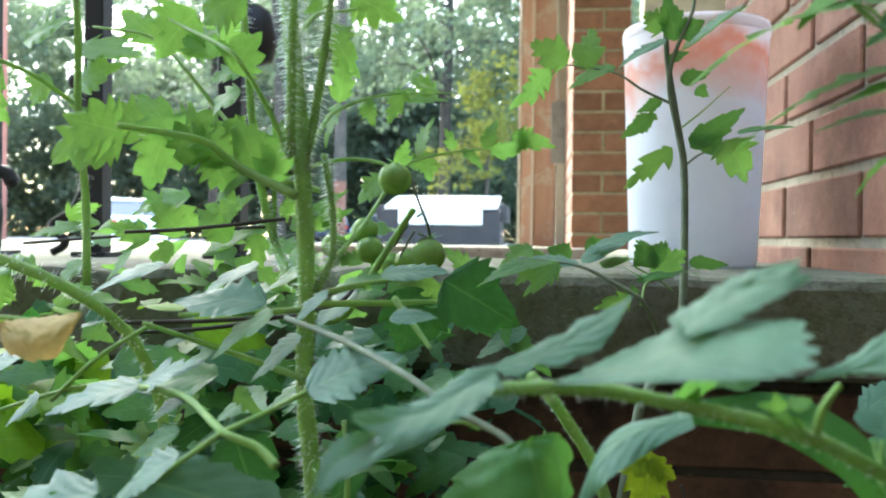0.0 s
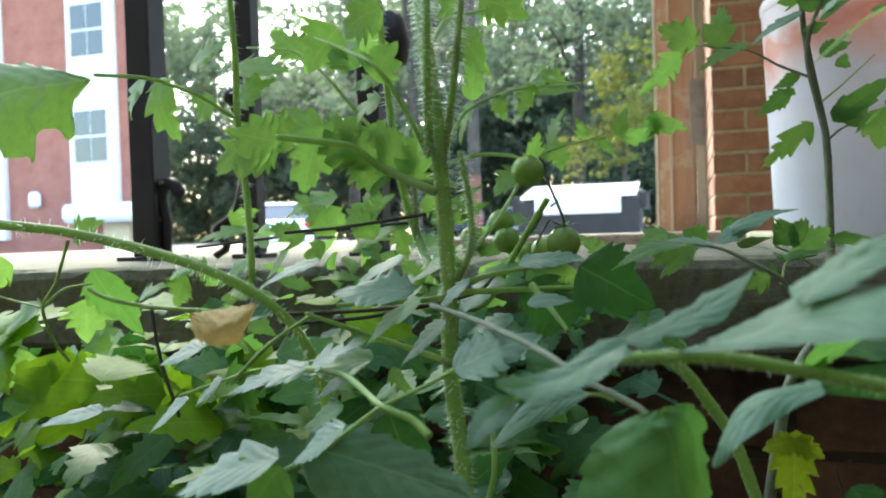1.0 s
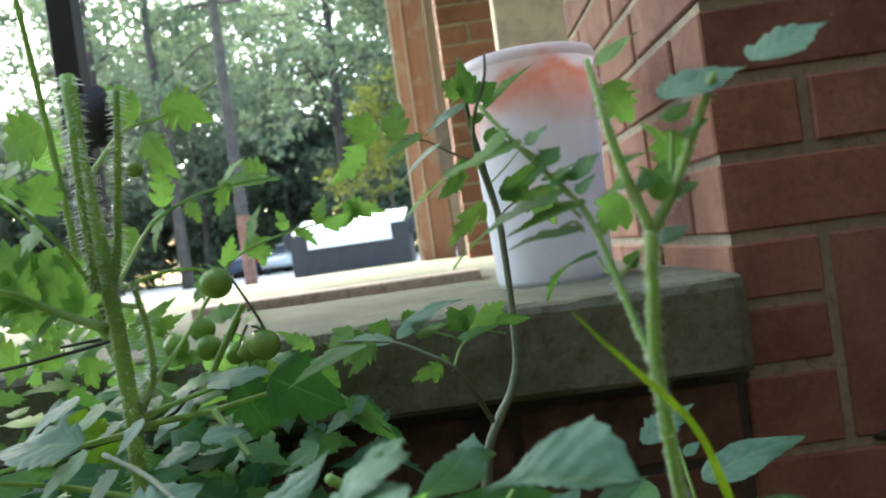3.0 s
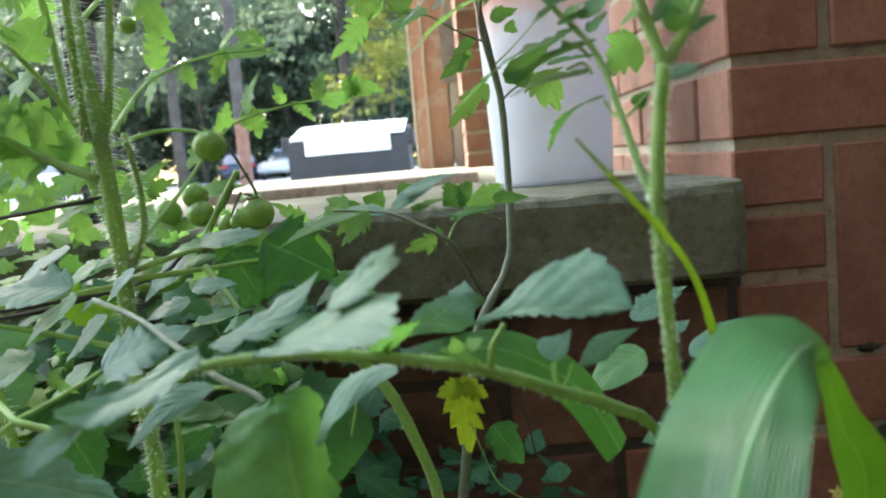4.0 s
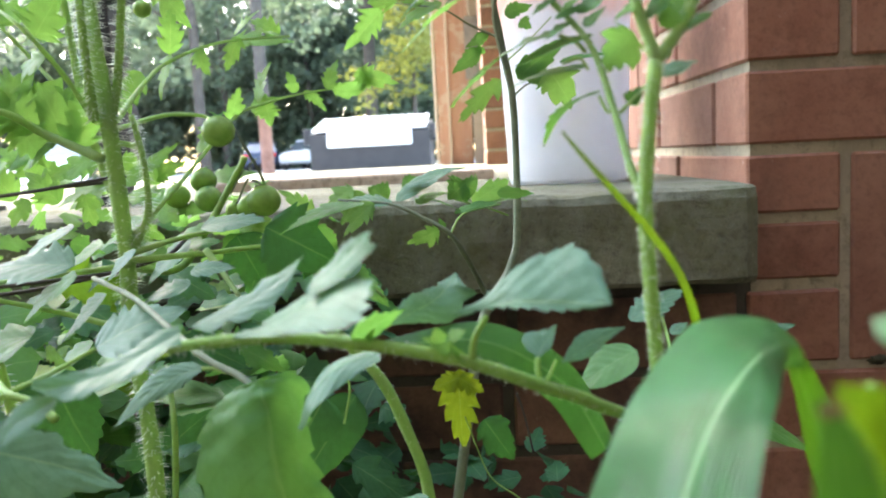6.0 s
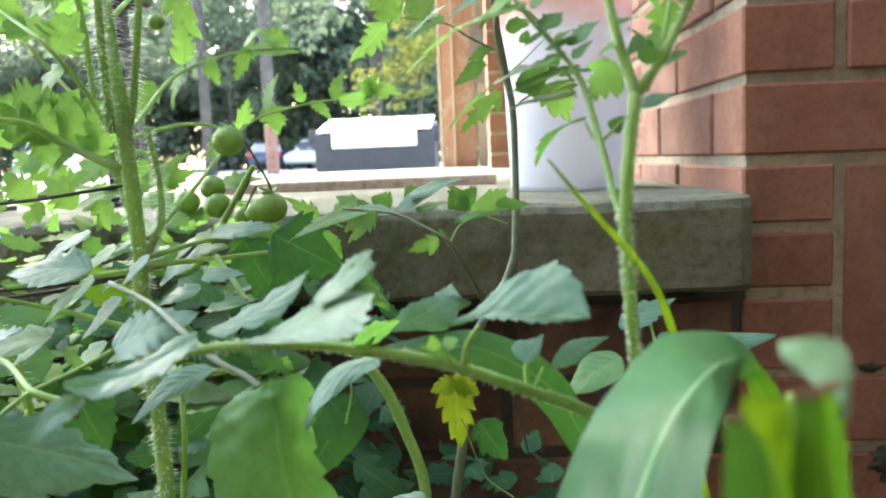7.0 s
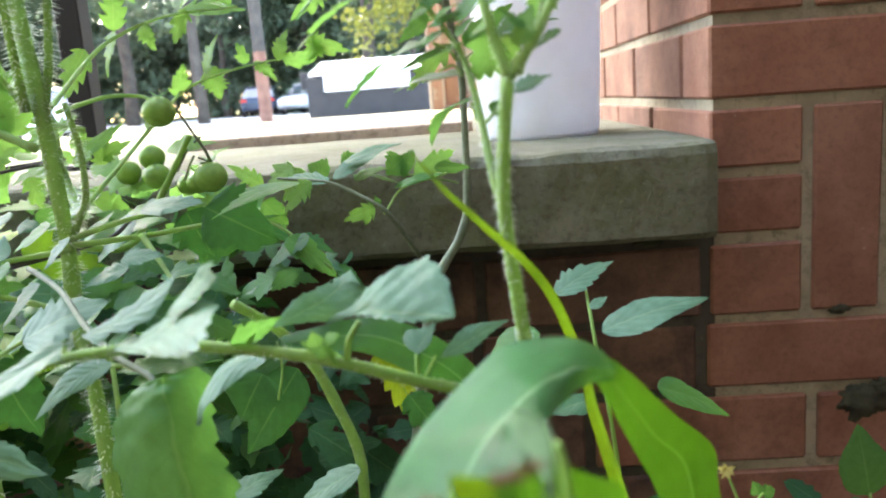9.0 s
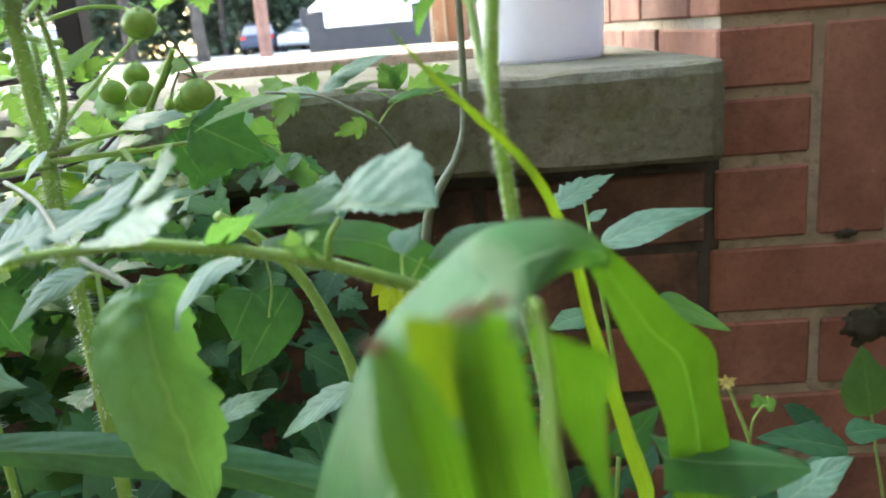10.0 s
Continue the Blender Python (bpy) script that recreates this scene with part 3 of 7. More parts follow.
# black iron railing posts
def iron_post(at, w, h, knob=False):
    t = thing("railing_post", "black square iron railing post standing on the porch slab", "post", at, group="porch railing posts")
    part("shaft", boxed((-w / 2, -w / 2, 0.006), (w / 2, w / 2, h), 0.0015), BLACK, t)
    part("foot_plate", boxed((-w * 0.9, -w * 0.9, 0), (w * 0.9, w * 0.9, 0.006), 0.001), BLACK, t)
    if knob:
        bm = bmesh.new()
        lathe(bm, [(0.002, 0.0), (0.02, 0.006), (0.026, 0.03), (0.018, 0.06), (0.004, 0.07)], 20, (w * 0.9, 0, 0.22))
        part("knob", bm, BLACK, t, smooth=True)
    return t


iron_post((-0.956, 0.2, SLAB_TOP), 0.036, 1.1)
iron_post((-0.805, 0.2, SLAB_TOP), 0.023, 1.1)
iron_post((-0.64, 0.2, SLAB_TOP), 0.028, 1.1, True)

# curled iron ornaments between the posts
def iron_scroll(at, ctrl, r, curl):
    t = thing("iron_scroll", "curved black iron railing ornament with a pale edge", "railing", at, group="railing ornaments")
    bm = bmesh.new()
    pts = curve_pts(ctrl, 36)
    tube(bm, pts, [r * (1.0 - 0.25 * i / 36) for i in range(37)], 8)
    part("bar", bm, BLACK, t, smooth=True)
    bm = bmesh.new()
    tube(bm, [p + Vector((-r * 0.7, -r * 0.75, 0.002)) for p in pts[10:30]], [r * 0.22] * 20, 6)
    part("pale_edge", bm, GREYMETAL, t, "pale edge of the bar", smooth=True)
    bm = bmesh.new()
    lathe(bm, [(0.001, -curl), (curl * 0.8, -curl * 0.55), (curl, 0.0), (curl * 0.8, curl * 0.55), (0.001, curl)], 16, ctrl[0])
    part("curl_end", bm, BLACK, t, smooth=True)
    return t


iron_scroll((-0.825, 0.2, SLAB_TOP), [(-0.006, 0, 0.205), (0.004, 0, 0.178), (0.012, 0, 0.128), (0.006, 0, 0.085), (-0.006, 0, 0.056), (-0.034, 0, 0.036), (-0.02, 0, 0.017), (-0.036, 0, 0.004)], 0.0065, 0.011)
iron_scroll((-0.925, 0.2, SLAB_TOP), [(0.013, 0, 0.086), (0.006, 0, 0.097), (-0.008, 0, 0.098), (-0.014, 0, 0.08), (-0.008, 0, 0.05), (-0.012, 0, 0.0)], 0.009, 0.006)


# dark moss and grime in the joints of the house wall
def moss_clump(at, size, seed):
    rng = random.Random(seed)
    bm = bmesh.new()
    bmesh.ops.create_icosphere(bm, subdivisions=4, radius=1.0)
    for v in bm.verts:
        k = 1 + 0.5 * noise.noise(v.co * 2.3 + Vector((seed * 3.1, 0, 0))) + 0.35 * noise.noise(v.co * 6.5)
        v.co = Vector((v.co.x * size[0] * k, v.co.y * size[1] * (0.5 + k), v.co.z * size[2] * k))
    ob = part("moss_clump", bm, MOSS, None, smooth=True)
    ob.matrix_world = Matrix.Translation(at)
    return tagged(ob, "dark clump of moss and grime on a mortar joint", "moss", group="moss on the wall")


for k, (at, size) in enumerate([((0.134, 0.0, 0.655), (0.022, 0.003, 0.015)), ((0.154, 0.0, 0.668), (0.012, 0.003, 0.009)), ((0.113, 0.001, 0.744), (0.008, 0.002, 0.004)), ((-0.056, 0.0, 0.815), (0.012, 0.003, 0.004))]):
    moss_clump(at, size, k + 1)


# ---- plants ----
LEAF = leaf_material("tomato leaf", (0.04, 0.13, 0.032), (0.075, 0.205, 0.055), (0.24, 0.52, 0.07), 0.42, 0.45)
# lighter copy of LEAF: the light behind the leaf is put into its colour
LEAF_BRIGHT = leaf_material("thin leaf with backlight in its colour", (0.085, 0.2, 0.04), (0.125, 0.265, 0.055), (0.31, 0.58, 0.1), 0.5, 0.5)
# bluer than LEAF: the sky's sheen on the down is painted in
LEAF_SILVER = leaf_material("downy leaf with painted sky sheen", (0.06, 0.14, 0.078), (0.095, 0.19, 0.115), (0.2, 0.45, 0.1), 0.22, 0.45)
# darker copy of LEAF: shade inside the plants is put into its colour
LEAF_DARK = leaf_material("dark leaf with painted shade", (0.018, 0.075, 0.028), (0.035, 0.12, 0.042), (0.09, 0.3, 0.03), 0.28, 0.55)
LEAF_YELLOW = leaf_material("yellowing leaf", (0.12, 0.2, 0.012), (0.19, 0.27, 0.015), (0.33, 0.45, 0.02), 0.42, 0.5)
LEAF_LIME = leaf_material("lime green leaf", (0.08, 0.2, 0.012), (0.15, 0.3, 0.02), (0.32, 0.55, 0.02), 0.45, 0.55)
LEAF_DEAD = leaf_material("withered tan leaf", (0.42, 0.3, 0.1), (0.58, 0.45, 0.17), (0.65, 0.5, 0.17), 0.35, 0.7)


def corn_material(name, dark, light, glow, trans):
    """Blade with many fine ribs along it."""
    m = leaf_material(name, dark, light, glow, trans, 0.32, veins=False)
    nt = m.node_tree
    b = nt.nodes["Principled BSDF"]
    uv = coords(nt, "UV")
    sep = nt.nodes.new("ShaderNodeSeparateXYZ")
    nt.links.new(uv, sep.inputs[0])
    mu = nd(nt, "ShaderNodeMath"); mu.operation = 'MULTIPLY'
    nt.links.new(sep.outputs[1], mu.inputs[0]); mu.inputs[1].default_value = 11.0
    pp = nd(nt, "ShaderNodeMath"); pp.operation = 'PINGPONG'
    nt.links.new(mu.outputs[0], pp.inputs[0]); pp.inputs[1].default_value = 0.5
    ab = nd(nt, "ShaderNodeMath"); ab.operation = 'ABSOLUTE'
    nt.links.new(sep.outputs[1], ab.inputs[0])
    mid = ramp(nt, ab.outputs[0], [(0.0, (1, 1, 1)), (0.018, (1, 1, 1)), (0.04, (0, 0, 0))])
    rib = ramp(nt, pp.outputs[0], [(0.0, (0, 0, 0)), (0.5, (0.5,) * 3)])
    old = b.inputs["Base Color"].links[0].from_socket
    col = mixc(nt, rib, old, mixc(nt, 1.0, old, (0.6, 0.66, 0.6), 'MULTIPLY'))
    col = mixc(nt, mid, col, (0.2, 0.36, 0.16))
    nt.links.new(col, b.inputs["Base Color"])
    b.inputs["Specular IOR Level"].default_value = 0.42
    b.inputs["Coat Weight"].default_value = 0.15
    b.inputs["Coat Roughness"].default_value = 0.38
    bump(nt, b, rib, 0.7, 0.0012)
    return m


CORN = corn_material("corn blade", (0.03, 0.14, 0.03), (0.06, 0.21, 0.06), (0.16, 0.45, 0.04), 0.2)
# yellower copy of CORN: light through the blade is put into its colour
CORN_BRIGHT = corn_material("corn blade with backlight in its colour", (0.035, 0.13, 0.006), (0.07, 0.195, 0.009), (0.145, 0.36, 0.01), 0.31)
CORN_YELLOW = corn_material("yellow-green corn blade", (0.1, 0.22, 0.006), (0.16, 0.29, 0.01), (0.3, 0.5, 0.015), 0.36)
LEAF_PALE = leaf_material("whitish leaf tip", (0.09, 0.2, 0.08), (0.26, 0.38, 0.25), (0.3, 0.5, 0.2), 0.25, 0.4, veins=False)
STEM = leaf_material("green stem", (0.2, 0.33, 0.1), (0.3, 0.45, 0.16), (0.5, 0.7, 0.22), 0.42, 0.5, veins=False)
STEM_PALE = leaf_material("pale green stem", (0.2, 0.35, 0.09), (0.29, 0.46, 0.13), (0.42, 0.62, 0.15), 0.28, 0.45, veins=False)
STEM_DARK = leaf_material("grey-green woody stem", (0.085, 0.11, 0.065), (0.18, 0.22, 0.14), (0.2, 0.26, 0.12), 0.1, 0.6, veins=False)
HAIR = leaf_material("pale stem hairs", (0.75, 0.8, 0.7), (0.85, 0.88, 0.8), (0.92, 0.95, 0.88), 0.7, 0.4, veins=False)
TWIG = plain_material("dark dry twig", (0.04, 0.035, 0.025), 0.8, scale=80)
FRUIT = leaf_material("unripe tomato skin", (0.2, 0.33, 0.08), (0.28, 0.44, 0.12), (0.4, 0.58, 0.14), 0.3, 0.2, veins=False)
BROWN = plain_material("dry brown leaf tip", (0.17, 0.1, 0.05), 0.9, scale=120)
PETAL = plain_material("yellow petals", (0.62, 0.6, 0.2), 0.6, scale=80)
prng = random.Random(5)


def blade_mesh(bm, base, tip, width, normal, droop=0.12, fold=0.25, teeth=5.0, depth=0.16, twist=0.0, ns=30, nw=5, peak=0.66):
    """One toothed leaflet from base to tip, folded a little along its rib and bent down."""
    base, tip = Vector(base), Vector(tip)
    ax = tip - base
    ln = ax.length
    ax.normalize()
    n = Vector(normal)
    n = (n - ax * n.dot(ax))
    n = n.normalized() if n.length > 1e-4 else ax.orthogonal().normalized()
    ph = prng.uniform(0, 10)
    uvl = bm.loops.layers.uv.verify()
    rows = []
    for i in range(ns + 1):
        s = i / ns
        prof = math.sin(math.pi * min(1.0, s ** peak * 0.985 + 0.012)) ** 0.9 * (1.08 - 0.2 * s if peak < 1 else 1.0)
        c = base + ax * ln * s + n * ln * (droop * (0.25 - (s - 0.5) ** 2) * 1.2 - droop * 0.5 * s * s)
        nn = n.copy()
        nn.rotate(Matrix.Rotation(twist * (s - 0.3), 3, ax))
        sd = ax.cross(nn)
        row = []
        for j in range(-nw, nw + 1):
            v = j / nw
            q = s * teeth + 0.35 * math.sin(ph + s * 7) + (0.21 if j > 0 else 0.0)
            sz = 0.55 + 0.9 * abs(noise.noise((math.floor(q) * 1.7, ph, 3.0 if j > 0 else 0.0))) * 2
            saw = 0.45 + ((q - math.floor(q)) ** 0.8 - 0.45) * sz
            w = width * 0.5 * prof * (1 + depth * (saw - 0.45) * abs(v) ** 2 * 2.0) * (1 + 0.1 * math.sin(ph + 9 * s + (2 if j > 0 else 0)))
            fw = depth * 0.35 * (saw - 0.45) * abs(v) ** 2 * ln / max(teeth, 1)
            wav = 0.022 * width * abs(v) * math.sin(ph * 3 + 8 * s + 2.5 * v)
            quilt = 0.005 * width * math.sin(math.pi * 9 * (s - 0.28 * abs(v))) * (1 - abs(v) * 0.4)
            row.append((bm.verts.new(c + sd * v * w + ax * fw * 2 + nn * (fold * abs(v) ** 1.3 * w + wav + quilt - 0.12 * width * v * v * prof)), (s, v)))
        rows.append(row)
    for a, b in zip(rows, rows[1:]):
        for k in range(2 * nw):
            quad = (a[k], a[k + 1], b[k + 1], b[k])
            f = bm.faces.new([q[0] for q in quad])
            f.smooth = True
            for lp, q in zip(f.loops, quad):
                lp[uvl].uv = q[1]
    return bm


def leaf(plant, base, tip, width, normal=(0, -0.45, 0.9), mat=None, droop=0.12, fold=0.25, teeth=5.0, depth=0.18, twist=0.0, name="leaf", peak=0.66):
    bm = bmesh.new()
    blade_mesh(bm, base, tip, width, normal, droop, fold, teeth, depth, twist, peak=peak)
    return part(name, bm, mat or LEAF, plant)


def along(table, s):
    """Value of an evenly spaced table at s, from 0 to 1."""
    q = min(max(s, 0.0), 0.9999) * (len(table) - 1)
    j = int(q)
    return table[j] + (table[j + 1] - table[j]) * (q - j)


def shape_leaf(plant, rib, up, down, mat, tilt, teeth=9, flat=False, name="leaf", n=48, nw=7):
    """A leaf about its curved rib, with a half-width table for each side; tilt leans its upper side away from the garden."""
    bm = bmesh.new()
    uvl = bm.loops.layers.uv.verify()
    pts = curve_pts(rib, n)
    ph = prng.uniform(0, 9)
    wide = max(max(up), max(down))
    rows = []
    for i, p in enumerate(pts):
        s = i / n
        d = (pts[min(i + 1, n)] - pts[max(i - 1, 0)]).normalized()
        sd = Vector((-d.z, 0, d.x))
        if sd.z < 0 or (abs(sd.z) < 0.35 and sd.x < 0):
            sd = -sd
        sd = (sd.normalized() + Vector((0, tilt, 0)))
        sd = (sd - d * sd.dot(d)).normalized()
        nn = sd.cross(d)
        if nn.y > 0:
            nn = -nn
        row = []
        for j in range(-nw, nw + 1):
            v = j / nw
            q = s * teeth + (0.37 if j > 0 else 0.0) + 0.2 * math.sin(ph + 6 * s)
            saw = (q - math.floor(q)) ** 0.8 - 0.45
            w = along(up if j > 0 else down, s) * math.hypot(1, 0 if flat else tilt * 0.8)
            edge = abs(v) ** 3
            w += edge * saw * 0.09 * wide * min(1, 4 * s, 5 * (1 - s))
            lift = 0.16 * abs(v) * w - 0.22 * w * v * v + 0.03 * wide * abs(v) * math.sin(ph + 9 * s + 2 * v)
            lift += 0.014 * wide * noise.noise((s * 9, v * 3.5, ph)) + 0.006 * wide * noise.noise((s * 26, v * 9, ph))
            row.append((bm.verts.new(p + sd * v * w + d * edge * saw * 0.04 * wide + nn * lift), (s, v)))
        rows.append(row)
    for a, b in zip(rows, rows[1:]):
        for k in range(2 * nw):
            quad = (a[k], a[k + 1], b[k + 1], b[k])
            f = bm.faces.new([q[0] for q in quad])
            f.smooth = True
            for lp, q in zip(f.loops, quad):
                lp[uvl].uv = q[1]
    return part(name, bm, mat, plant)


def edge_leaf(plant, low, rib, high, mat, teeth=0, bulge=0.2, ragged=0.0, quilt=0.03, ribbed=True, name="leaf", n=56, nw=9):
    """A blade spanned between two curved edges and the rib between them."""
    bm = bmesh.new()
    uvl = bm.loops.layers.uv.verify()
    ph = prng.uniform(0, 9)
    rows = []
    lows, ribs, highs = curve_pts(low, n), curve_pts(rib, n), curve_pts(high, n)
    wide = max((h - l).length for l, h in zip(lows, highs)) * 0.5
    for i, (l, m, h) in enumerate(zip(lows, ribs, highs)):
        s = i / n
        d = (ribs[min(i + 1, n)] - ribs[max(i - 1, 0)]).normalized()
        row = []
        for j in range(-nw, nw + 1):
            v = j / nw
            e = (h if v > 0 else l) - m
            nn = d.cross(e if v > 0 else -e)
            nn = nn.normalized() if nn.length > 1e-9 else Vector((0, -1, 0))
            if nn.y > 0:
                nn = -nn
            av = abs(v)
            q = s * teeth + (0.37 if j > 0 else 0.0) + 0.2 * math.sin(ph + 6 * s)
            saw = ((q - math.floor(q)) ** 0.8 - 0.45) * 0.17 * av ** 3 * min(1, 5 * s, 5 * (1 - s)) if teeth else 0.0
            lift = bulge * e.length * av * (1 - av) + quilt * wide * noise.noise((s * 9, v * 3.5, ph)) * (1 - 0.5 * av)
            if teeth:
                lift += quilt * wide * av * (1 - 0.6 * av) * abs(math.sin(math.pi * (s - 0.3 * av) * 7))
            tear = ragged * max(0.0, 1 - s * 9) * noise.noise((j * 1.7, ph, 0)) * 2
            row.append((bm.verts.new(m + e * av + (e.normalized() * saw * wide if e.length > 1e-9 else e) + nn * lift + d * (saw * 0.4 * wide + tear)), (s, v if ribbed else 0.55 + 0.4 * v)))
        rows.append(row)
    for a, b in zip(rows, rows[1:]):
        for k in range(2 * nw):
            quad = (a[k], a[k + 1], b[k + 1], b[k])
            f = bm.faces.new([q[0] for q in quad])
            f.smooth = True
            for lp, q in zip(f.loops, quad):
                lp[uvl].uv = q[1]
    return part(name, bm, mat, plant)


def stem(plant, ctrl, r0, r1, mat=None, name="stem", n=28, sides=10):
    bm = bmesh.new()
    pts = curve_pts(ctrl, n)
    tube(bm, pts, [(r0 + (r1 - r0) * i / n) * (1 + 0.05 * math.sin(i * 1.7)) for i in range(n + 1)], sides)
    ob = part(name, bm, mat or STEM, plant, smooth=True)
    return pts, ob


def hairs(plant, pts, r, count, length=0.0028):
    """Fine pale hairs standing off a stem."""
    verts, faces = [], []
    for _ in range(count):
        i = prng.randrange(len(pts) - 1)
        p = pts[i].lerp(pts[i + 1], prng.random())
        d = (pts[i + 1] - pts[i]).normalized()
        o = d.orthogonal().normalized()
        o.rotate(Matrix.Rotation(prng.uniform(0, 6.28), 3, d))
        side = d.cross(o) * length * 0.08
        k = len(verts)
        ln = length * prng.uniform(0.5, 1.2)
        tip = p + o * (r + ln) - Vector((0, 0, ln * 0.25))
        verts += [p + o * r * 0.9 + side, p + o * r * 0.9 - side, tip, p + o * r * 0.9 + d * 0.00016]
        faces += [(k, k + 1, k + 2), (k + 1, k + 3, k + 2), (k + 3, k, k + 2)]
    tagged(raw_part("stem_hairs", verts, faces, HAIR, plant), kind="stuff")


def strip_leaf(plant, ctrl, width, normal, mat, cup=0.25, name="leaf", wave=0.05, taper=(0.5, 1.0, 0.05), n=44, nw=8, ragged=0.0):
    """A long strap blade along the control points; taper gives its width at the start, middle and end."""
    bm = bmesh.new()
    uvl = bm.loops.layers.uv.verify()
    pts = curve_pts(ctrl, n)
    nrm = Vector(normal).normalized()
    ph = prng.uniform(0, 9)
    rows = []
    for i, p in enumerate(pts):
        s = i / n
        d = (pts[min(i + 1, n)] - pts[max(i - 1, 0)]).normalized()
        q = (nrm - d * nrm.dot(d)).normalized()
        nrm = (nrm * 0.4 + q * 0.6).normalized()
        sd = d.cross(q)
        w = width * 0.5 * (taper[0] + (taper[1] - taper[0]) * math.sin(min(1, s * 2) * math.pi / 2) if s < 0.5 else taper[1] + (taper[2] - taper[1]) * ((s - 0.5) * 2) ** 1.8)
        row = []
        for j in range(-nw, nw + 1):
            v = j / nw
            rag = ragged * max(0.0, s - 0.8) * 5 * noise.noise((j * 0.9, ph, 0))
            off = wave * width * abs(v) ** 2 * math.sin(ph + 11 * s + (1.5 if v > 0 else 0))
            row.append((bm.verts.new(p + d * rag + sd * v * w + q * (-cup * w * (v * v) + off + 0.06 * w * (1 - min(1, abs(v) * 6)))), (s, v)))
        rows.append(row)
    for a, b in zip(rows, rows[1:]):
        for k in range(2 * nw):
            quad = (a[k], a[k + 1], b[k + 1], b[k])
            f = bm.faces.new([q[0] for q in quad])
            f.smooth = True
            for lp, q in zip(f.loops, quad):
                lp[uvl].uv = q[1]
    return part(name, bm, mat, plant)


def tomato(plant, at, d):
    bm = bmesh.new()
    bmesh.ops.create_uvsphere(bm, u_segments=20, v_segments=14, radius=d / 2, matrix=Matrix.Translation(at) @ Matrix.Diagonal((1, 1, 0.94, 1)))
    ob = part("tomato", bm, FRUIT, plant, "small round unripe green tomato", smooth=True)
    bm = bmesh.new()
    top = Vector(at) + Vector((0, 0, d * 0.46))
    for k in range(5):
        a = k * 1.257 + prng.uniform(-0.2, 0.2)
        blade_mesh(bm, top, top + Vector((math.cos(a) * d * 0.5, math.sin(a) * d * 0.5, d * prng.uniform(-0.05, 0.25))), d * 0.13, (0, 0, 1), 0.1, 0.1, 1, 0.0, ns=6, nw=1)
    part("calyx", bm, LEAF, ob)


def filler(plant, centre, spread, count, size, mat, seed, name="small_leaves"):
    """Many smaller leaflets deeper in the plant."""
    rng = random.Random(seed)
    bm = bmesh.new()
    for _ in range(count):
        b = Vector(centre) + Vector((rng.uniform(-1, 1) * spread[0], rng.uniform(-1, 1) * spread[1], rng.uniform(-1, 1) * spread[2]))
        a = rng.uniform(0, 6.28)
        ln = size * rng.uniform(0.6, 1.3)
        t = b + Vector((math.cos(a), math.sin(a), rng.uniform(-0.75, 0.25))) * ln
        blade_mesh(bm, b, t, ln * rng.uniform(0.4, 0.65), (rng.gauss(0, 0.5), rng.gauss(-0.7, 0.4), 0.8), 0.15, 0.25, 4, 0.4, ns=12, nw=2)
    return tagged(part(name, bm, mat, plant), kind="stuff")


vine = thing("tomato_plant", "tall tomato plant with hairy stems and green fruit", "tomato plant")
pts, _ = stem(vine, [(-0.3992, -0.3420, 1.0597), (-0.3943, -0.3510, 1.0188), (-0.3896, -0.3560, 0.9887), (-0.3861, -0.3580, 0.9535), (-0.3835, -0.3600, 0.9059), (-0.3836, -0.3620, 0.8707), (-0.3791, -0.3650, 0.8371), (-0.3764, -0.3690, 0.7959), (-0.4200, -0.2700, 0.0200)], 0.0034, 0.0036)
hairs(vine, pts, 0.0034, 1500, 0.0042)
pts, _ = stem(vine, [(-0.3746, -0.3510, 1.0487), (-0.3783, -0.3510, 1.0179), (-0.3828, -0.3530, 0.9808), (-0.3861, -0.3580, 0.9579)], 0.0014, 0.0020, name="side_stem")
hairs(vine, pts, 0.0017, 700, 0.0042)
pts, _ = stem(vine, [(-0.3795, -0.3510, 0.9650), (-0.3761, -0.3510, 0.9455), (-0.3740, -0.3560, 0.9235), (-0.3800, -0.3600, 0.9077)], 0.0012, 0.0017, name="side_stem")
hairs(vine, pts, 0.0014, 400, 0.0042)
pts, _ = stem(vine, [(-0.3844, -0.3770, 1.0268), (-0.3865, -0.3730, 0.9955), (-0.3891, -0.3650, 0.9623)], 0.0015, 0.0020, name="side_stem")
hairs(vine, pts, 0.0018, 400, 0.0042)
stem(vine, [(-0.4435, -0.3990, 0.9703), (-0.4202, -0.3790, 0.9671), (-0.4103, -0.3650, 0.9580), (-0.3853, -0.3690, 0.9465)], 0.0012, 0.0020, name="leaf_stalk")
stem(vine, [(-0.3454, -0.1840, 1.0207), (-0.3825, -0.2160, 1.0138), (-0.4013, -0.2590, 0.9959), (-0.3870, -0.3580, 0.9587)], 0.0006, 0.0013, name="leaf_stalk")
stem(vine, [(-0.3032, -0.1620, 0.9892), (-0.3344, -0.1840, 0.9853), (-0.3563, -0.2160, 0.9774), (-0.3650, -0.2480, 0.9685), (-0.3663, -0.3360, 0.9348), (-0.3801, -0.3580, 0.9138)], 0.0005, 0.0012, name="leaf_stalk")
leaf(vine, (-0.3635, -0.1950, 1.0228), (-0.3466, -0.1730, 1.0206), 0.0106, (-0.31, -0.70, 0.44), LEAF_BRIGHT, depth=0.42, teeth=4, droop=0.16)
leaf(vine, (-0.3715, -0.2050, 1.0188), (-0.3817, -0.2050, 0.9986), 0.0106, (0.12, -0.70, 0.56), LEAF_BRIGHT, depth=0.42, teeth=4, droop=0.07)
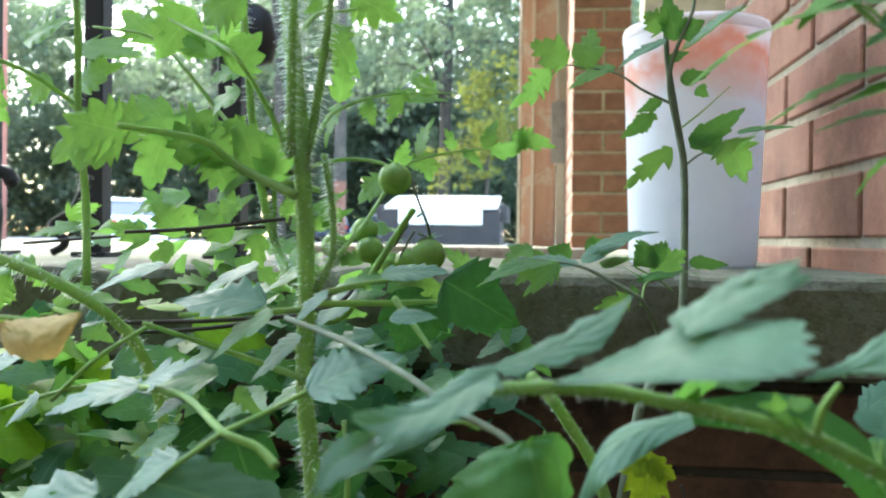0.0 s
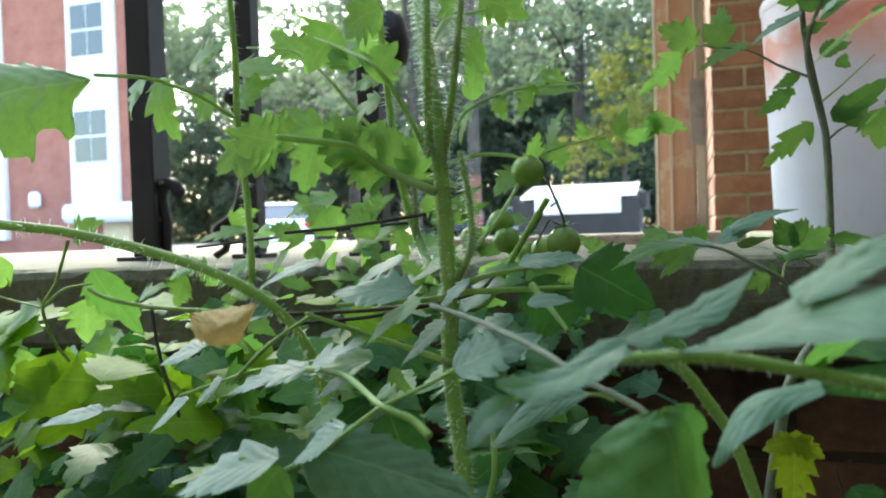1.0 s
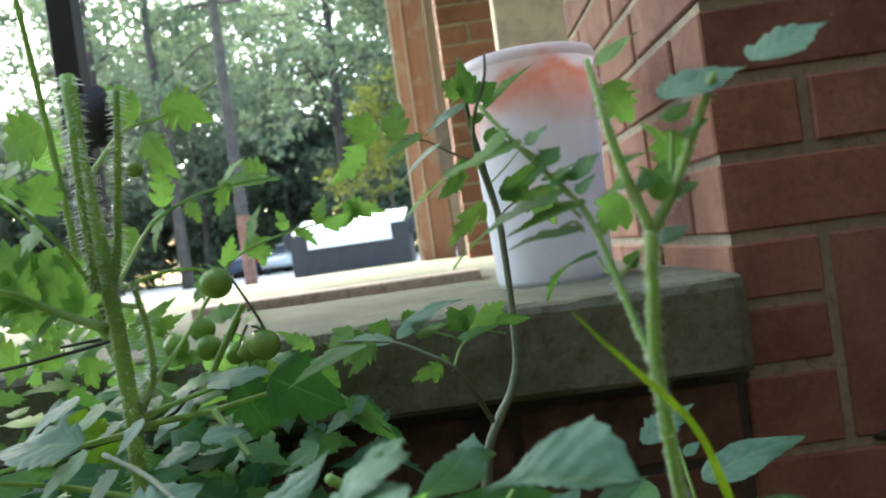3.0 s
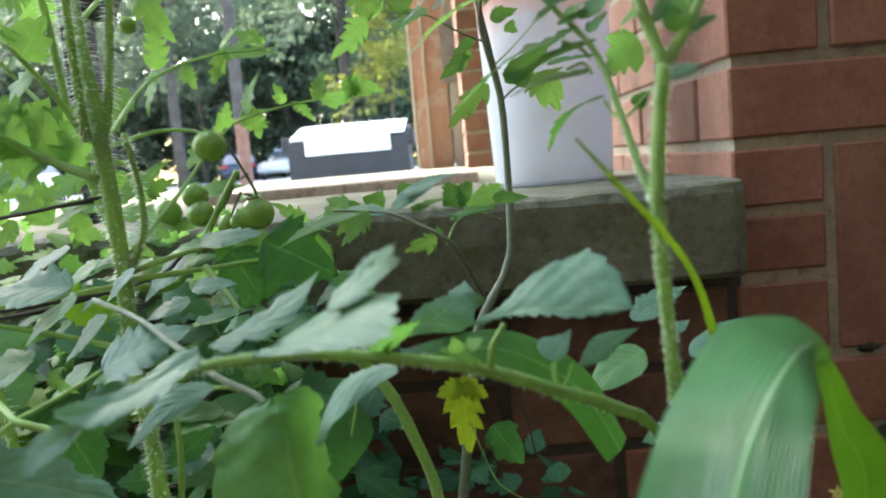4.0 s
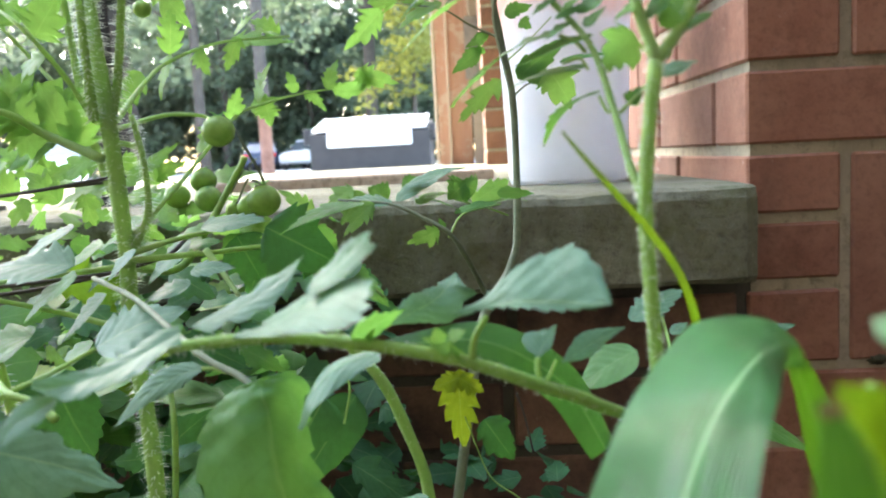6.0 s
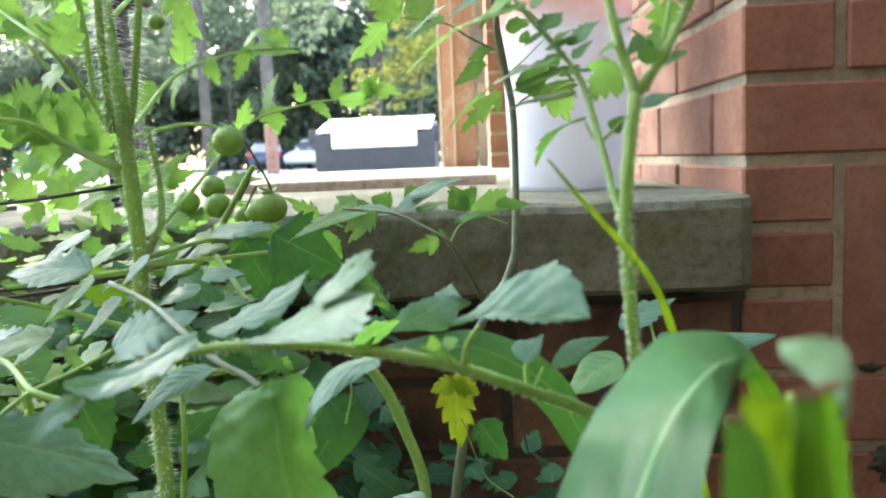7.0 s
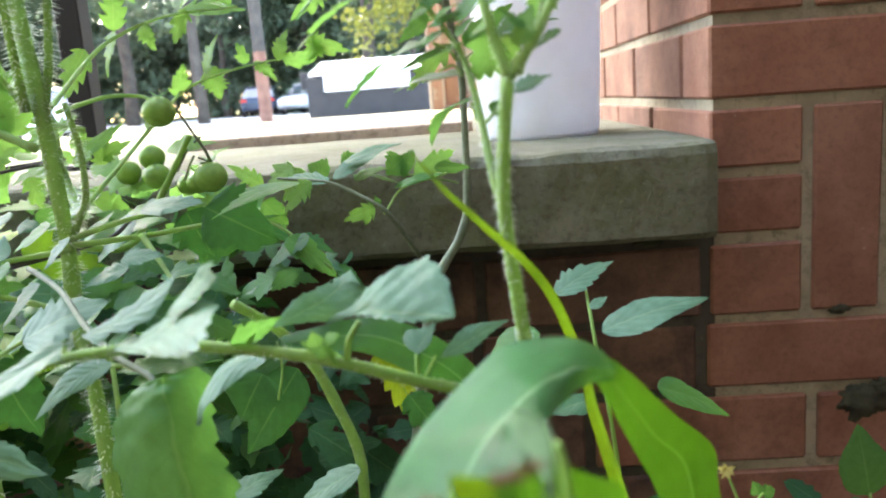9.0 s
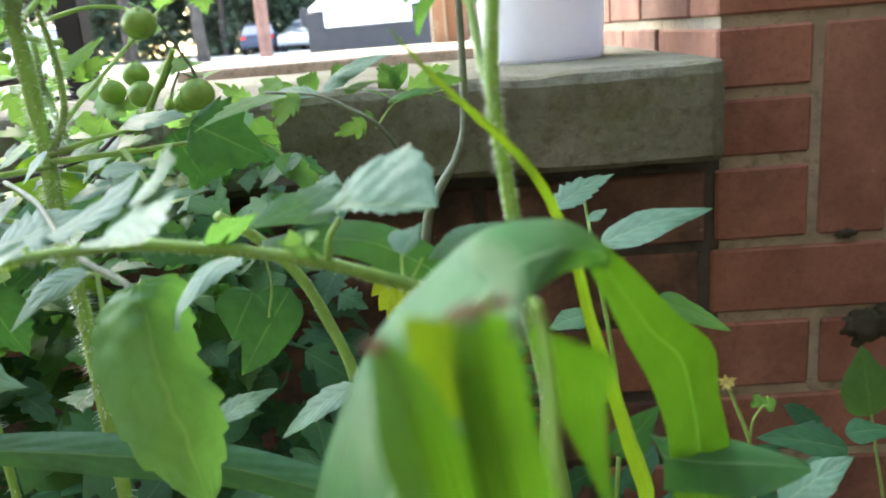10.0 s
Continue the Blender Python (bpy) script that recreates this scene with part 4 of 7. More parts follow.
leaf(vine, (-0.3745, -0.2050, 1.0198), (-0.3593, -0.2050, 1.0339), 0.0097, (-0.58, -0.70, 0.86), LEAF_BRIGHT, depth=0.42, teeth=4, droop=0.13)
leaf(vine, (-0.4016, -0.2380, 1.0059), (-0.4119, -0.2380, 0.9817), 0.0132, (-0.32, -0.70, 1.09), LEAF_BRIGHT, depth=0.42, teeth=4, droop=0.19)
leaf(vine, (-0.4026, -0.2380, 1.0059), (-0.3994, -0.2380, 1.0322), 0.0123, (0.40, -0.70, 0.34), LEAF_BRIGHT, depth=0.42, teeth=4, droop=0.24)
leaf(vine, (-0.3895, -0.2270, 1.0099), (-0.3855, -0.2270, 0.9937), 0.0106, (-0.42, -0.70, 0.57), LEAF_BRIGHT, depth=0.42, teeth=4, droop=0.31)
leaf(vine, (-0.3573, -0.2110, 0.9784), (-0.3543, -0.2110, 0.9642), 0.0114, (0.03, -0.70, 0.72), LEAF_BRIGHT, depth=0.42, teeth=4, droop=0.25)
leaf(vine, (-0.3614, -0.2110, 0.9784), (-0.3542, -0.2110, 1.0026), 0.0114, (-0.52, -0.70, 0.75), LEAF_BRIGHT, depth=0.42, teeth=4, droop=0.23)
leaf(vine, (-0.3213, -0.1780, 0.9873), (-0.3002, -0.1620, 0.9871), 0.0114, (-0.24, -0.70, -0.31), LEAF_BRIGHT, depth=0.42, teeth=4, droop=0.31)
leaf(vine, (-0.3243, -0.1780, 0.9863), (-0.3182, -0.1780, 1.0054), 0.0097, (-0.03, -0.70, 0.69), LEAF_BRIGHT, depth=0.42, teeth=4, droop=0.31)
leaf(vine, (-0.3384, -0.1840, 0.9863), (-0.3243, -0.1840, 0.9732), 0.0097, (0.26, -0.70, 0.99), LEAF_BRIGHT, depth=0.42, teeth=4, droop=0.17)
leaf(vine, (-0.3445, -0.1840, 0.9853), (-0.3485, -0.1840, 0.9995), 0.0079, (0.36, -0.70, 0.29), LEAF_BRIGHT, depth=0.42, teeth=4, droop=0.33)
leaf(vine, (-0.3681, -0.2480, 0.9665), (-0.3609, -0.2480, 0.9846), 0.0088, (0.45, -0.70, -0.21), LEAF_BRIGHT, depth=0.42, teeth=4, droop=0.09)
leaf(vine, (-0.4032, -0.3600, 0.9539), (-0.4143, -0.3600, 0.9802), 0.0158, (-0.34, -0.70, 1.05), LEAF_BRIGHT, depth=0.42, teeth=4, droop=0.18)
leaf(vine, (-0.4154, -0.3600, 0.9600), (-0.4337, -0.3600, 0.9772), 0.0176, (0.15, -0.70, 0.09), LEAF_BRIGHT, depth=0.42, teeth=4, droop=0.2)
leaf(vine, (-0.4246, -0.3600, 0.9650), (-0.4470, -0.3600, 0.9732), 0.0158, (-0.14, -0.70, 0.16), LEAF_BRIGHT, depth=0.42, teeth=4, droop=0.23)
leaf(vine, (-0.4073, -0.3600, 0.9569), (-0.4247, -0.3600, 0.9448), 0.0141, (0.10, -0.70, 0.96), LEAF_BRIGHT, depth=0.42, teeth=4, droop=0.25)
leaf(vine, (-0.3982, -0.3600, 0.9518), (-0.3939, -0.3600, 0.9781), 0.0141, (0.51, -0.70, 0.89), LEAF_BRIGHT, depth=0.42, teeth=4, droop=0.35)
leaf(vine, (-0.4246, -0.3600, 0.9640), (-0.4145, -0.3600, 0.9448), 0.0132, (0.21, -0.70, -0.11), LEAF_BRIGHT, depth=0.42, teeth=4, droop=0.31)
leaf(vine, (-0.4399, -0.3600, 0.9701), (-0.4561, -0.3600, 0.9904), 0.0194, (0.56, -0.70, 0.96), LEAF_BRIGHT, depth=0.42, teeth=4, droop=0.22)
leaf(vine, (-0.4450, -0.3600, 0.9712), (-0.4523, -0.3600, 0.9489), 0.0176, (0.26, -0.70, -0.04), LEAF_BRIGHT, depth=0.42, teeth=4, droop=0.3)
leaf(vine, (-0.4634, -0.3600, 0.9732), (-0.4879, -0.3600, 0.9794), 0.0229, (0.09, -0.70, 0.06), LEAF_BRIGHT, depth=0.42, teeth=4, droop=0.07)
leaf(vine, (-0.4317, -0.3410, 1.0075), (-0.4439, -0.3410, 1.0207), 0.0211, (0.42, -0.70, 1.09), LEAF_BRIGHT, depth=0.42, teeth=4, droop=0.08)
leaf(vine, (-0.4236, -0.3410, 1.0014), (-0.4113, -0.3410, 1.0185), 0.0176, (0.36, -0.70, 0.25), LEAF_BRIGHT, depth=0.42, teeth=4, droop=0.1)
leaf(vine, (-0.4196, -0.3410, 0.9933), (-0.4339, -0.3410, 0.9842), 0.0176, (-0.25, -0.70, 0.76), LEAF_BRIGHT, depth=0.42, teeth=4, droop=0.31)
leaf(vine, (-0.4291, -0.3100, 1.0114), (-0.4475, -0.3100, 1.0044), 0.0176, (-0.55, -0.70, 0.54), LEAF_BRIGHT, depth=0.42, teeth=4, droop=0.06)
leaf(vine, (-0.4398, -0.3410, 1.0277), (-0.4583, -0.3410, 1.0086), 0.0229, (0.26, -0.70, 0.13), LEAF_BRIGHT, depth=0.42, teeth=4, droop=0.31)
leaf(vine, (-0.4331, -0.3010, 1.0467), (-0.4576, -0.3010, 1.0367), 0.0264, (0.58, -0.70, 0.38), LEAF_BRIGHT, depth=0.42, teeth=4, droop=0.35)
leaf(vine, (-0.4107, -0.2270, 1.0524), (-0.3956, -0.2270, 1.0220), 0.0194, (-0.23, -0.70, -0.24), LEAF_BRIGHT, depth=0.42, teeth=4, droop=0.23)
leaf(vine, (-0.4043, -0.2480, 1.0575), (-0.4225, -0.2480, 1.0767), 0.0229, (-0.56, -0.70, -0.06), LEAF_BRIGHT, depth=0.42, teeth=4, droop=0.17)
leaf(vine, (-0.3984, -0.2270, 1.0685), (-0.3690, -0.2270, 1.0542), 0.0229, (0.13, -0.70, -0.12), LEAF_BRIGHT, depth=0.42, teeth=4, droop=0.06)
stem(vine, [(-0.4541, -0.3410, 1.0258), (-0.4067, -0.3840, 0.9998), (-0.3972, -0.3730, 0.9825), (-0.3902, -0.3620, 0.9623)], 0.0006, 0.0013, name="leaf_stalk")
stem(vine, [(-0.3671, -0.2160, 1.0793), (-0.3954, -0.2270, 1.0614), (-0.4060, -0.2700, 1.0465), (-0.3924, -0.3530, 1.0108)], 0.0006, 0.0013, name="leaf_stalk")
tomato(vine, (-0.3593, -0.2980, 0.9586), 0.0165)
tomato(vine, (-0.3823, -0.2590, 0.9342), 0.0145)
tomato(vine, (-0.4018, -0.2480, 0.9260), 0.0145)
tomato(vine, (-0.3782, -0.2650, 0.9241), 0.0150)
tomato(vine, (-0.3466, -0.2700, 0.9220), 0.0180)
tomato(vine, (-0.3611, -0.2480, 0.9179), 0.0140)
tomato(vine, (-0.4031, -0.2700, 1.0252), 0.0095)
tomato(vine, (-0.3714, -0.2380, 0.9158), 0.0130)
stem(vine, [(-0.3536, -0.2750, 0.9453), (-0.3628, -0.2720, 0.9322), (-0.3750, -0.2750, 0.9119), (-0.3871, -0.2920, 0.8907), (-0.4042, -0.3080, 0.8939)], 0.0016, 0.0022, STEM_PALE, name="fruit_stalk")
stem(vine, [(-0.3593, -0.2980, 0.9626), (-0.3674, -0.2970, 0.9667), (-0.3836, -0.3010, 0.9677), (-0.4070, -0.3080, 0.9617)], 0.0007, 0.0012, name="fruit_stalk")
stem(vine, [(-0.3533, -0.2920, 0.9606), (-0.3514, -0.2860, 0.9534), (-0.3465, -0.2750, 0.9372), (-0.3456, -0.2700, 0.9301)], 0.0006, 0.0009, STEM_DARK, name="fruit_stalk")
stem(vine, [(-0.3536, -0.2720, 0.9342), (-0.3567, -0.2720, 0.9291), (-0.3608, -0.2720, 0.9210)], 0.0007, 0.0005, STEM_DARK, name="fruit_stalk")
stem(vine, [(-0.3516, -0.2720, 0.9332), (-0.3476, -0.2720, 0.9311), (-0.3445, -0.2720, 0.9281)], 0.0007, 0.0005, STEM_DARK, name="fruit_stalk")
stem(vine, [(-0.3567, -0.2720, 0.9382), (-0.3597, -0.2720, 0.9332), (-0.3638, -0.2720, 0.9261)], 0.0007, 0.0005, STEM_DARK, name="fruit_stalk")
stem(vine, [(-0.3506, -0.2720, 0.9301), (-0.3455, -0.2720, 0.9291), (-0.3425, -0.2720, 0.9261)], 0.0007, 0.0005, STEM_DARK, name="fruit_stalk")
stem(vine, [(-0.3526, -0.2720, 0.9413), (-0.3496, -0.2720, 0.9433), (-0.3485, -0.2720, 0.9443)], 0.0007, 0.0005, STEM_DARK, name="fruit_stalk")
stem(vine, [(-0.4721, -0.3410, 0.9316), (-0.4425, -0.3340, 0.9336), (-0.4048, -0.3230, 0.9385)], 0.0008, 0.0009, TWIG, name="twig")
stem(vine, [(-0.4650, -0.3600, 0.8890), (-0.4263, -0.3410, 0.8910), (-0.3815, -0.3270, 0.9000), (-0.3746, -0.3100, 0.9081)], 0.0009, 0.0010, TWIG, name="twig")
leaf(vine, (-0.3678, -0.2810, 0.9110), (-0.4005, -0.2810, 0.9029), 0.0160, (0, -0.3, 0.95), LEAF)
leaf(vine, (-0.3389, -0.2480, 0.9007), (-0.3693, -0.2480, 0.9078), 0.0123, (0.44, -0.70, 0.11), LEAF_BRIGHT, depth=0.42, teeth=4, droop=0.34)
leaf(vine, (-0.3829, -0.3010, 0.9009), (-0.3615, -0.3010, 0.9050), 0.0180, (0, -0.3, 0.95), LEAF)
leaf(vine, (-0.3736, -0.3100, 0.9060), (-0.3981, -0.3100, 0.8868), 0.0220, (0, -0.42, 0.9), LEAF_SILVER)
leaf(vine, (-0.3629, -0.2700, 0.9038), (-0.3508, -0.2700, 0.8775), 0.0260, (0, -1, 0.2), LEAF_DARK)
leaf(vine, (-0.3490, -0.2480, 0.8986), (-0.3664, -0.2480, 0.8672), 0.0300, (0, -1, 0.2), LEAF_DARK)
leaf(vine, (-0.3561, -0.2480, 0.8946), (-0.3125, -0.2480, 0.8976), 0.0200, (0, -0.3, 0.95), LEAF)
leaf(vine, (-0.3257, -0.2480, 0.9037), (-0.3125, -0.2480, 0.8895), 0.0140, (0, -1, 0.2), LEAF)
leaf(vine, (-0.3535, -0.3690, 0.8932), (-0.3749, -0.3690, 0.8871), 0.0130, (0, -0.42, 0.9), LEAF_SILVER)
leaf(vine, (-0.3962, -0.2920, 0.9039), (-0.4157, -0.2920, 0.8918), 0.0140, (0, -0.42, 0.9), LEAF)
leaf(vine, (-0.3940, -0.3010, 0.9192), (-0.4257, -0.3010, 0.9030), 0.0140, (0, -0.42, 0.9), LEAF)
leaf(vine, (-0.4132, -0.3190, 0.9071), (-0.4347, -0.3190, 0.8959), 0.0150, (0, -0.42, 0.9), LEAF)
leaf(vine, (-0.3867, -0.3990, 0.9064), (-0.4224, -0.3990, 0.9075), 0.0240, (0, -0.42, 0.9), LEAF_SILVER)
leaf(vine, (-0.3804, -0.4090, 0.9045), (-0.4040, -0.4090, 0.8882), 0.0140, (0, -0.42, 0.9), LEAF)
leaf(vine, (-0.4042, -0.3990, 0.8821), (-0.4257, -0.3990, 0.8678), 0.0140, (0, -0.42, 0.9), LEAF)
leaf(vine, (-0.3999, -0.4090, 0.8821), (-0.4327, -0.4090, 0.8770), 0.0180, (0, -0.42, 0.9), LEAF)
leaf(vine, (-0.3975, -0.3690, 0.8698), (-0.4200, -0.3690, 0.8555), 0.0140, (0, -0.42, 0.9), LEAF)
leaf(vine, (-0.3835, -0.3410, 0.8676), (-0.4101, -0.3410, 0.8544), 0.0150, (0, -0.42, 0.9), LEAF)
leaf(vine, (-0.2960, -0.2700, 0.8856), (-0.3224, -0.2700, 0.8704), 0.0160, (0, -0.42, 0.9), LEAF_DARK)
leaf(vine, (-0.3092, -0.2700, 0.8856), (-0.2819, -0.2700, 0.8623), 0.0180, (0, -0.42, 0.9), LEAF)
leaf(vine, (-0.3246, -0.2480, 0.9128), (-0.3438, -0.2480, 0.9270), 0.0088, (0.48, -0.70, 0.20), LEAF_BRIGHT, depth=0.42, teeth=4, droop=0.19)
leaf(vine, (-0.3855, -0.2480, 0.9169), (-0.4090, -0.2480, 0.9189), 0.0088, (0.02, -0.70, 0.58), LEAF_BRIGHT, depth=0.42, teeth=4, droop=0.23)
leaf(vine, (-0.4367, -0.3100, 0.9274), (-0.4529, -0.3100, 0.9446), 0.0123, (0.07, -0.70, 0.55), LEAF_BRIGHT, depth=0.42, teeth=4, droop=0.33)
leaf(vine, (-0.4686, -0.2920, 0.9303), (-0.4849, -0.2920, 0.9486), 0.0141, (0.01, -0.70, 0.28), LEAF_BRIGHT, depth=0.42, teeth=4, droop=0.27)
leaf(vine, (-0.4583, -0.2920, 0.9324), (-0.4388, -0.2920, 0.9476), 0.0123, (-0.31, -0.70, 0.09), LEAF_BRIGHT, depth=0.42, teeth=4, droop=0.34)
leaf(vine, (-0.4975, -0.2700, 0.9272), (-0.5200, -0.2700, 0.9374), 0.0141, (0.03, -0.70, 0.45), LEAF_BRIGHT, depth=0.42, teeth=4, droop=0.05)
leaf(vine, (-0.4244, -0.3100, 0.9314), (-0.4204, -0.3100, 0.9152), 0.0106, (-0.10, -0.70, 0.49), LEAF_BRIGHT, depth=0.42, teeth=4, droop=0.06)
leaf(vine, (-0.4166, -0.2810, 0.9343), (-0.3870, -0.2810, 0.9545), 0.0106, (0.14, -0.70, 0.57), LEAF_BRIGHT, depth=0.42, teeth=4, droop=0.07)
leaf(vine, (-0.4003, -0.2810, 0.9363), (-0.3840, -0.2810, 0.9454), 0.0088, (0.15, -0.70, 0.33), LEAF_BRIGHT, depth=0.42, teeth=4, droop=0.25)
leaf(vine, (-0.3983, -0.2810, 0.9333), (-0.4043, -0.2810, 0.9454), 0.0079, (-0.18, -0.70, 0.68), LEAF_BRIGHT, depth=0.42, teeth=4, droop=0.27)
leaf(vine, (-0.3656, -0.3270, 0.8128), (-0.3922, -0.3270, 0.8066), 0.0180, (0, -0.42, 0.9), LEAF_DARK)
leaf(vine, (-0.3891, -0.3270, 0.8066), (-0.3645, -0.3270, 0.8260), 0.0160, (0, -1, 0.2), LEAF_DARK)
leaf(vine, (-0.3891, -0.3270, 0.8035), (-0.4157, -0.3270, 0.8014), 0.0160, (0, -1, 0.2), LEAF_DARK)
stem(vine, [(-0.3817, -0.3620, 0.9060), (-0.3629, -0.3510, 0.9110), (-0.3453, -0.3310, 0.9133)], 0.0015, 0.0008, name="leaf_stalk")
stem(vine, [(-0.3808, -0.3620, 0.9015), (-0.4004, -0.3690, 0.9002), (-0.4099, -0.4180, 0.9035)], 0.0015, 0.0008, name="leaf_stalk")
stem(vine, [(-0.3816, -0.3650, 0.8734), (-0.4117, -0.3690, 0.8840), (-0.4327, -0.3990, 0.8983)], 0.0015, 0.0008, name="leaf_stalk")
stem(vine, [(-0.3817, -0.3620, 0.9033), (-0.3536, -0.3420, 0.9029), (-0.3235, -0.2590, 0.8946), (-0.2849, -0.2700, 0.8664)], 0.0015, 0.0008, name="leaf_stalk")
stem(vine, [(-0.3458, -0.3690, 0.9069), (-0.3366, -0.3770, 0.8975), (-0.3292, -0.3840, 0.8898)], 0.0015, 0.0008, name="leaf_stalk")
stem(vine, [(-0.3809, -0.3410, 0.7822), (-0.3601, -0.3840, 0.8329), (-0.3631, -0.3770, 0.8607)], 0.0015, 0.0010, name="side_stem")
filler(vine, (-0.47, -0.2, 0.80), (0.14, 0.07, 0.06), 110, 0.034, LEAF, 21)
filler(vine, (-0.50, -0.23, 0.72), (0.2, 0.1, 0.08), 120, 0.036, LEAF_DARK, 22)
spray = thing("tomato_branch", "long tomato branch with downy silvery leaflets close by", "tomato plant")
pts, _ = stem(spray, [(-0.3055, -0.5270, 0.9022), (-0.2975, -0.5230, 0.9022), (-0.2875, -0.5200, 0.9022), (-0.2765, -0.5150, 0.9011), (-0.2514, -0.5110, 0.8961), (-0.2364, -0.5100, 0.8921), (-0.2195, -0.5010, 0.8831), (-0.2056, -0.4910, 0.8750), (-0.1869, -0.4670, 0.8538), (-0.1200, -0.3300, 0.3000), (-0.1200, -0.3000, 0.0200)], 0.0012, 0.0019, STEM_PALE)
hairs(spray, pts, 0.0015, 540, 0.0012)
leaf(spray, (-0.2634, -0.5130, 0.8991), (-0.2514, -0.5110, 0.9062), 0.0090, (0, 0.6, 0.8), LEAF)
stem(spray, [(-0.2364, -0.5100, 0.8921), (-0.2354, -0.5110, 0.8982), (-0.2323, -0.5110, 0.9032)], 0.0009, 0.0007, STEM_PALE, name="leaf_stalk")
stem(spray, [(-0.2195, -0.5010, 0.8831), (-0.2205, -0.4990, 0.8861), (-0.2205, -0.4970, 0.8891)], 0.0005, 0.0004, STEM_PALE, name="leaf_stalk")
stem(spray, [(-0.2195, -0.5010, 0.8831), (-0.2175, -0.4990, 0.8851), (-0.2155, -0.4960, 0.8881)], 0.0005, 0.0004, STEM_PALE, name="leaf_stalk")
leaf(spray, (-0.2404, -0.5110, 0.8951), (-0.2474, -0.5110, 0.8991), 0.0050, (0, -0.42, 0.9), LEAF_BRIGHT)
leaf(spray, (-0.2414, -0.5110, 0.8982), (-0.2374, -0.5110, 0.9002), 0.0050, (0, -0.42, 0.9), LEAF_BRIGHT)
leaf(spray, (-0.2434, -0.5110, 0.8971), (-0.2444, -0.5110, 0.9012), 0.0040, (0, -0.42, 0.9), LEAF_BRIGHT)
leaf(spray, (-0.2624, -0.5110, 0.8971), (-0.2584, -0.5110, 0.9021), 0.0060, (0, -0.42, 0.9), LEAF_BRIGHT)
leaf(spray, (-0.2374, -0.5110, 0.8921), (-0.2414, -0.5110, 0.8972), 0.0030, (0, -0.42, 0.9), LEAF_BRIGHT)
strip_leaf(spray, [(-0.2585, -0.5030, 0.8940), (-0.2696, -0.5020, 0.8900), (-0.2777, -0.5010, 0.8819), (-0.2808, -0.4990, 0.8738)], 0.0110, (0, -0.4, 0.9), LEAF_SILVER, taper=(0.6, 1.0, 0.1))
stem(spray, [(-0.3562, -0.4760, 0.8714), (-0.3624, -0.4730, 0.8754), (-0.3726, -0.4710, 0.8784), (-0.3922, -0.4520, 0.8834), (-0.4097, -0.4450, 0.8843)], 0.0013, 0.0009, STEM_PALE, name="leaf_stalk")
stem(spray, [(-0.3726, -0.4710, 0.8784), (-0.3666, -0.4570, 0.8804), (-0.3566, -0.4480, 0.8854)], 0.0008, 0.0007, STEM_PALE, name="leaf_stalk")
stem(spray, [(-0.3726, -0.4710, 0.8784), (-0.3879, -0.4760, 0.8673), (-0.4012, -0.4840, 0.8601)], 0.0008, 0.0007, STEM_PALE, name="leaf_stalk")
leaf(spray, (-0.4097, -0.4430, 0.8843), (-0.4447, -0.4410, 0.8751), 0.0140, (0, -0.42, 0.9), LEAF_SILVER, depth=0.3)
leaf(spray, (-0.4097, -0.4430, 0.8843), (-0.3902, -0.4440, 0.8935), 0.0130, (0, -0.42, 0.9), LEAF_SILVER, depth=0.3)
leaf(spray, (-0.3933, -0.4480, 0.8823), (-0.4056, -0.4480, 0.8752), 0.0080, (0, -0.42, 0.9), LEAF_SILVER)
leaf(spray, (-0.3566, -0.4480, 0.8854), (-0.3302, -0.4380, 0.8966), 0.0240, (0, -0.42, 0.9), LEAF_SILVER)
leaf(spray, (-0.3703, -0.4090, 0.8964), (-0.3897, -0.4090, 0.8801), 0.0120, (0, -0.42, 0.9), LEAF_SILVER)
leaf(spray, (-0.3664, -0.3890, 0.9105), (-0.3807, -0.3890, 0.8983), 0.0100, (0, -0.42, 0.9), LEAF_SILVER)
leaf(spray, (-0.4003, -0.3690, 0.9195), (-0.4279, -0.3690, 0.9053), 0.0120, (0, -0.42, 0.9), LEAF_SILVER)
leaf(spray, (-0.4401, -0.3690, 0.9185), (-0.4730, -0.3690, 0.9073), 0.0130, (0, -0.42, 0.9), LEAF_SILVER)
leaf(spray, (-0.4675, -0.4180, 0.8872), (-0.4902, -0.4180, 0.8800), 0.0140, (0, -0.42, 0.9), LEAF_SILVER)
leaf(spray, (-0.3959, -0.4910, 0.8673), (-0.4320, -0.4910, 0.8560), 0.0180, (0, -0.42, 0.9), LEAF_SILVER, depth=0.3)
leaf(spray, (-0.3970, -0.4880, 0.8642), (-0.4063, -0.4910, 0.8520), 0.0180, (0, -1, 0.2), LEAF)
leaf(spray, (-0.3786, -0.4840, 0.8754), (-0.3971, -0.4840, 0.8632), 0.0120, (0, -0.42, 0.9), LEAF_SILVER)
leaf(spray, (-0.3912, -0.4570, 0.8743), (-0.4066, -0.4570, 0.8671), 0.0110, (0, -0.42, 0.9), LEAF)
leaf(spray, (-0.3569, -0.3410, 0.9143), (-0.3264, -0.3410, 0.9173), 0.0160, (0, -0.42, 0.9), LEAF_SILVER)
leaf(spray, (-0.3317, -0.3270, 0.9122), (-0.2983, -0.3270, 0.8930), 0.0300, (0, -1, 0.2), LEAF_DARK)
leaf(spray, (-0.3419, -0.3990, 0.9024), (-0.3246, -0.3990, 0.9034), 0.0110, (0, -0.42, 0.9), LEAF_SILVER)
leaf(spray, (-0.3896, -0.4180, 0.8802), (-0.3815, -0.4180, 0.8700), 0.0123, (-0.57, -0.70, -0.26), LEAF_BRIGHT, depth=0.42, teeth=4, droop=0.25)
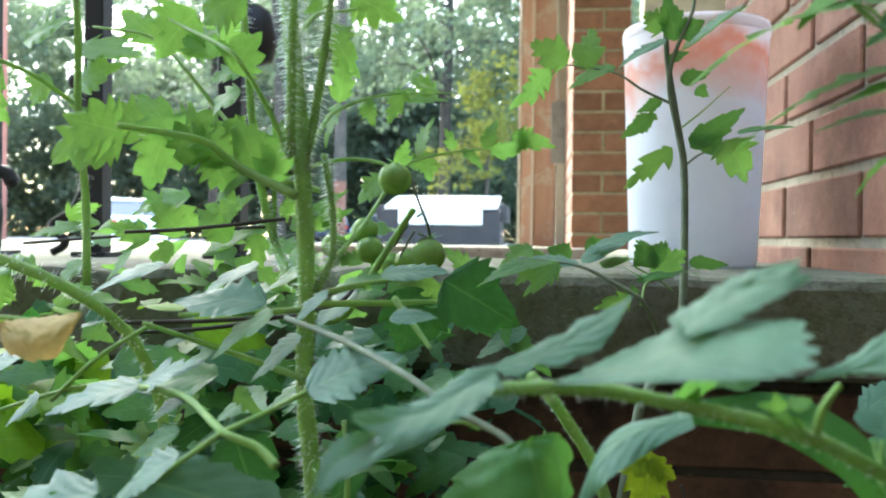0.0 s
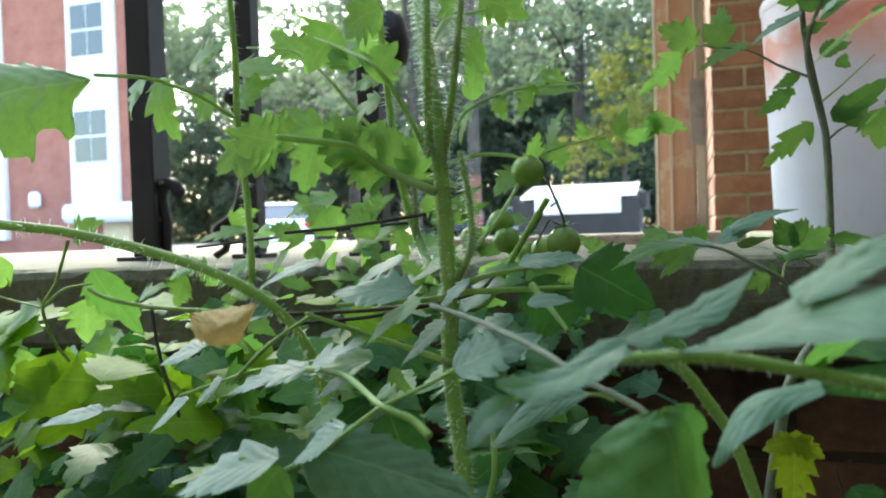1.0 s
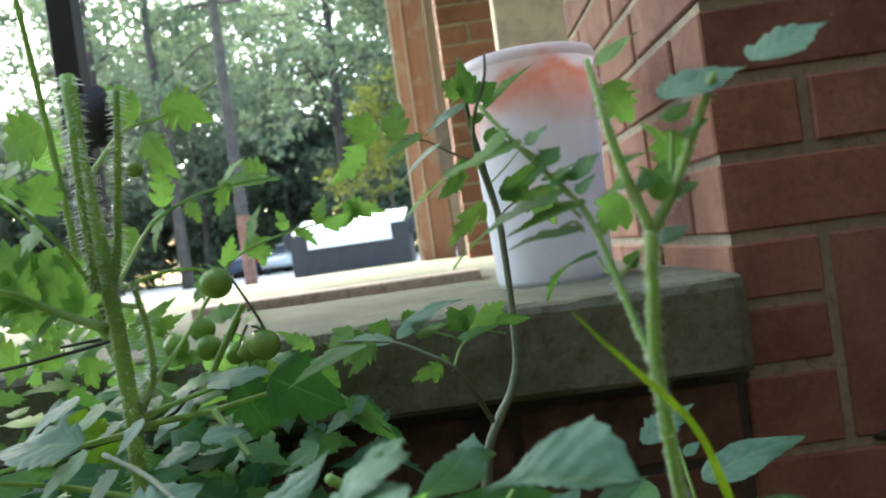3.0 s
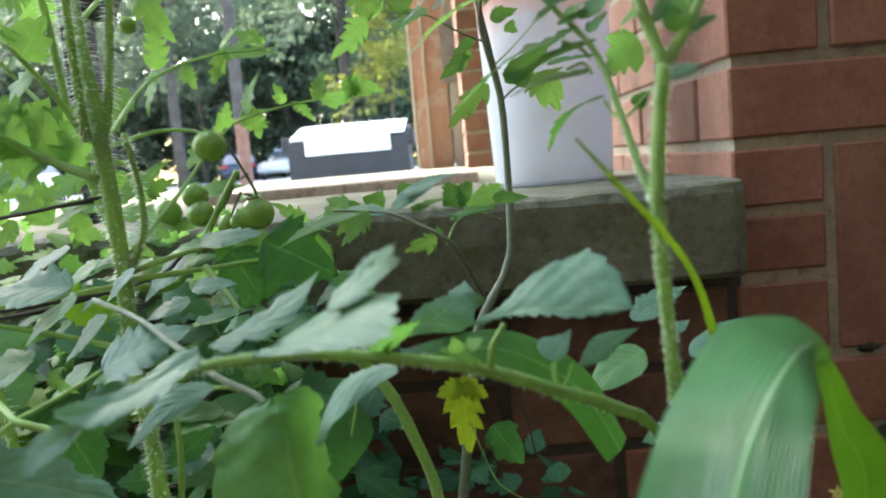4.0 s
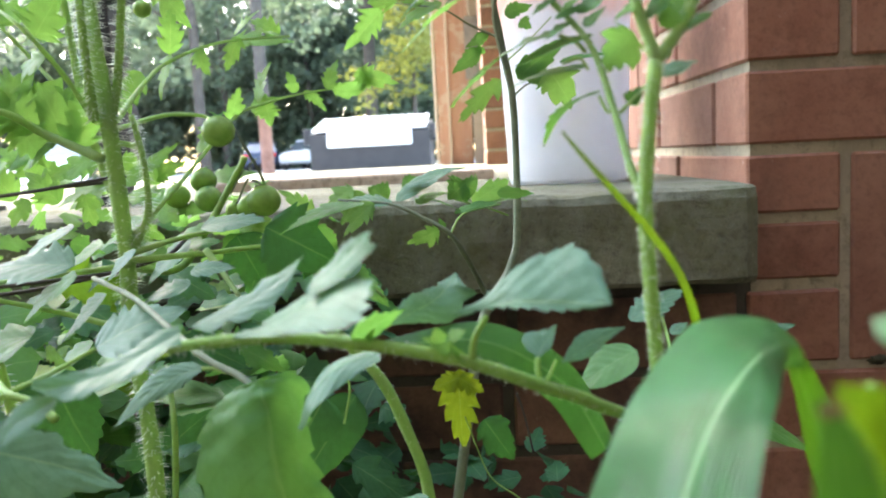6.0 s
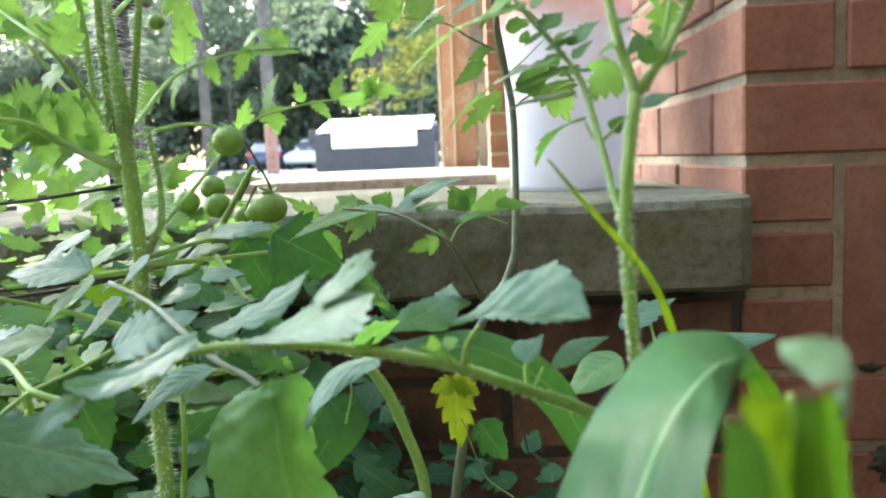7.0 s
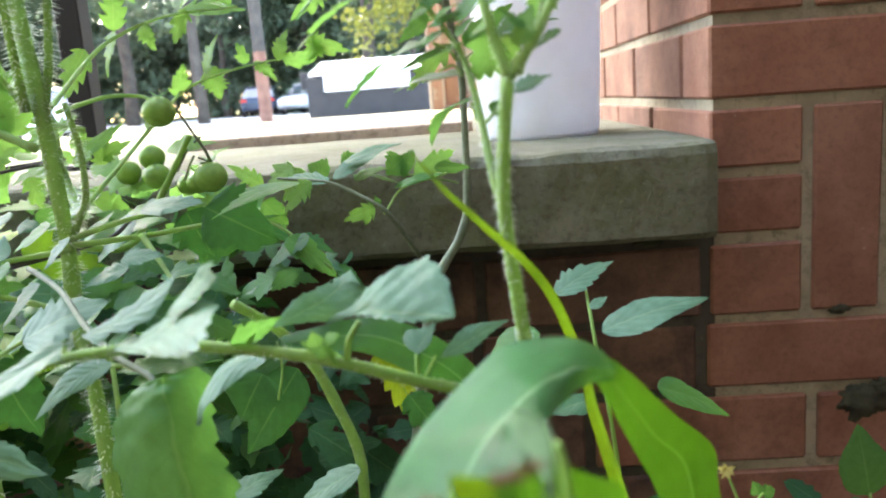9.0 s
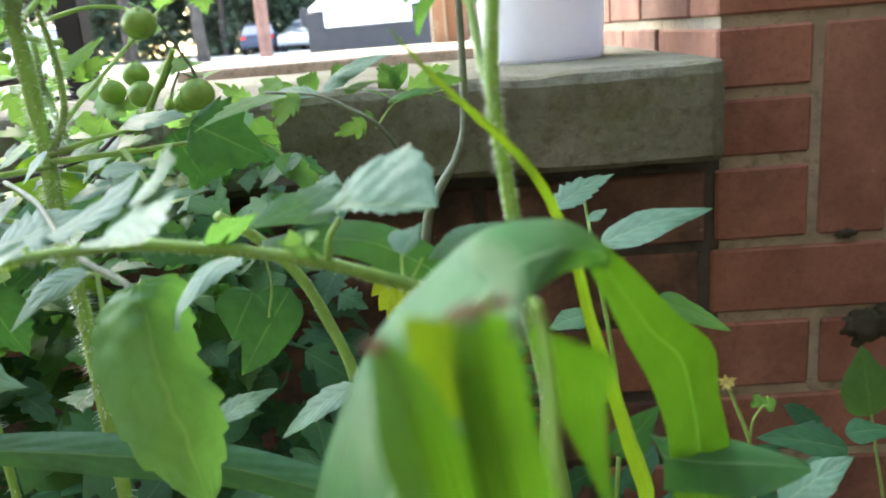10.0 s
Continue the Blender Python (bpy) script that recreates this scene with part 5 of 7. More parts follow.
leaf(spray, (-0.3982, -0.3990, 0.8598), (-0.3871, -0.3990, 0.8303), 0.0260, (0, -1, 0.2), LEAF_DARK)
leaf(spray, (-0.4895, -0.3990, 0.8616), (-0.5113, -0.3990, 0.8462), 0.0130, (0, -0.42, 0.9), LEAF_SILVER)
leaf(spray, (-0.4604, -0.4180, 0.8739), (-0.4738, -0.4180, 0.8637), 0.0110, (0, -0.42, 0.9), LEAF_SILVER)
shape_leaf(spray, [(-0.2997, -0.5150, 0.9047), (-0.2921, -0.5170, 0.9069), (-0.2841, -0.5180, 0.9108), (-0.2772, -0.5180, 0.9155), (-0.2720, -0.5180, 0.9204)], [0.00025, 0.00114, 0.00165, 0.00203, 0.00254, 0.00178, 0.00305, 0.00178, 0.00127, 0.00051, 0.0], [0.00025, 0.00152, 0.00279, 0.00127, 0.0033, 0.00279, 0.00381, 0.00279, 0.00178, 0.00076, 0.0], LEAF_SILVER, 1.2, teeth=11)
edge_leaf(spray, [(-0.2872, -0.5250, 0.9034), (-0.2706, -0.5450, 0.9082), (-0.2600, -0.5560, 0.9110), (-0.2547, -0.5600, 0.9132), (-0.2530, -0.5560, 0.9163), (-0.2522, -0.5520, 0.9192)], [(-0.2871, -0.5250, 0.9038), (-0.2752, -0.5330, 0.9085), (-0.2659, -0.5400, 0.9136), (-0.2595, -0.5450, 0.9163), (-0.2526, -0.5500, 0.9188)], [(-0.2871, -0.5250, 0.9040), (-0.2815, -0.5210, 0.9059), (-0.2742, -0.5230, 0.9099), (-0.2671, -0.5300, 0.9145), (-0.2604, -0.5380, 0.9170), (-0.2527, -0.5490, 0.9188)], LEAF_SILVER, teeth=9)
edge_leaf(spray, [(-0.2669, -0.5410, 0.9146), (-0.2610, -0.5450, 0.9174), (-0.2583, -0.5460, 0.9193), (-0.2537, -0.5500, 0.9231), (-0.2517, -0.5520, 0.9248), (-0.2530, -0.5510, 0.9264), (-0.2523, -0.5510, 0.9278)], [(-0.2674, -0.5400, 0.9148), (-0.2635, -0.5390, 0.9182), (-0.2592, -0.5420, 0.9218), (-0.2558, -0.5460, 0.9247), (-0.2524, -0.5500, 0.9277)], [(-0.2676, -0.5400, 0.9151), (-0.2675, -0.5300, 0.9169), (-0.2639, -0.5320, 0.9196), (-0.2602, -0.5380, 0.9235), (-0.2570, -0.5430, 0.9257), (-0.2524, -0.5500, 0.9278)], LEAF_SILVER, teeth=8)
shape_leaf(spray, [(-0.2565, -0.5000, 0.9000), (-0.2504, -0.4900, 0.9011), (-0.2460, -0.4800, 0.9019), (-0.2425, -0.4720, 0.9043), (-0.2402, -0.4700, 0.9078)], [0.0003, 0.00182, 0.00304, 0.00334, 0.00273, 0.00334, 0.00182, 0.00243, 0.00091, 0.0], [0.0003, 0.00121, 0.00243, 0.00364, 0.00516, 0.00607, 0.00456, 0.00668, 0.00243, 0.0], LEAF_SILVER, 1.1, teeth=10)
shape_leaf(spray, [(-0.2402, -0.5130, 0.9037), (-0.2328, -0.5160, 0.9063), (-0.2250, -0.5240, 0.9086), (-0.2167, -0.5300, 0.9091), (-0.2079, -0.5360, 0.9095)], [0.0, 0.0011, 0.00122, 0.00318, 0.00587, 0.00832, 0.00978, 0.01162, 0.00954, 0.00636, 0.0], [0.0, 0.00037, 0.00037, 0.00049, 0.00073, 0.0011, 0.00135, 0.00135, 0.0011, 0.00073, 0.0], LEAF_SILVER, 0.9, teeth=12)
shape_leaf(spray, [(-0.2202, -0.5000, 0.8901), (-0.2189, -0.4980, 0.8923), (-0.2170, -0.4960, 0.8942), (-0.2147, -0.4940, 0.8969)], [0.0, 0.00311, 0.00481, 0.00481, 0.00311, 0.00113, 0.0], [0.0, 0.00113, 0.0017, 0.0017, 0.00113, 0.00057, 0.0], LEAF_SILVER, 0.8, teeth=7)
stem(spray, [(-0.2195, -0.5000, 0.8830), (-0.2201, -0.5000, 0.8863), (-0.2201, -0.5000, 0.8901)], 0.0005, 0.0004, STEM_PALE, name="leaf_stalk")
shape_leaf(spray, [(-0.2143, -0.4980, 0.8879), (-0.2075, -0.4900, 0.8893), (-0.2017, -0.4850, 0.8909), (-0.1948, -0.4800, 0.8923)], [0.0, 0.00177, 0.00295, 0.00325, 0.00236, 0.00118, 0.0], [0.0, 0.00148, 0.00222, 0.00177, 0.00118, 0.00059, 0.0], LEAF_SILVER, 0.9, teeth=8)
edge_leaf(spray, [(-0.2958, -0.5320, 0.9042), (-0.2975, -0.5360, 0.9042), (-0.3020, -0.5400, 0.9006), (-0.3073, -0.5440, 0.8992), (-0.3127, -0.5470, 0.8978), (-0.3189, -0.5480, 0.9008)], [(-0.2977, -0.5270, 0.9058), (-0.3022, -0.5310, 0.9038), (-0.3075, -0.5360, 0.9010), (-0.3129, -0.5400, 0.8998), (-0.3166, -0.5440, 0.8995), (-0.3196, -0.5470, 0.9008)], [(-0.2987, -0.5250, 0.9071), (-0.3032, -0.5270, 0.9060), (-0.3073, -0.5310, 0.9031), (-0.3117, -0.5350, 0.9014), (-0.3157, -0.5400, 0.9015), (-0.3200, -0.5460, 0.9018)], LEAF_SILVER, teeth=8)
edge_leaf(spray, [(-0.3155, -0.5460, 0.8971), (-0.3170, -0.5500, 0.8947), (-0.3199, -0.5530, 0.8931), (-0.3233, -0.5550, 0.8906)], [(-0.3170, -0.5440, 0.8976), (-0.3186, -0.5480, 0.8963), (-0.3215, -0.5510, 0.8946), (-0.3235, -0.5550, 0.8909)], [(-0.3176, -0.5440, 0.8986), (-0.3207, -0.5470, 0.8984), (-0.3231, -0.5500, 0.8960), (-0.3237, -0.5550, 0.8911)], LEAF_SILVER, teeth=5)
shape_leaf(spray, [(-0.2991, -0.5240, 0.9048), (-0.3014, -0.5240, 0.9015), (-0.3054, -0.5260, 0.9004), (-0.3120, -0.5300, 0.8981), (-0.3214, -0.5360, 0.8947)], [0.00048, 0.00167, 0.00143, 0.00095, 0.00095, 0.00084, 0.00048, 0.0], [0.00048, 0.00095, 0.00084, 0.00095, 0.00084, 0.00095, 0.0006, 0.0], LEAF_LIME, 0.5, teeth=8)
shape_leaf(spray, [(-0.3106, -0.4800, 0.8859), (-0.3182, -0.4790, 0.8838), (-0.3269, -0.4790, 0.8794), (-0.3388, -0.4780, 0.8688)], [0.00031, 0.00247, 0.00309, 0.0037, 0.00339, 0.00216, 0.0], [0.00031, 0.00216, 0.00339, 0.00339, 0.00278, 0.00154, 0.0], LEAF_SILVER, 0.7, teeth=9)
stem(spray, [(-0.3038, -0.4820, 0.8846), (-0.3070, -0.4810, 0.8857), (-0.3110, -0.4800, 0.8857)], 0.0005, 0.0005, STEM_PALE, name="leaf_stalk")
edge_leaf(spray, [(-0.2940, -0.4890, 0.8838), (-0.3011, -0.4860, 0.8806), (-0.3094, -0.4830, 0.8726), (-0.3135, -0.4820, 0.8630), (-0.3130, -0.4820, 0.8489), (-0.3076, -0.4840, 0.8351), (-0.2974, -0.4870, 0.8242), (-0.2832, -0.4920, 0.8183)], [(-0.2923, -0.4905, 0.8845), (-0.2899, -0.4950, 0.8774), (-0.2880, -0.4975, 0.8655), (-0.2856, -0.4980, 0.8525), (-0.2830, -0.4970, 0.8383), (-0.2829, -0.4920, 0.8181)], [(-0.2916, -0.4895, 0.8851), (-0.2842, -0.4820, 0.8832), (-0.2825, -0.4830, 0.8725), (-0.2811, -0.4860, 0.8609), (-0.2770, -0.4880, 0.8504), (-0.2778, -0.4890, 0.8334), (-0.2825, -0.4915, 0.8176)], LEAF, teeth=10, quilt=0.1, bulge=0.25)
shape_leaf(spray, [(-0.3953, -0.4760, 0.8669), (-0.3801, -0.4760, 0.8638), (-0.3666, -0.4760, 0.8606), (-0.3527, -0.4770, 0.8572), (-0.3371, -0.4780, 0.8517)], [0.00468, 0.00811, 0.00874, 0.00811, 0.00874, 0.00686, 0.0078, 0.00437, 0.00468, 0.00125, 0.0], [0.00468, 0.01092, 0.01342, 0.01404, 0.0131, 0.01342, 0.0103, 0.00936, 0.0053, 0.00312, 0.0], LEAF_SILVER, 0.6, teeth=9)
stem(spray, [(-0.3789, -0.4000, 0.9015), (-0.3509, -0.4300, 0.8982), (-0.3256, -0.4650, 0.8946), (-0.3101, -0.4800, 0.8886), (-0.2968, -0.4870, 0.8835), (-0.2940, -0.4920, 0.8767)], 0.0010, 0.0009, STEM_DARK, name="leaf_stalk")
stalk = thing("tomato_plant", "tomato plant with a thick hairy forked stem", "tomato plant")
pts, _ = stem(stalk, [(-0.1931, -0.5130, 0.9587), (-0.1949, -0.5120, 0.9422), (-0.1955, -0.5100, 0.9272), (-0.1941, -0.5060, 0.9124), (-0.1920, -0.5010, 0.8930), (-0.1892, -0.4950, 0.8688), (-0.1858, -0.4880, 0.8429), (-0.2, -0.42, 0.4), (-0.19, -0.4, 0.02)], 0.0015, 0.0021)
hairs(stalk, pts, 0.0018, 1140, 0.0012)
pts, _ = stem(stalk, [(-0.1999, -0.5000, 1.0017), (-0.1989, -0.5070, 0.9859), (-0.1968, -0.5100, 0.9722), (-0.1931, -0.5130, 0.9585)], 0.0008, 0.0014, name="side_stem")
hairs(stalk, pts, 0.0010, 300, 0.0012)
pts, _ = stem(stalk, [(-0.1730, -0.5100, 0.9928), (-0.1803, -0.5100, 0.9781), (-0.1870, -0.5110, 0.9659), (-0.1931, -0.5130, 0.9583)], 0.0008, 0.0014, name="side_stem")
hairs(stalk, pts, 0.0010, 300, 0.0012)
pts, _ = stem(stalk, [(-0.2257, -0.4670, 0.9999), (-0.2147, -0.4760, 0.9829), (-0.2036, -0.4880, 0.9660), (-0.1995, -0.4960, 0.9491), (-0.1975, -0.5050, 0.9351), (-0.1954, -0.5100, 0.9272)], 0.0006, 0.0011, name="side_stem")
hairs(stalk, pts, 0.0009, 360, 0.0012)
stem(stalk, [(-0.1995, -0.4960, 0.9491), (-0.2006, -0.4930, 0.9490), (-0.2016, -0.4880, 0.9530)], 0.0005, 0.0004, name="leaf_stalk")
leaf(stalk, (-0.2016, -0.4880, 0.9540), (-0.2158, -0.4670, 0.9450), 0.0090, (0, -0.42, 0.9), LEAF, droop=0.3)
stem(stalk, [(-0.2046, -0.4880, 0.9640), (-0.2066, -0.4850, 0.9670), (-0.2106, -0.4840, 0.9690)], 0.0005, 0.0005, name="leaf_stalk")
leaf(stalk, (-0.2096, -0.4840, 0.9700), (-0.2410, -0.4570, 0.9580), 0.0130, (0, -0.42, 0.9), LEAF, depth=0.3, droop=0.2)
leaf(stalk, (-0.2026, -0.4880, 0.9680), (-0.2257, -0.4760, 0.9620), 0.0090, (0, -0.42, 0.9), LEAF_BRIGHT)
leaf(stalk, (-0.2116, -0.4840, 0.9730), (-0.2016, -0.4840, 0.9769), 0.0050, (0, -0.42, 0.9), LEAF)
leaf(stalk, (-0.1936, -0.4910, 0.9680), (-0.2006, -0.4910, 0.9590), 0.0123, (0.56, -0.70, 0.01), LEAF_BRIGHT, depth=0.42, teeth=4, droop=0.19)
leaf(stalk, (-0.1924, -0.5110, 0.9551), (-0.1825, -0.5070, 0.9590), 0.0060, (0, -0.42, 0.9), LEAF_SILVER)
stem(stalk, [(-0.1985, -0.4980, 0.9481), (-0.1965, -0.4990, 0.9501), (-0.1925, -0.4990, 0.9540)], 0.0005, 0.0004, name="leaf_stalk")
leaf(stalk, (-0.1965, -0.4990, 0.9501), (-0.1935, -0.4990, 0.9540), 0.0040, (0, -1, 0.2), LEAF)
leaf(stalk, (-0.2157, -0.4760, 0.9869), (-0.2539, -0.4620, 0.9741), 0.0200, (0, -0.3, 0.95), LEAF_BRIGHT, depth=0.4, teeth=4, droop=0.2)
stem(stalk, [(-0.2127, -0.4780, 0.9819), (-0.2157, -0.4770, 0.9849), (-0.2197, -0.4760, 0.9859)], 0.0004, 0.0004, name="leaf_stalk")
leaf(stalk, (-0.2379, -0.4570, 0.9920), (-0.2541, -0.4480, 0.9820), 0.0110, (0, -0.42, 0.9), LEAF_SILVER)
leaf(stalk, (-0.2056, -0.4840, 0.9740), (-0.1967, -0.4840, 0.9809), 0.0080, (0, -0.42, 0.9), LEAF)
leaf(stalk, (-0.1904, -0.5110, 0.9720), (-0.1954, -0.5110, 0.9670), 0.0060, (0, -0.42, 0.9), LEAF)
leaf(stalk, (-0.2126, -0.4800, 0.9790), (-0.2057, -0.4760, 0.9849), 0.0080, (0, -0.42, 0.9), LEAF)
leaf(stalk, (-0.1904, -0.5120, 0.9650), (-0.1865, -0.5070, 0.9749), 0.0060, (0, -0.42, 0.9), LEAF_BRIGHT)
leaf(stalk, (-0.1865, -0.5110, 0.9769), (-0.1924, -0.5110, 0.9849), 0.0070, (0, -0.3, 0.95), LEAF_BRIGHT)
leaf(stalk, (-0.1885, -0.5120, 0.9690), (-0.1944, -0.5120, 0.9740), 0.0060, (0, -0.3, 0.95), LEAF)
leaf(stalk, (-0.1964, -0.5100, 0.9710), (-0.2014, -0.5100, 0.9680), 0.0050, (0, -0.3, 0.95), LEAF_BRIGHT)
leaf(stalk, (-0.1974, -0.5100, 0.9750), (-0.1914, -0.5100, 0.9769), 0.0050, (0, -0.3, 0.95), LEAF_BRIGHT)
leaf(stalk, (-0.1825, -0.5110, 0.9789), (-0.1756, -0.5110, 0.9828), 0.0045, (0, -0.3, 0.95), LEAF)
leaf(stalk, (-0.2046, -0.4880, 0.9700), (-0.1996, -0.4880, 0.9749), 0.0060, (0, -0.3, 0.95), LEAF)
leaf(stalk, (-0.2076, -0.4850, 0.9720), (-0.2146, -0.4850, 0.9680), 0.0060, (0, -0.3, 0.95), LEAF)
leaf(stalk, (-0.2106, -0.4800, 0.9789), (-0.2176, -0.4800, 0.9750), 0.0060, (0, -0.3, 0.95), LEAF)
leaf(stalk, (-0.2096, -0.4840, 0.9750), (-0.2036, -0.4840, 0.9789), 0.0050, (0, -0.3, 0.95), LEAF_BRIGHT)
leaf(stalk, (-0.2197, -0.4720, 0.9909), (-0.2297, -0.4720, 0.9820), 0.0090, (0, -0.3, 0.95), LEAF_BRIGHT)
leaf(stalk, (-0.2147, -0.4760, 0.9859), (-0.2087, -0.4760, 0.9909), 0.0080, (0, -0.3, 0.95), LEAF)
leaf(stalk, (-0.1855, -0.5070, 0.9888), (-0.1628, -0.5030, 0.9956), 0.0160, (0, -0.42, 0.9), LEAF_SILVER)
leaf(stalk, (-0.1836, -0.5030, 0.9838), (-0.1757, -0.4990, 0.9888), 0.0060, (0, -0.42, 0.9), LEAF_BRIGHT)
leaf(stalk, (-0.1806, -0.4990, 0.9818), (-0.1856, -0.4990, 0.9709), 0.0079, (0.11, -0.70, 0.11), LEAF_BRIGHT, depth=0.42, teeth=4, droop=0.16)
leaf(stalk, (-0.1956, -0.4910, 1.0018), (-0.1847, -0.4910, 1.0096), 0.0100, (0, -0.3, 0.95), LEAF_BRIGHT)
leaf(stalk, (-0.1946, -0.4910, 0.9968), (-0.1886, -0.4910, 0.9858), 0.0097, (-0.22, -0.70, 0.19), LEAF_BRIGHT, depth=0.42, teeth=4, droop=0.23)
leaf(stalk, (-0.1628, -0.5070, 0.9946), (-0.1441, -0.5070, 1.0025), 0.0160, (0, -0.42, 0.9), LEAF_SILVER)
leaf(stalk, (-0.1805, -0.5110, 0.9680), (-0.1875, -0.5070, 0.9645), 0.0042, (0, -0.6, 0.8), LEAF)
stem(stalk, [(-0.1904, -0.5110, 0.9590), (-0.1855, -0.5070, 0.9700), (-0.1826, -0.5030, 0.9809)], 0.0008, 0.0005, name="leaf_stalk")
leaf(stalk, (-0.2036, -0.4840, 0.9610), (-0.2238, -0.4670, 0.9590), 0.0080, (0, -0.42, 0.9), LEAF)
stem(stalk, [(-0.2036, -0.4850, 0.9600), (-0.2056, -0.4840, 0.9630), (-0.2096, -0.4820, 0.9620)], 0.0004, 0.0004, name="leaf_stalk")
sapling = thing("tomato_plant", "small tomato plant with a thin dark stem beside the slab", "tomato plant")
stem(sapling, [(-0.2189, -0.1950, 1.0775), (-0.2180, -0.1950, 1.0403), (-0.2130, -0.1970, 1.0072), (-0.2079, -0.2000, 0.9730), (-0.2079, -0.2050, 0.9206), (-0.2099, -0.2110, 0.8853), (-0.2159, -0.2160, 0.8682), (-0.2259, -0.2220, 0.8541), (-0.2350, -0.2270, 0.8359), (-0.2707, -0.2400, 0.5960), (-0.2900, -0.2500, 0.0200)], 0.0015, 0.0034, STEM_DARK)
stem(sapling, [(-0.2310, -0.3010, 0.8717), (-0.2368, -0.3150, 0.8869), (-0.2458, -0.3250, 0.9041), (-0.2579, -0.3230, 0.9121), (-0.2731, -0.3190, 0.9192), (-0.2994, -0.3120, 0.9222)], 0.0014, 0.0006, STEM_DARK, name="side_stem")
leaf(sapling, (-0.2861, -0.3270, 0.9212), (-0.3128, -0.3740, 0.9154), 0.0110, (0, -0.42, 0.9), LEAF)
leaf(sapling, (-0.2811, -0.3190, 0.9202), (-0.2974, -0.3190, 0.9061), 0.0088, (-0.24, -0.70, 0.20), LEAF_BRIGHT, depth=0.42, teeth=4, droop=0.28)
leaf(sapling, (-0.2711, -0.3150, 0.9202), (-0.2441, -0.2920, 0.9352), 0.0100, (0, -0.42, 0.9), LEAF_SILVER)
leaf(sapling, (-0.2611, -0.3100, 0.9181), (-0.2441, -0.2920, 0.9241), 0.0114, (-0.57, -0.70, 0.48), LEAF_BRIGHT, depth=0.42, teeth=4, droop=0.27)
leaf(sapling, (-0.2731, -0.3190, 0.9192), (-0.3016, -0.3010, 0.9231), 0.0100, (0, -0.42, 0.9), LEAF_SILVER)
leaf(sapling, (-0.2508, -0.3250, 0.9061), (-0.2659, -0.3270, 0.9011), 0.0079, (-0.23, -0.70, -0.03), LEAF_BRIGHT, depth=0.42, teeth=4, droop=0.29)
leaf(sapling, (-0.2353, -0.2700, 0.9149), (-0.2124, -0.2480, 0.9269), 0.0106, (-0.31, -0.70, -0.08), LEAF_BRIGHT, depth=0.42, teeth=4, droop=0.18)
leaf(sapling, (-0.2442, -0.2920, 0.9110), (-0.2026, -0.2270, 0.9167), 0.0090, (0, -0.42, 0.9), LEAF)
leaf(sapling, (-0.2488, -0.3250, 0.9071), (-0.2508, -0.3250, 0.9121), 0.0030, (0, -1, 0.2), LEAF)
leaf(sapling, (-0.2551, -0.3010, 0.9191), (-0.2382, -0.2810, 0.9109), 0.0080, (0, -0.42, 0.9), LEAF)
stem(sapling, [(-0.2468, -0.3250, 0.9031), (-0.2401, -0.2920, 0.9110), (-0.2196, -0.2380, 0.9117)], 0.0006, 0.0005, STEM_PALE, name="leaf_stalk")
stem(sapling, [(-0.2140, -0.2050, 0.9024), (-0.2267, -0.2380, 0.9097), (-0.2443, -0.2810, 0.9180)], 0.0005, 0.0005, STEM_PALE, name="leaf_stalk")
stem(sapling, [(-0.2028, -0.2000, 1.0774), (-0.2048, -0.2000, 1.0624), (-0.2149, -0.2000, 1.0373), (-0.2169, -0.2000, 1.0182), (-0.2079, -0.2000, 0.9740)], 0.0008, 0.0016, STEM_DARK, name="side_stem")
stem(sapling, [(-0.2139, -0.2000, 1.0092), (-0.2320, -0.2000, 1.0183), (-0.2481, -0.2000, 1.0284), (-0.2764, -0.2000, 1.0336)], 0.0009, 0.0004, STEM_DARK, name="leaf_stalk")
stem(sapling, [(-0.2099, -0.2000, 0.9961), (-0.1988, -0.2000, 1.0051), (-0.1827, -0.2000, 1.0201)], 0.0006, 0.0003, STEM_PALE, name="leaf_stalk")
stem(sapling, [(-0.2089, -0.2000, 0.9730), (-0.1989, -0.2000, 0.9810), (-0.1767, -0.2000, 0.9890)], 0.0007, 0.0004, STEM_DARK, name="leaf_stalk")
leaf(sapling, (-0.2754, -0.2000, 1.0346), (-0.2975, -0.2000, 1.0477), 0.0176, (0.24, -0.70, -0.20), LEAF_BRIGHT, depth=0.42, teeth=4, droop=0.15)
leaf(sapling, (-0.2653, -0.2000, 1.0305), (-0.2612, -0.2000, 1.0556), 0.0176, (-0.20, -0.70, 0.86), LEAF_BRIGHT, depth=0.42, teeth=4, droop=0.18)
leaf(sapling, (-0.2845, -0.2000, 1.0306), (-0.3078, -0.2000, 1.0075), 0.0132, (0.43, -0.70, -0.10), LEAF_BRIGHT, depth=0.42, teeth=4, droop=0.15)
leaf(sapling, (-0.2481, -0.2000, 1.0324), (-0.2764, -0.2000, 1.0205), 0.0132, (0.18, -0.70, 0.93), LEAF_BRIGHT, depth=0.42, teeth=4, droop=0.19)
leaf(sapling, (-0.2189, -0.2000, 1.0474), (-0.2471, -0.2000, 1.0324), 0.0140, (0, -0.42, 0.9), LEAF_SILVER)
leaf(sapling, (-0.2099, -0.2000, 1.0413), (-0.1757, -0.2000, 1.0673), 0.0120, (0, -0.42, 0.9), LEAF_BRIGHT)
leaf(sapling, (-0.2109, -0.2000, 1.0233), (-0.1938, -0.2000, 1.0282), 0.0090, (0, -1, 0.2), LEAF)
leaf(sapling, (-0.2018, -0.2000, 1.0192), (-0.1948, -0.2000, 1.0142), 0.0080, (0, -1, 0.2), LEAF)
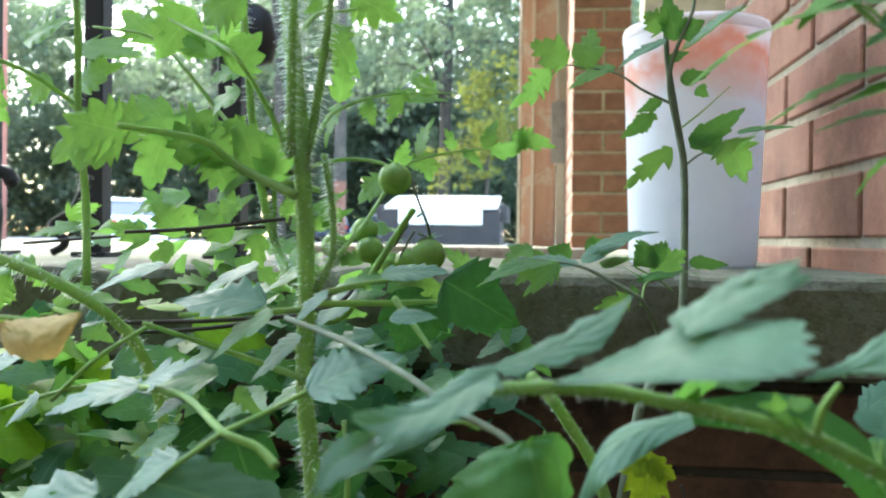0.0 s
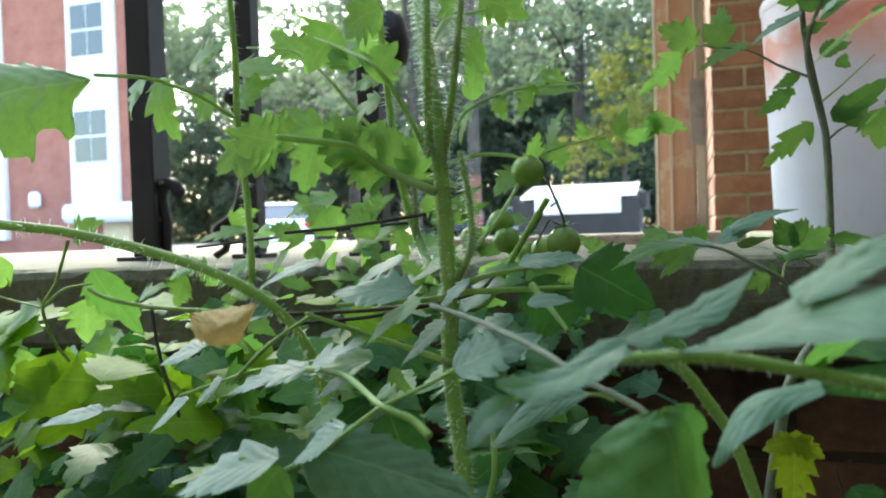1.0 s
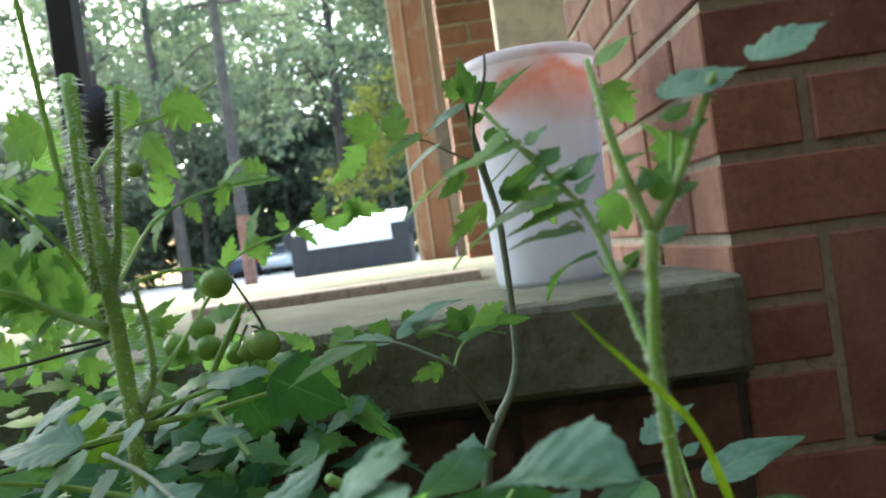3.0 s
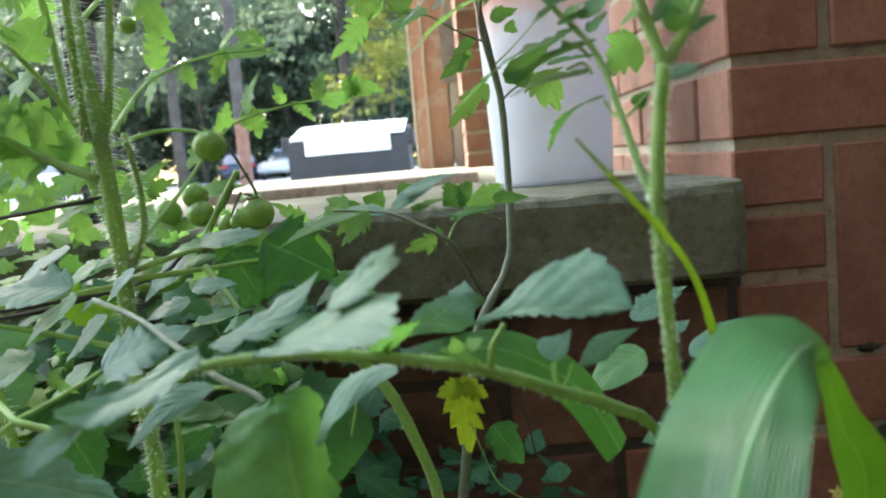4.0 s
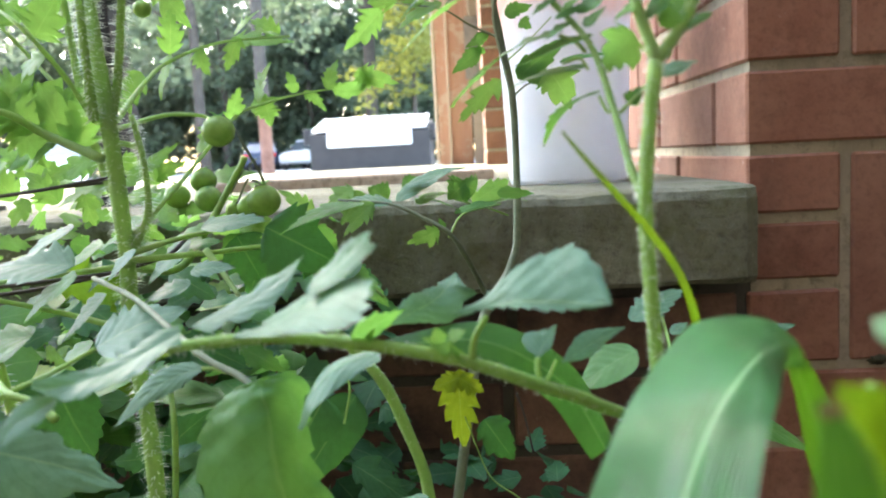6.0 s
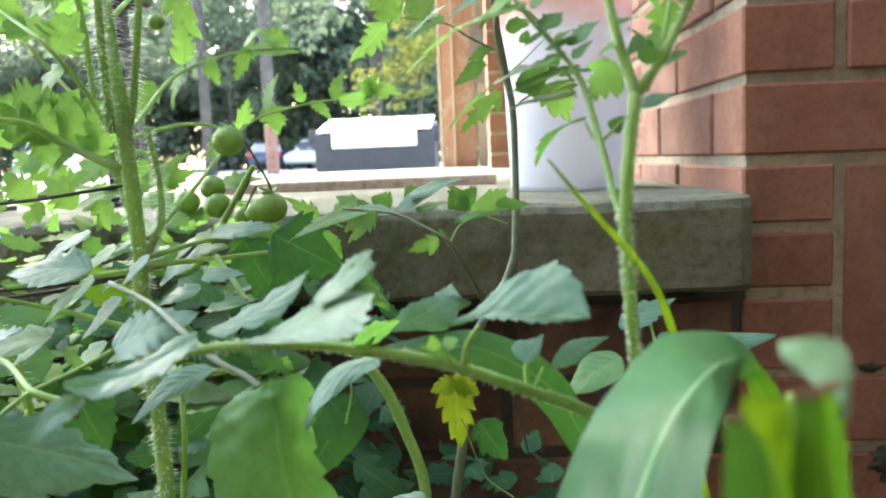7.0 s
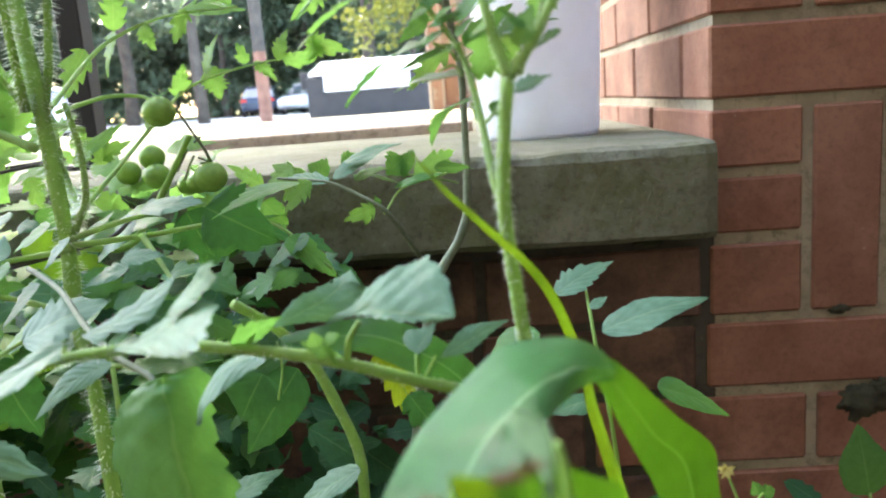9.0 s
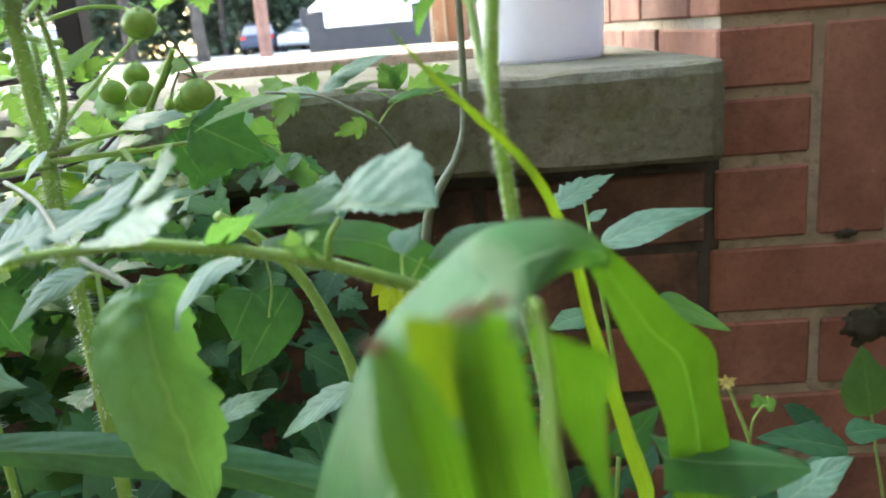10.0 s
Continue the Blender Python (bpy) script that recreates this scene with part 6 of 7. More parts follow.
leaf(sapling, (-0.2210, -0.2000, 1.0122), (-0.2351, -0.2000, 1.0052), 0.0070, (0, -1, 0.2), LEAF)
leaf(sapling, (-0.2260, -0.2000, 1.0032), (-0.2442, -0.2000, 0.9902), 0.0100, (0, -1, 0.2), LEAF)
leaf(sapling, (-0.2290, -0.2000, 1.0042), (-0.2230, -0.2000, 1.0012), 0.0060, (0, -1, 0.2), LEAF)
leaf(sapling, (-0.2150, -0.2000, 0.9850), (-0.2422, -0.2000, 0.9609), 0.0114, (-0.33, -0.70, -0.17), LEAF_BRIGHT, depth=0.42, teeth=4, droop=0.21)
leaf(sapling, (-0.2049, -0.2000, 0.9850), (-0.1737, -0.2000, 1.0081), 0.0130, (0, -1, 0.2), LEAF)
leaf(sapling, (-0.1858, -0.2000, 0.9890), (-0.1717, -0.2000, 0.9658), 0.0211, (-0.37, -0.70, 0.82), LEAF_BRIGHT, depth=0.42, teeth=4, droop=0.3)
leaf(sapling, (-0.1787, -0.2000, 0.9930), (-0.1466, -0.2000, 0.9979), 0.0090, (0, -0.42, 0.9), LEAF)
leaf(sapling, (-0.1989, -0.2000, 0.9830), (-0.1858, -0.2000, 0.9940), 0.0120, (0, -1, 0.2), LEAF)
leaf(sapling, (-0.2059, -0.2000, 0.9901), (-0.1898, -0.2000, 0.9860), 0.0080, (0, -1, 0.2), LEAF)
leaf(sapling, (-0.2199, -0.2000, 1.0534), (-0.2320, -0.2000, 1.0635), 0.0141, (-0.38, -0.70, 0.05), LEAF_BRIGHT, depth=0.42, teeth=4, droop=0.29)
leaf(sapling, (-0.2119, -0.2000, 1.0494), (-0.1978, -0.2000, 1.0583), 0.0140, (0, -1, 0.2), LEAF)
leaf(sapling, (-0.2179, -0.2000, 1.0353), (-0.2058, -0.2000, 1.0403), 0.0060, (0, -1, 0.2), LEAF)
leaf(sapling, (-0.2139, -0.2000, 1.0464), (-0.2199, -0.2000, 1.0755), 0.0140, (0, -1, 0.2), LEAF)
leaf(sapling, (-0.2661, -0.3100, 0.9272), (-0.2378, -0.3100, 0.9362), 0.0090, (0, -0.42, 0.9), LEAF_SILVER)
leaf(sapling, (-0.2935, -0.3010, 0.9272), (-0.3087, -0.3010, 0.9171), 0.0123, (0.17, -0.70, 0.82), LEAF_BRIGHT, depth=0.42, teeth=4, droop=0.15)
leaf(sapling, (-0.2874, -0.3010, 0.9241), (-0.3016, -0.3010, 0.9100), 0.0114, (-0.44, -0.70, 0.07), LEAF_BRIGHT, depth=0.42, teeth=4, droop=0.29)
leaf(sapling, (-0.2763, -0.3010, 0.9211), (-0.2864, -0.3010, 0.9272), 0.0120, (0, -1, 0.2), LEAF)
leaf(sapling, (-0.2380, -0.3010, 0.9271), (-0.2471, -0.3010, 0.9191), 0.0140, (0, -1, 0.2), LEAF)
leaf(sapling, (-0.2329, -0.3010, 0.9231), (-0.2420, -0.3010, 0.9271), 0.0120, (0, -1, 0.2), LEAF)
leaf(sapling, (-0.2229, -0.3010, 0.9211), (-0.2048, -0.3010, 0.9201), 0.0060, (0, -1, 0.2), LEAF)
leaf(sapling, (-0.2692, -0.3010, 0.9251), (-0.2571, -0.3010, 0.9302), 0.0100, (0, -1, 0.2), LEAF)
leftvine = thing("tomato_plant", "sprawling tomato plant with yellow-green leaves", "tomato plant")
pts, _ = stem(leftvine, [(-0.6546, -0.3990, 0.9492), (-0.6143, -0.3990, 0.9420), (-0.5543, -0.3940, 0.9351), (-0.4982, -0.3890, 0.9208), (-0.4698, -0.3810, 0.9073), (-0.4533, -0.3690, 0.8883), (-0.4455, -0.3600, 0.8608), (-0.4462, -0.3500, 0.8183), (-0.4488, -0.3410, 0.7609), (-0.4600, -0.3000, 0.0200)], 0.0023, 0.0022)
hairs(leftvine, pts, 0.0022, 500, 0.0042)
edge_leaf(leftvine, [(-0.4426, -0.4630, 0.9046), (-0.4379, -0.4670, 0.8983), (-0.4297, -0.4690, 0.8956), (-0.4224, -0.4670, 0.8965), (-0.4175, -0.4630, 0.9077)], [(-0.4424, -0.4630, 0.9047), (-0.4308, -0.4670, 0.9021), (-0.4228, -0.4660, 0.9029), (-0.4175, -0.4630, 0.9078)], [(-0.4422, -0.4630, 0.9051), (-0.4379, -0.4590, 0.9055), (-0.4289, -0.4590, 0.9065), (-0.4175, -0.4630, 0.9082)], LEAF_DEAD, teeth=5, quilt=0.08)
stem(leftvine, [(-0.4817, -0.4640, 0.9136), (-0.4743, -0.4640, 0.9105), (-0.4609, -0.4610, 0.9073), (-0.4358, -0.4590, 0.9053)], 0.0007, 0.0008, STEM_PALE, name="leaf_stalk")
stem(leftvine, [(-0.5531, -0.3940, 0.9308), (-0.5703, -0.3840, 0.9112), (-0.5833, -0.3790, 0.8991), (-0.5957, -0.3600, 0.8806), (-0.6038, -0.3410, 0.8666)], 0.0008, 0.0008, STEM_PALE, name="leaf_stalk")
stem(leftvine, [(-0.5833, -0.3790, 0.8991), (-0.5701, -0.3790, 0.9079), (-0.5536, -0.3790, 0.9103)], 0.0006, 0.0005, STEM_PALE, name="leaf_stalk")
stem(leftvine, [(-0.5833, -0.3790, 0.8991), (-0.6160, -0.3690, 0.9029), (-0.6449, -0.3690, 0.9101)], 0.0006, 0.0005, STEM_PALE, name="leaf_stalk")
leaf(leftvine, (-0.5622, -0.3690, 0.9166), (-0.5494, -0.3500, 0.8814), 0.0220, (0, -1, 0.2), LEAF)
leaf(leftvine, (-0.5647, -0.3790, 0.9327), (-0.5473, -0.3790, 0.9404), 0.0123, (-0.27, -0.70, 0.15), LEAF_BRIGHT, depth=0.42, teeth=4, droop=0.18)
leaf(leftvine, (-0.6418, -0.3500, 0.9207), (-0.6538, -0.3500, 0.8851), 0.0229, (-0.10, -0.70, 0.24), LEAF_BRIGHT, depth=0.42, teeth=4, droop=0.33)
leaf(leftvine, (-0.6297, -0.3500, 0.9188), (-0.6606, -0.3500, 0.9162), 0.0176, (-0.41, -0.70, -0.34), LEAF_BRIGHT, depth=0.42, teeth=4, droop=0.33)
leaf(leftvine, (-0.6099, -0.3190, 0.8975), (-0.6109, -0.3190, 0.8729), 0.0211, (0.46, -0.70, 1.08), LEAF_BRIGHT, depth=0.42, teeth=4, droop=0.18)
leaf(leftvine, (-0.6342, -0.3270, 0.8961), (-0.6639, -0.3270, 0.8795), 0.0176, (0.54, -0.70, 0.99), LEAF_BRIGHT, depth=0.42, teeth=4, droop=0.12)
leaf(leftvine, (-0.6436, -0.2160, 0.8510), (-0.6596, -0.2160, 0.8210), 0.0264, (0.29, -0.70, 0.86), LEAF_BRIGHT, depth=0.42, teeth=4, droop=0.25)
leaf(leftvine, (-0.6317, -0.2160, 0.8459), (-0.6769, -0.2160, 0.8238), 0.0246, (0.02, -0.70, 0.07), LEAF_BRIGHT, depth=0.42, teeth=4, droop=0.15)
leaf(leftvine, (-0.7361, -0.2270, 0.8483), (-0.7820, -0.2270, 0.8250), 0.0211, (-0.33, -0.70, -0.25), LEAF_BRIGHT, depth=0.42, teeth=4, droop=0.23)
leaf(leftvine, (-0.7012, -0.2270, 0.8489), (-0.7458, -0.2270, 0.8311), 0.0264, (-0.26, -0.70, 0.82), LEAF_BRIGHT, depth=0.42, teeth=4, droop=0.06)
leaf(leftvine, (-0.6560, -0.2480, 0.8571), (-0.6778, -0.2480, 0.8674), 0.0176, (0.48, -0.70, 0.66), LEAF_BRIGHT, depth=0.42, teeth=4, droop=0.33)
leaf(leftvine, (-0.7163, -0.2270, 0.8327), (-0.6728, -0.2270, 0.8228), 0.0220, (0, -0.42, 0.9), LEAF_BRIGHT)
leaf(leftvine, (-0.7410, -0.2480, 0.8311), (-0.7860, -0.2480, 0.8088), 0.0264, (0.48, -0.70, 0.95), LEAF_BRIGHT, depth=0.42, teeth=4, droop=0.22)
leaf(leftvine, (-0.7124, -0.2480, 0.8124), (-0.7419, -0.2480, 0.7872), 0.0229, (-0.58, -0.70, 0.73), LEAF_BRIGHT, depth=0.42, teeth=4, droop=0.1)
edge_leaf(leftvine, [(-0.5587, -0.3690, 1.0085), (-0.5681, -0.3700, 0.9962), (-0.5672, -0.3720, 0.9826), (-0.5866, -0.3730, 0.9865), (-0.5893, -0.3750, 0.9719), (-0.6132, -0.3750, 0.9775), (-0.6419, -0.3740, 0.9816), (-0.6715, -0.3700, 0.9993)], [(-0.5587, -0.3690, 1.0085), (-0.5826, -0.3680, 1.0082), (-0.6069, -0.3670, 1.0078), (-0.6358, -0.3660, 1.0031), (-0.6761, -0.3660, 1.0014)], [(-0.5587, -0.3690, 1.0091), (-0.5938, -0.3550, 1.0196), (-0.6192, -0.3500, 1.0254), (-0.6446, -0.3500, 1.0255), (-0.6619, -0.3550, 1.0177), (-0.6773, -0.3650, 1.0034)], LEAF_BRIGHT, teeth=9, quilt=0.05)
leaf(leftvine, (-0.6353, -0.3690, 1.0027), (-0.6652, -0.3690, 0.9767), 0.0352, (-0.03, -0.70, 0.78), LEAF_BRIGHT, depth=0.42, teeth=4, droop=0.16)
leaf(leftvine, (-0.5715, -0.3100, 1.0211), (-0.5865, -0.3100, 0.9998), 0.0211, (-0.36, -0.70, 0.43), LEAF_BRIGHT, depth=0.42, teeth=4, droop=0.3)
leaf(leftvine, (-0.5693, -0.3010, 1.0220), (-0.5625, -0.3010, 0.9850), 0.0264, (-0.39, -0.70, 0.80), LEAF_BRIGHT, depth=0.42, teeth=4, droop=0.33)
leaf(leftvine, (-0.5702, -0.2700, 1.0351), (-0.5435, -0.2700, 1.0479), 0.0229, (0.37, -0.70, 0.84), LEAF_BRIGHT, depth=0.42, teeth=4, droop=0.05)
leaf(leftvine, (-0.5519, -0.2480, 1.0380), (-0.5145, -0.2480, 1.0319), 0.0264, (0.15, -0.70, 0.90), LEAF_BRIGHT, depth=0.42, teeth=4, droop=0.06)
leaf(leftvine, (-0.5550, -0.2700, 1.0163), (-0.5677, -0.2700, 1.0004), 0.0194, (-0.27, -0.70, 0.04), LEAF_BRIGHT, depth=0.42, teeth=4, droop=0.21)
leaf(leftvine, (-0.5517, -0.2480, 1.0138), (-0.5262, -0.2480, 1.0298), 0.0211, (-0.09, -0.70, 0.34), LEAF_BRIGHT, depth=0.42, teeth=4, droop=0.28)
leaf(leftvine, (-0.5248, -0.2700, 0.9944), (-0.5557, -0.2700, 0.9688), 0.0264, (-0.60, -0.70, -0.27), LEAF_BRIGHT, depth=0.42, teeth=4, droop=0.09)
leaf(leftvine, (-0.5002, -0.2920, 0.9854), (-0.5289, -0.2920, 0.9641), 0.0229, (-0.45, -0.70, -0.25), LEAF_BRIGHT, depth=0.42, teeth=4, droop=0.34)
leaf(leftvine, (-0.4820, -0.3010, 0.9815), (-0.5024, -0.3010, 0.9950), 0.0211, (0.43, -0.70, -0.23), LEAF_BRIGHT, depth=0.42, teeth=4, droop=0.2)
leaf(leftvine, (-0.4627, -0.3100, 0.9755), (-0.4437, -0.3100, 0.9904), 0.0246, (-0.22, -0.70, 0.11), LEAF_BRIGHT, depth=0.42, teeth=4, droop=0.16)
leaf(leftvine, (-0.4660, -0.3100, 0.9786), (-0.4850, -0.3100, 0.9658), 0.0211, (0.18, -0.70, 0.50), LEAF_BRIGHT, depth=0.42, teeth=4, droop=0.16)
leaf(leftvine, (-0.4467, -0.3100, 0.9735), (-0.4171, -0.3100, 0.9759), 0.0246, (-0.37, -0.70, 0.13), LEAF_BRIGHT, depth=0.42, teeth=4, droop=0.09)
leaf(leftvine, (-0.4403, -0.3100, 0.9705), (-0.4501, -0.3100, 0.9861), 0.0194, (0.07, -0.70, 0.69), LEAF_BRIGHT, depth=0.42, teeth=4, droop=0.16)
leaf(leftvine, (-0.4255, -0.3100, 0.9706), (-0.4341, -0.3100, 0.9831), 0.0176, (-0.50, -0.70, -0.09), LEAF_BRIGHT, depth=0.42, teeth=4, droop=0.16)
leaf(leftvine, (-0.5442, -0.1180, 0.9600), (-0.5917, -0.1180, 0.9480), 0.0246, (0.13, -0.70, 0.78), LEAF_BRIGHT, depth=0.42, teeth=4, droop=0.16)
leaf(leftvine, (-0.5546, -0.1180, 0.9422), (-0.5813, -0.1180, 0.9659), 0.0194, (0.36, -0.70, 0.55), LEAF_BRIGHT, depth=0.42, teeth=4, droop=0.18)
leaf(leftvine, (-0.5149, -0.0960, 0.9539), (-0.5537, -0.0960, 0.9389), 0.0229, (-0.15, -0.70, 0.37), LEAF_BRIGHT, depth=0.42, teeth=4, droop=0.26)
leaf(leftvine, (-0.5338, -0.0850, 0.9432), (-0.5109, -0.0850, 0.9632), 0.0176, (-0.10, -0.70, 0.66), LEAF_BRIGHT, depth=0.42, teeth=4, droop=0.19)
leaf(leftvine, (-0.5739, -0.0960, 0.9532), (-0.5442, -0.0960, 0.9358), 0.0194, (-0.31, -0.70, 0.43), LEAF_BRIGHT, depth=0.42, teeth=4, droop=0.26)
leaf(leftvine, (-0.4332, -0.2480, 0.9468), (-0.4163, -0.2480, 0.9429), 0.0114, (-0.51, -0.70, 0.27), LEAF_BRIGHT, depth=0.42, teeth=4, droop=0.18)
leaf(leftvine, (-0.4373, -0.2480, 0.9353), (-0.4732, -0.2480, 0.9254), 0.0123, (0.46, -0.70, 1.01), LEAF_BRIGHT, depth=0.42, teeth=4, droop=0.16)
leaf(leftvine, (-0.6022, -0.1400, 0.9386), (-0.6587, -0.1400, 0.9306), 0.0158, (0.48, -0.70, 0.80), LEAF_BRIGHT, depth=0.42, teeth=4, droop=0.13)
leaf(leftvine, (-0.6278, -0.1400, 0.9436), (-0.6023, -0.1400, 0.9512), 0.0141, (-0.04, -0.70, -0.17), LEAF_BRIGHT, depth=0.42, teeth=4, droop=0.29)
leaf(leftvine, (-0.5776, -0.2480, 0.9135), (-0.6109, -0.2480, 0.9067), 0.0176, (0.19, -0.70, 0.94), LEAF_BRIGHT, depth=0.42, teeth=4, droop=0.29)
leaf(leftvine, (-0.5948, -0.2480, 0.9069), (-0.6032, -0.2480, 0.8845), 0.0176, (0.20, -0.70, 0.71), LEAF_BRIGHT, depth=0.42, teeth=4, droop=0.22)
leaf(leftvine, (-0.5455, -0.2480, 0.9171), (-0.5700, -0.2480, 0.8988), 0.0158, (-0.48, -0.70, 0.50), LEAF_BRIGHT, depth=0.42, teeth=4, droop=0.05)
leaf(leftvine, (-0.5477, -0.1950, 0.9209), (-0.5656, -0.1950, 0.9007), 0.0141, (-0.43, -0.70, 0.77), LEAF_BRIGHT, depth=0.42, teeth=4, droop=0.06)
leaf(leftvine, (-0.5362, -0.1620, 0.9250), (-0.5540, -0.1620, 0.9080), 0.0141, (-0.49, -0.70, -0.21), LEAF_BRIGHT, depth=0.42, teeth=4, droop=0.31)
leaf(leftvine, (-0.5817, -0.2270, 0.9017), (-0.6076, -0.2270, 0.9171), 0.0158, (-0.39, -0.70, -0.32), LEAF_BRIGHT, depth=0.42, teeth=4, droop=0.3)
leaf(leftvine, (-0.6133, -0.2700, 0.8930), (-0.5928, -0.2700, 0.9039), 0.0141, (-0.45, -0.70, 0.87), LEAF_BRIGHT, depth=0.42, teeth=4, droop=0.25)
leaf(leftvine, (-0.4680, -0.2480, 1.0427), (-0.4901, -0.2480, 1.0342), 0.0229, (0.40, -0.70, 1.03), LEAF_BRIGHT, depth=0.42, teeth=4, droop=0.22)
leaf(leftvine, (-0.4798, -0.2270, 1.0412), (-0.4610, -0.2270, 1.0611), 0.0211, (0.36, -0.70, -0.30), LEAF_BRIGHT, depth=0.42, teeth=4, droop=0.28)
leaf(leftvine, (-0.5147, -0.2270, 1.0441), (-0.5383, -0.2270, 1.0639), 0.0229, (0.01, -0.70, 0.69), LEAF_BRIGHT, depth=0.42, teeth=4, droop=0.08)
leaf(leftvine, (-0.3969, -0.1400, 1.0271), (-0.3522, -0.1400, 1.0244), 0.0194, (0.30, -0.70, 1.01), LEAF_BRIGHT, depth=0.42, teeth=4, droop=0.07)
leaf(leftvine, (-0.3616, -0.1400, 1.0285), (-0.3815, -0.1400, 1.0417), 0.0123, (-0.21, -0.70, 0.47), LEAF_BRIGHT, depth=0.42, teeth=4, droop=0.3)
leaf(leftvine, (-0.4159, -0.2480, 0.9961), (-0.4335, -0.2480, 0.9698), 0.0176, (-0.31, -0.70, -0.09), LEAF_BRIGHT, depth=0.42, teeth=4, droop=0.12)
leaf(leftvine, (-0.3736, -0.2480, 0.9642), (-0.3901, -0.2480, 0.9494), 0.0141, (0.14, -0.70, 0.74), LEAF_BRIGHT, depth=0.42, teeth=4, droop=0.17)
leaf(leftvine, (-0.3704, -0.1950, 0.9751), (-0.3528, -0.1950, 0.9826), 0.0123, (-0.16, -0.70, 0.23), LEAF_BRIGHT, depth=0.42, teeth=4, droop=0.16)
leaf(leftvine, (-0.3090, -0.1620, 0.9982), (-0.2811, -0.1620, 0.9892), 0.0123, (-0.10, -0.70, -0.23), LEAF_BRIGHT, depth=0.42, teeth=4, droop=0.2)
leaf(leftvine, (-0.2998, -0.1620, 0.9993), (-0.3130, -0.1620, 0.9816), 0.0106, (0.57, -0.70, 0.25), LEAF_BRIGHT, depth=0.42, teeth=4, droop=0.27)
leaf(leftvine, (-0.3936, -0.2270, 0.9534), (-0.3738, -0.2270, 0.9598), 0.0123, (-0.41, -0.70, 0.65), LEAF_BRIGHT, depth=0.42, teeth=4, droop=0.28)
stem(leftvine, [(-0.4820, -0.3100, 0.9785), (-0.4456, -0.3150, 0.9673), (-0.4147, -0.3150, 0.9582), (-0.3925, -0.3100, 0.9521)], 0.0009, 0.0015, name="leaf_stalk")
stem(leftvine, [(-0.5562, -0.3690, 1.0107), (-0.5566, -0.3270, 1.0162), (-0.5444, -0.3010, 1.0105), (-0.5345, -0.2810, 0.9997)], 0.0009, 0.0013, name="leaf_stalk")
stem(leftvine, [(-0.5434, -0.2480, 1.0485), (-0.5039, -0.2590, 1.0395), (-0.4782, -0.2700, 1.0189), (-0.4610, -0.2700, 0.9981), (-0.4245, -0.2920, 0.9652)], 0.0006, 0.0013, name="leaf_stalk")
pts, _ = stem(leftvine, [(-0.5539, -0.2700, 1.1455), (-0.5439, -0.2700, 1.0941), (-0.5391, -0.2700, 1.0427), (-0.5387, -0.2700, 0.9953), (-0.5341, -0.2700, 0.9511), (-0.5262, -0.2810, 0.9038)], 0.0018, 0.0022, name="side_stem")
hairs(leftvine, pts, 0.0020, 400, 0.0042)
pts, _ = stem(leftvine, [(-0.4551, -0.2700, 1.1380), (-0.4504, -0.2700, 1.0932), (-0.4468, -0.2700, 1.0546), (-0.4432, -0.2700, 1.0160), (-0.4409, -0.2700, 0.9909), (-0.4363, -0.2700, 0.9585), (-0.4275, -0.2700, 0.9262), (-0.4112, -0.2920, 0.9077)], 0.0016, 0.0026, name="side_stem")
hairs(leftvine, pts, 0.0021, 500, 0.0042)
pts, _ = stem(leftvine, [(-0.4375, -0.2700, 0.9732), (-0.4289, -0.2700, 0.9586), (-0.4285, -0.2700, 0.9261)], 0.0010, 0.0014, name="side_stem")
hairs(leftvine, pts, 0.0012, 200, 0.0042)
stem(leftvine, [(-0.5852, -0.2480, 0.9250), (-0.5061, -0.2480, 0.9313), (-0.4373, -0.2480, 0.9363)], 0.0009, 0.0009, TWIG, name="twig")
stem(leftvine, [(-0.4642, -0.3690, 0.8945), (-0.4298, -0.3600, 0.8951), (-0.3884, -0.3410, 0.8967)], 0.0009, 0.0009, TWIG, name="twig")
stem(leftvine, [(-0.5505, -0.3410, 0.8974), (-0.5459, -0.3410, 0.8686), (-0.5359, -0.3410, 0.8389)], 0.0009, 0.0009, TWIG, name="twig")
stem(leftvine, [(-0.4936, -0.3990, 0.8630), (-0.4610, -0.3990, 0.8733), (-0.4275, -0.3990, 0.8792)], 0.0007, 0.0009, STEM_PALE, name="leaf_stalk")
stem(leftvine, [(-0.4685, -0.3990, 0.8688), (-0.4502, -0.3990, 0.8852), (-0.4341, -0.3890, 0.8972)], 0.0009, 0.0009, STEM_PALE, name="leaf_stalk")
leaf(leftvine, (-0.5828, -0.3410, 0.8401), (-0.6300, -0.3410, 0.8306), 0.0140, (0, -0.42, 0.9), LEAF_SILVER)
filler(leftvine, (-0.64, -0.2, 0.84), (0.14, 0.06, 0.05), 55, 0.048, LEAF_LIME, 31)
filler(leftvine, (-0.60, -0.2, 0.76), (0.22, 0.1, 0.05), 80, 0.05, LEAF, 32)
# inner leaves in the darker copy, shade painted in
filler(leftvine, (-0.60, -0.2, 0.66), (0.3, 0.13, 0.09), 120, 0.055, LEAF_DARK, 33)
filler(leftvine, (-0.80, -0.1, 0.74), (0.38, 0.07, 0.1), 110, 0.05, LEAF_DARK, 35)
filler(leftvine, (-0.72, -0.13, 0.80), (0.3, 0.06, 0.05), 60, 0.046, LEAF, 36)
filler(leftvine, (-0.75, -0.28, 0.80), (0.16, 0.1, 0.09), 65, 0.048, LEAF_LIME, 34)
corn = thing("corn_plant", "young corn plant with broad arching ribbed leaves", "corn plant")
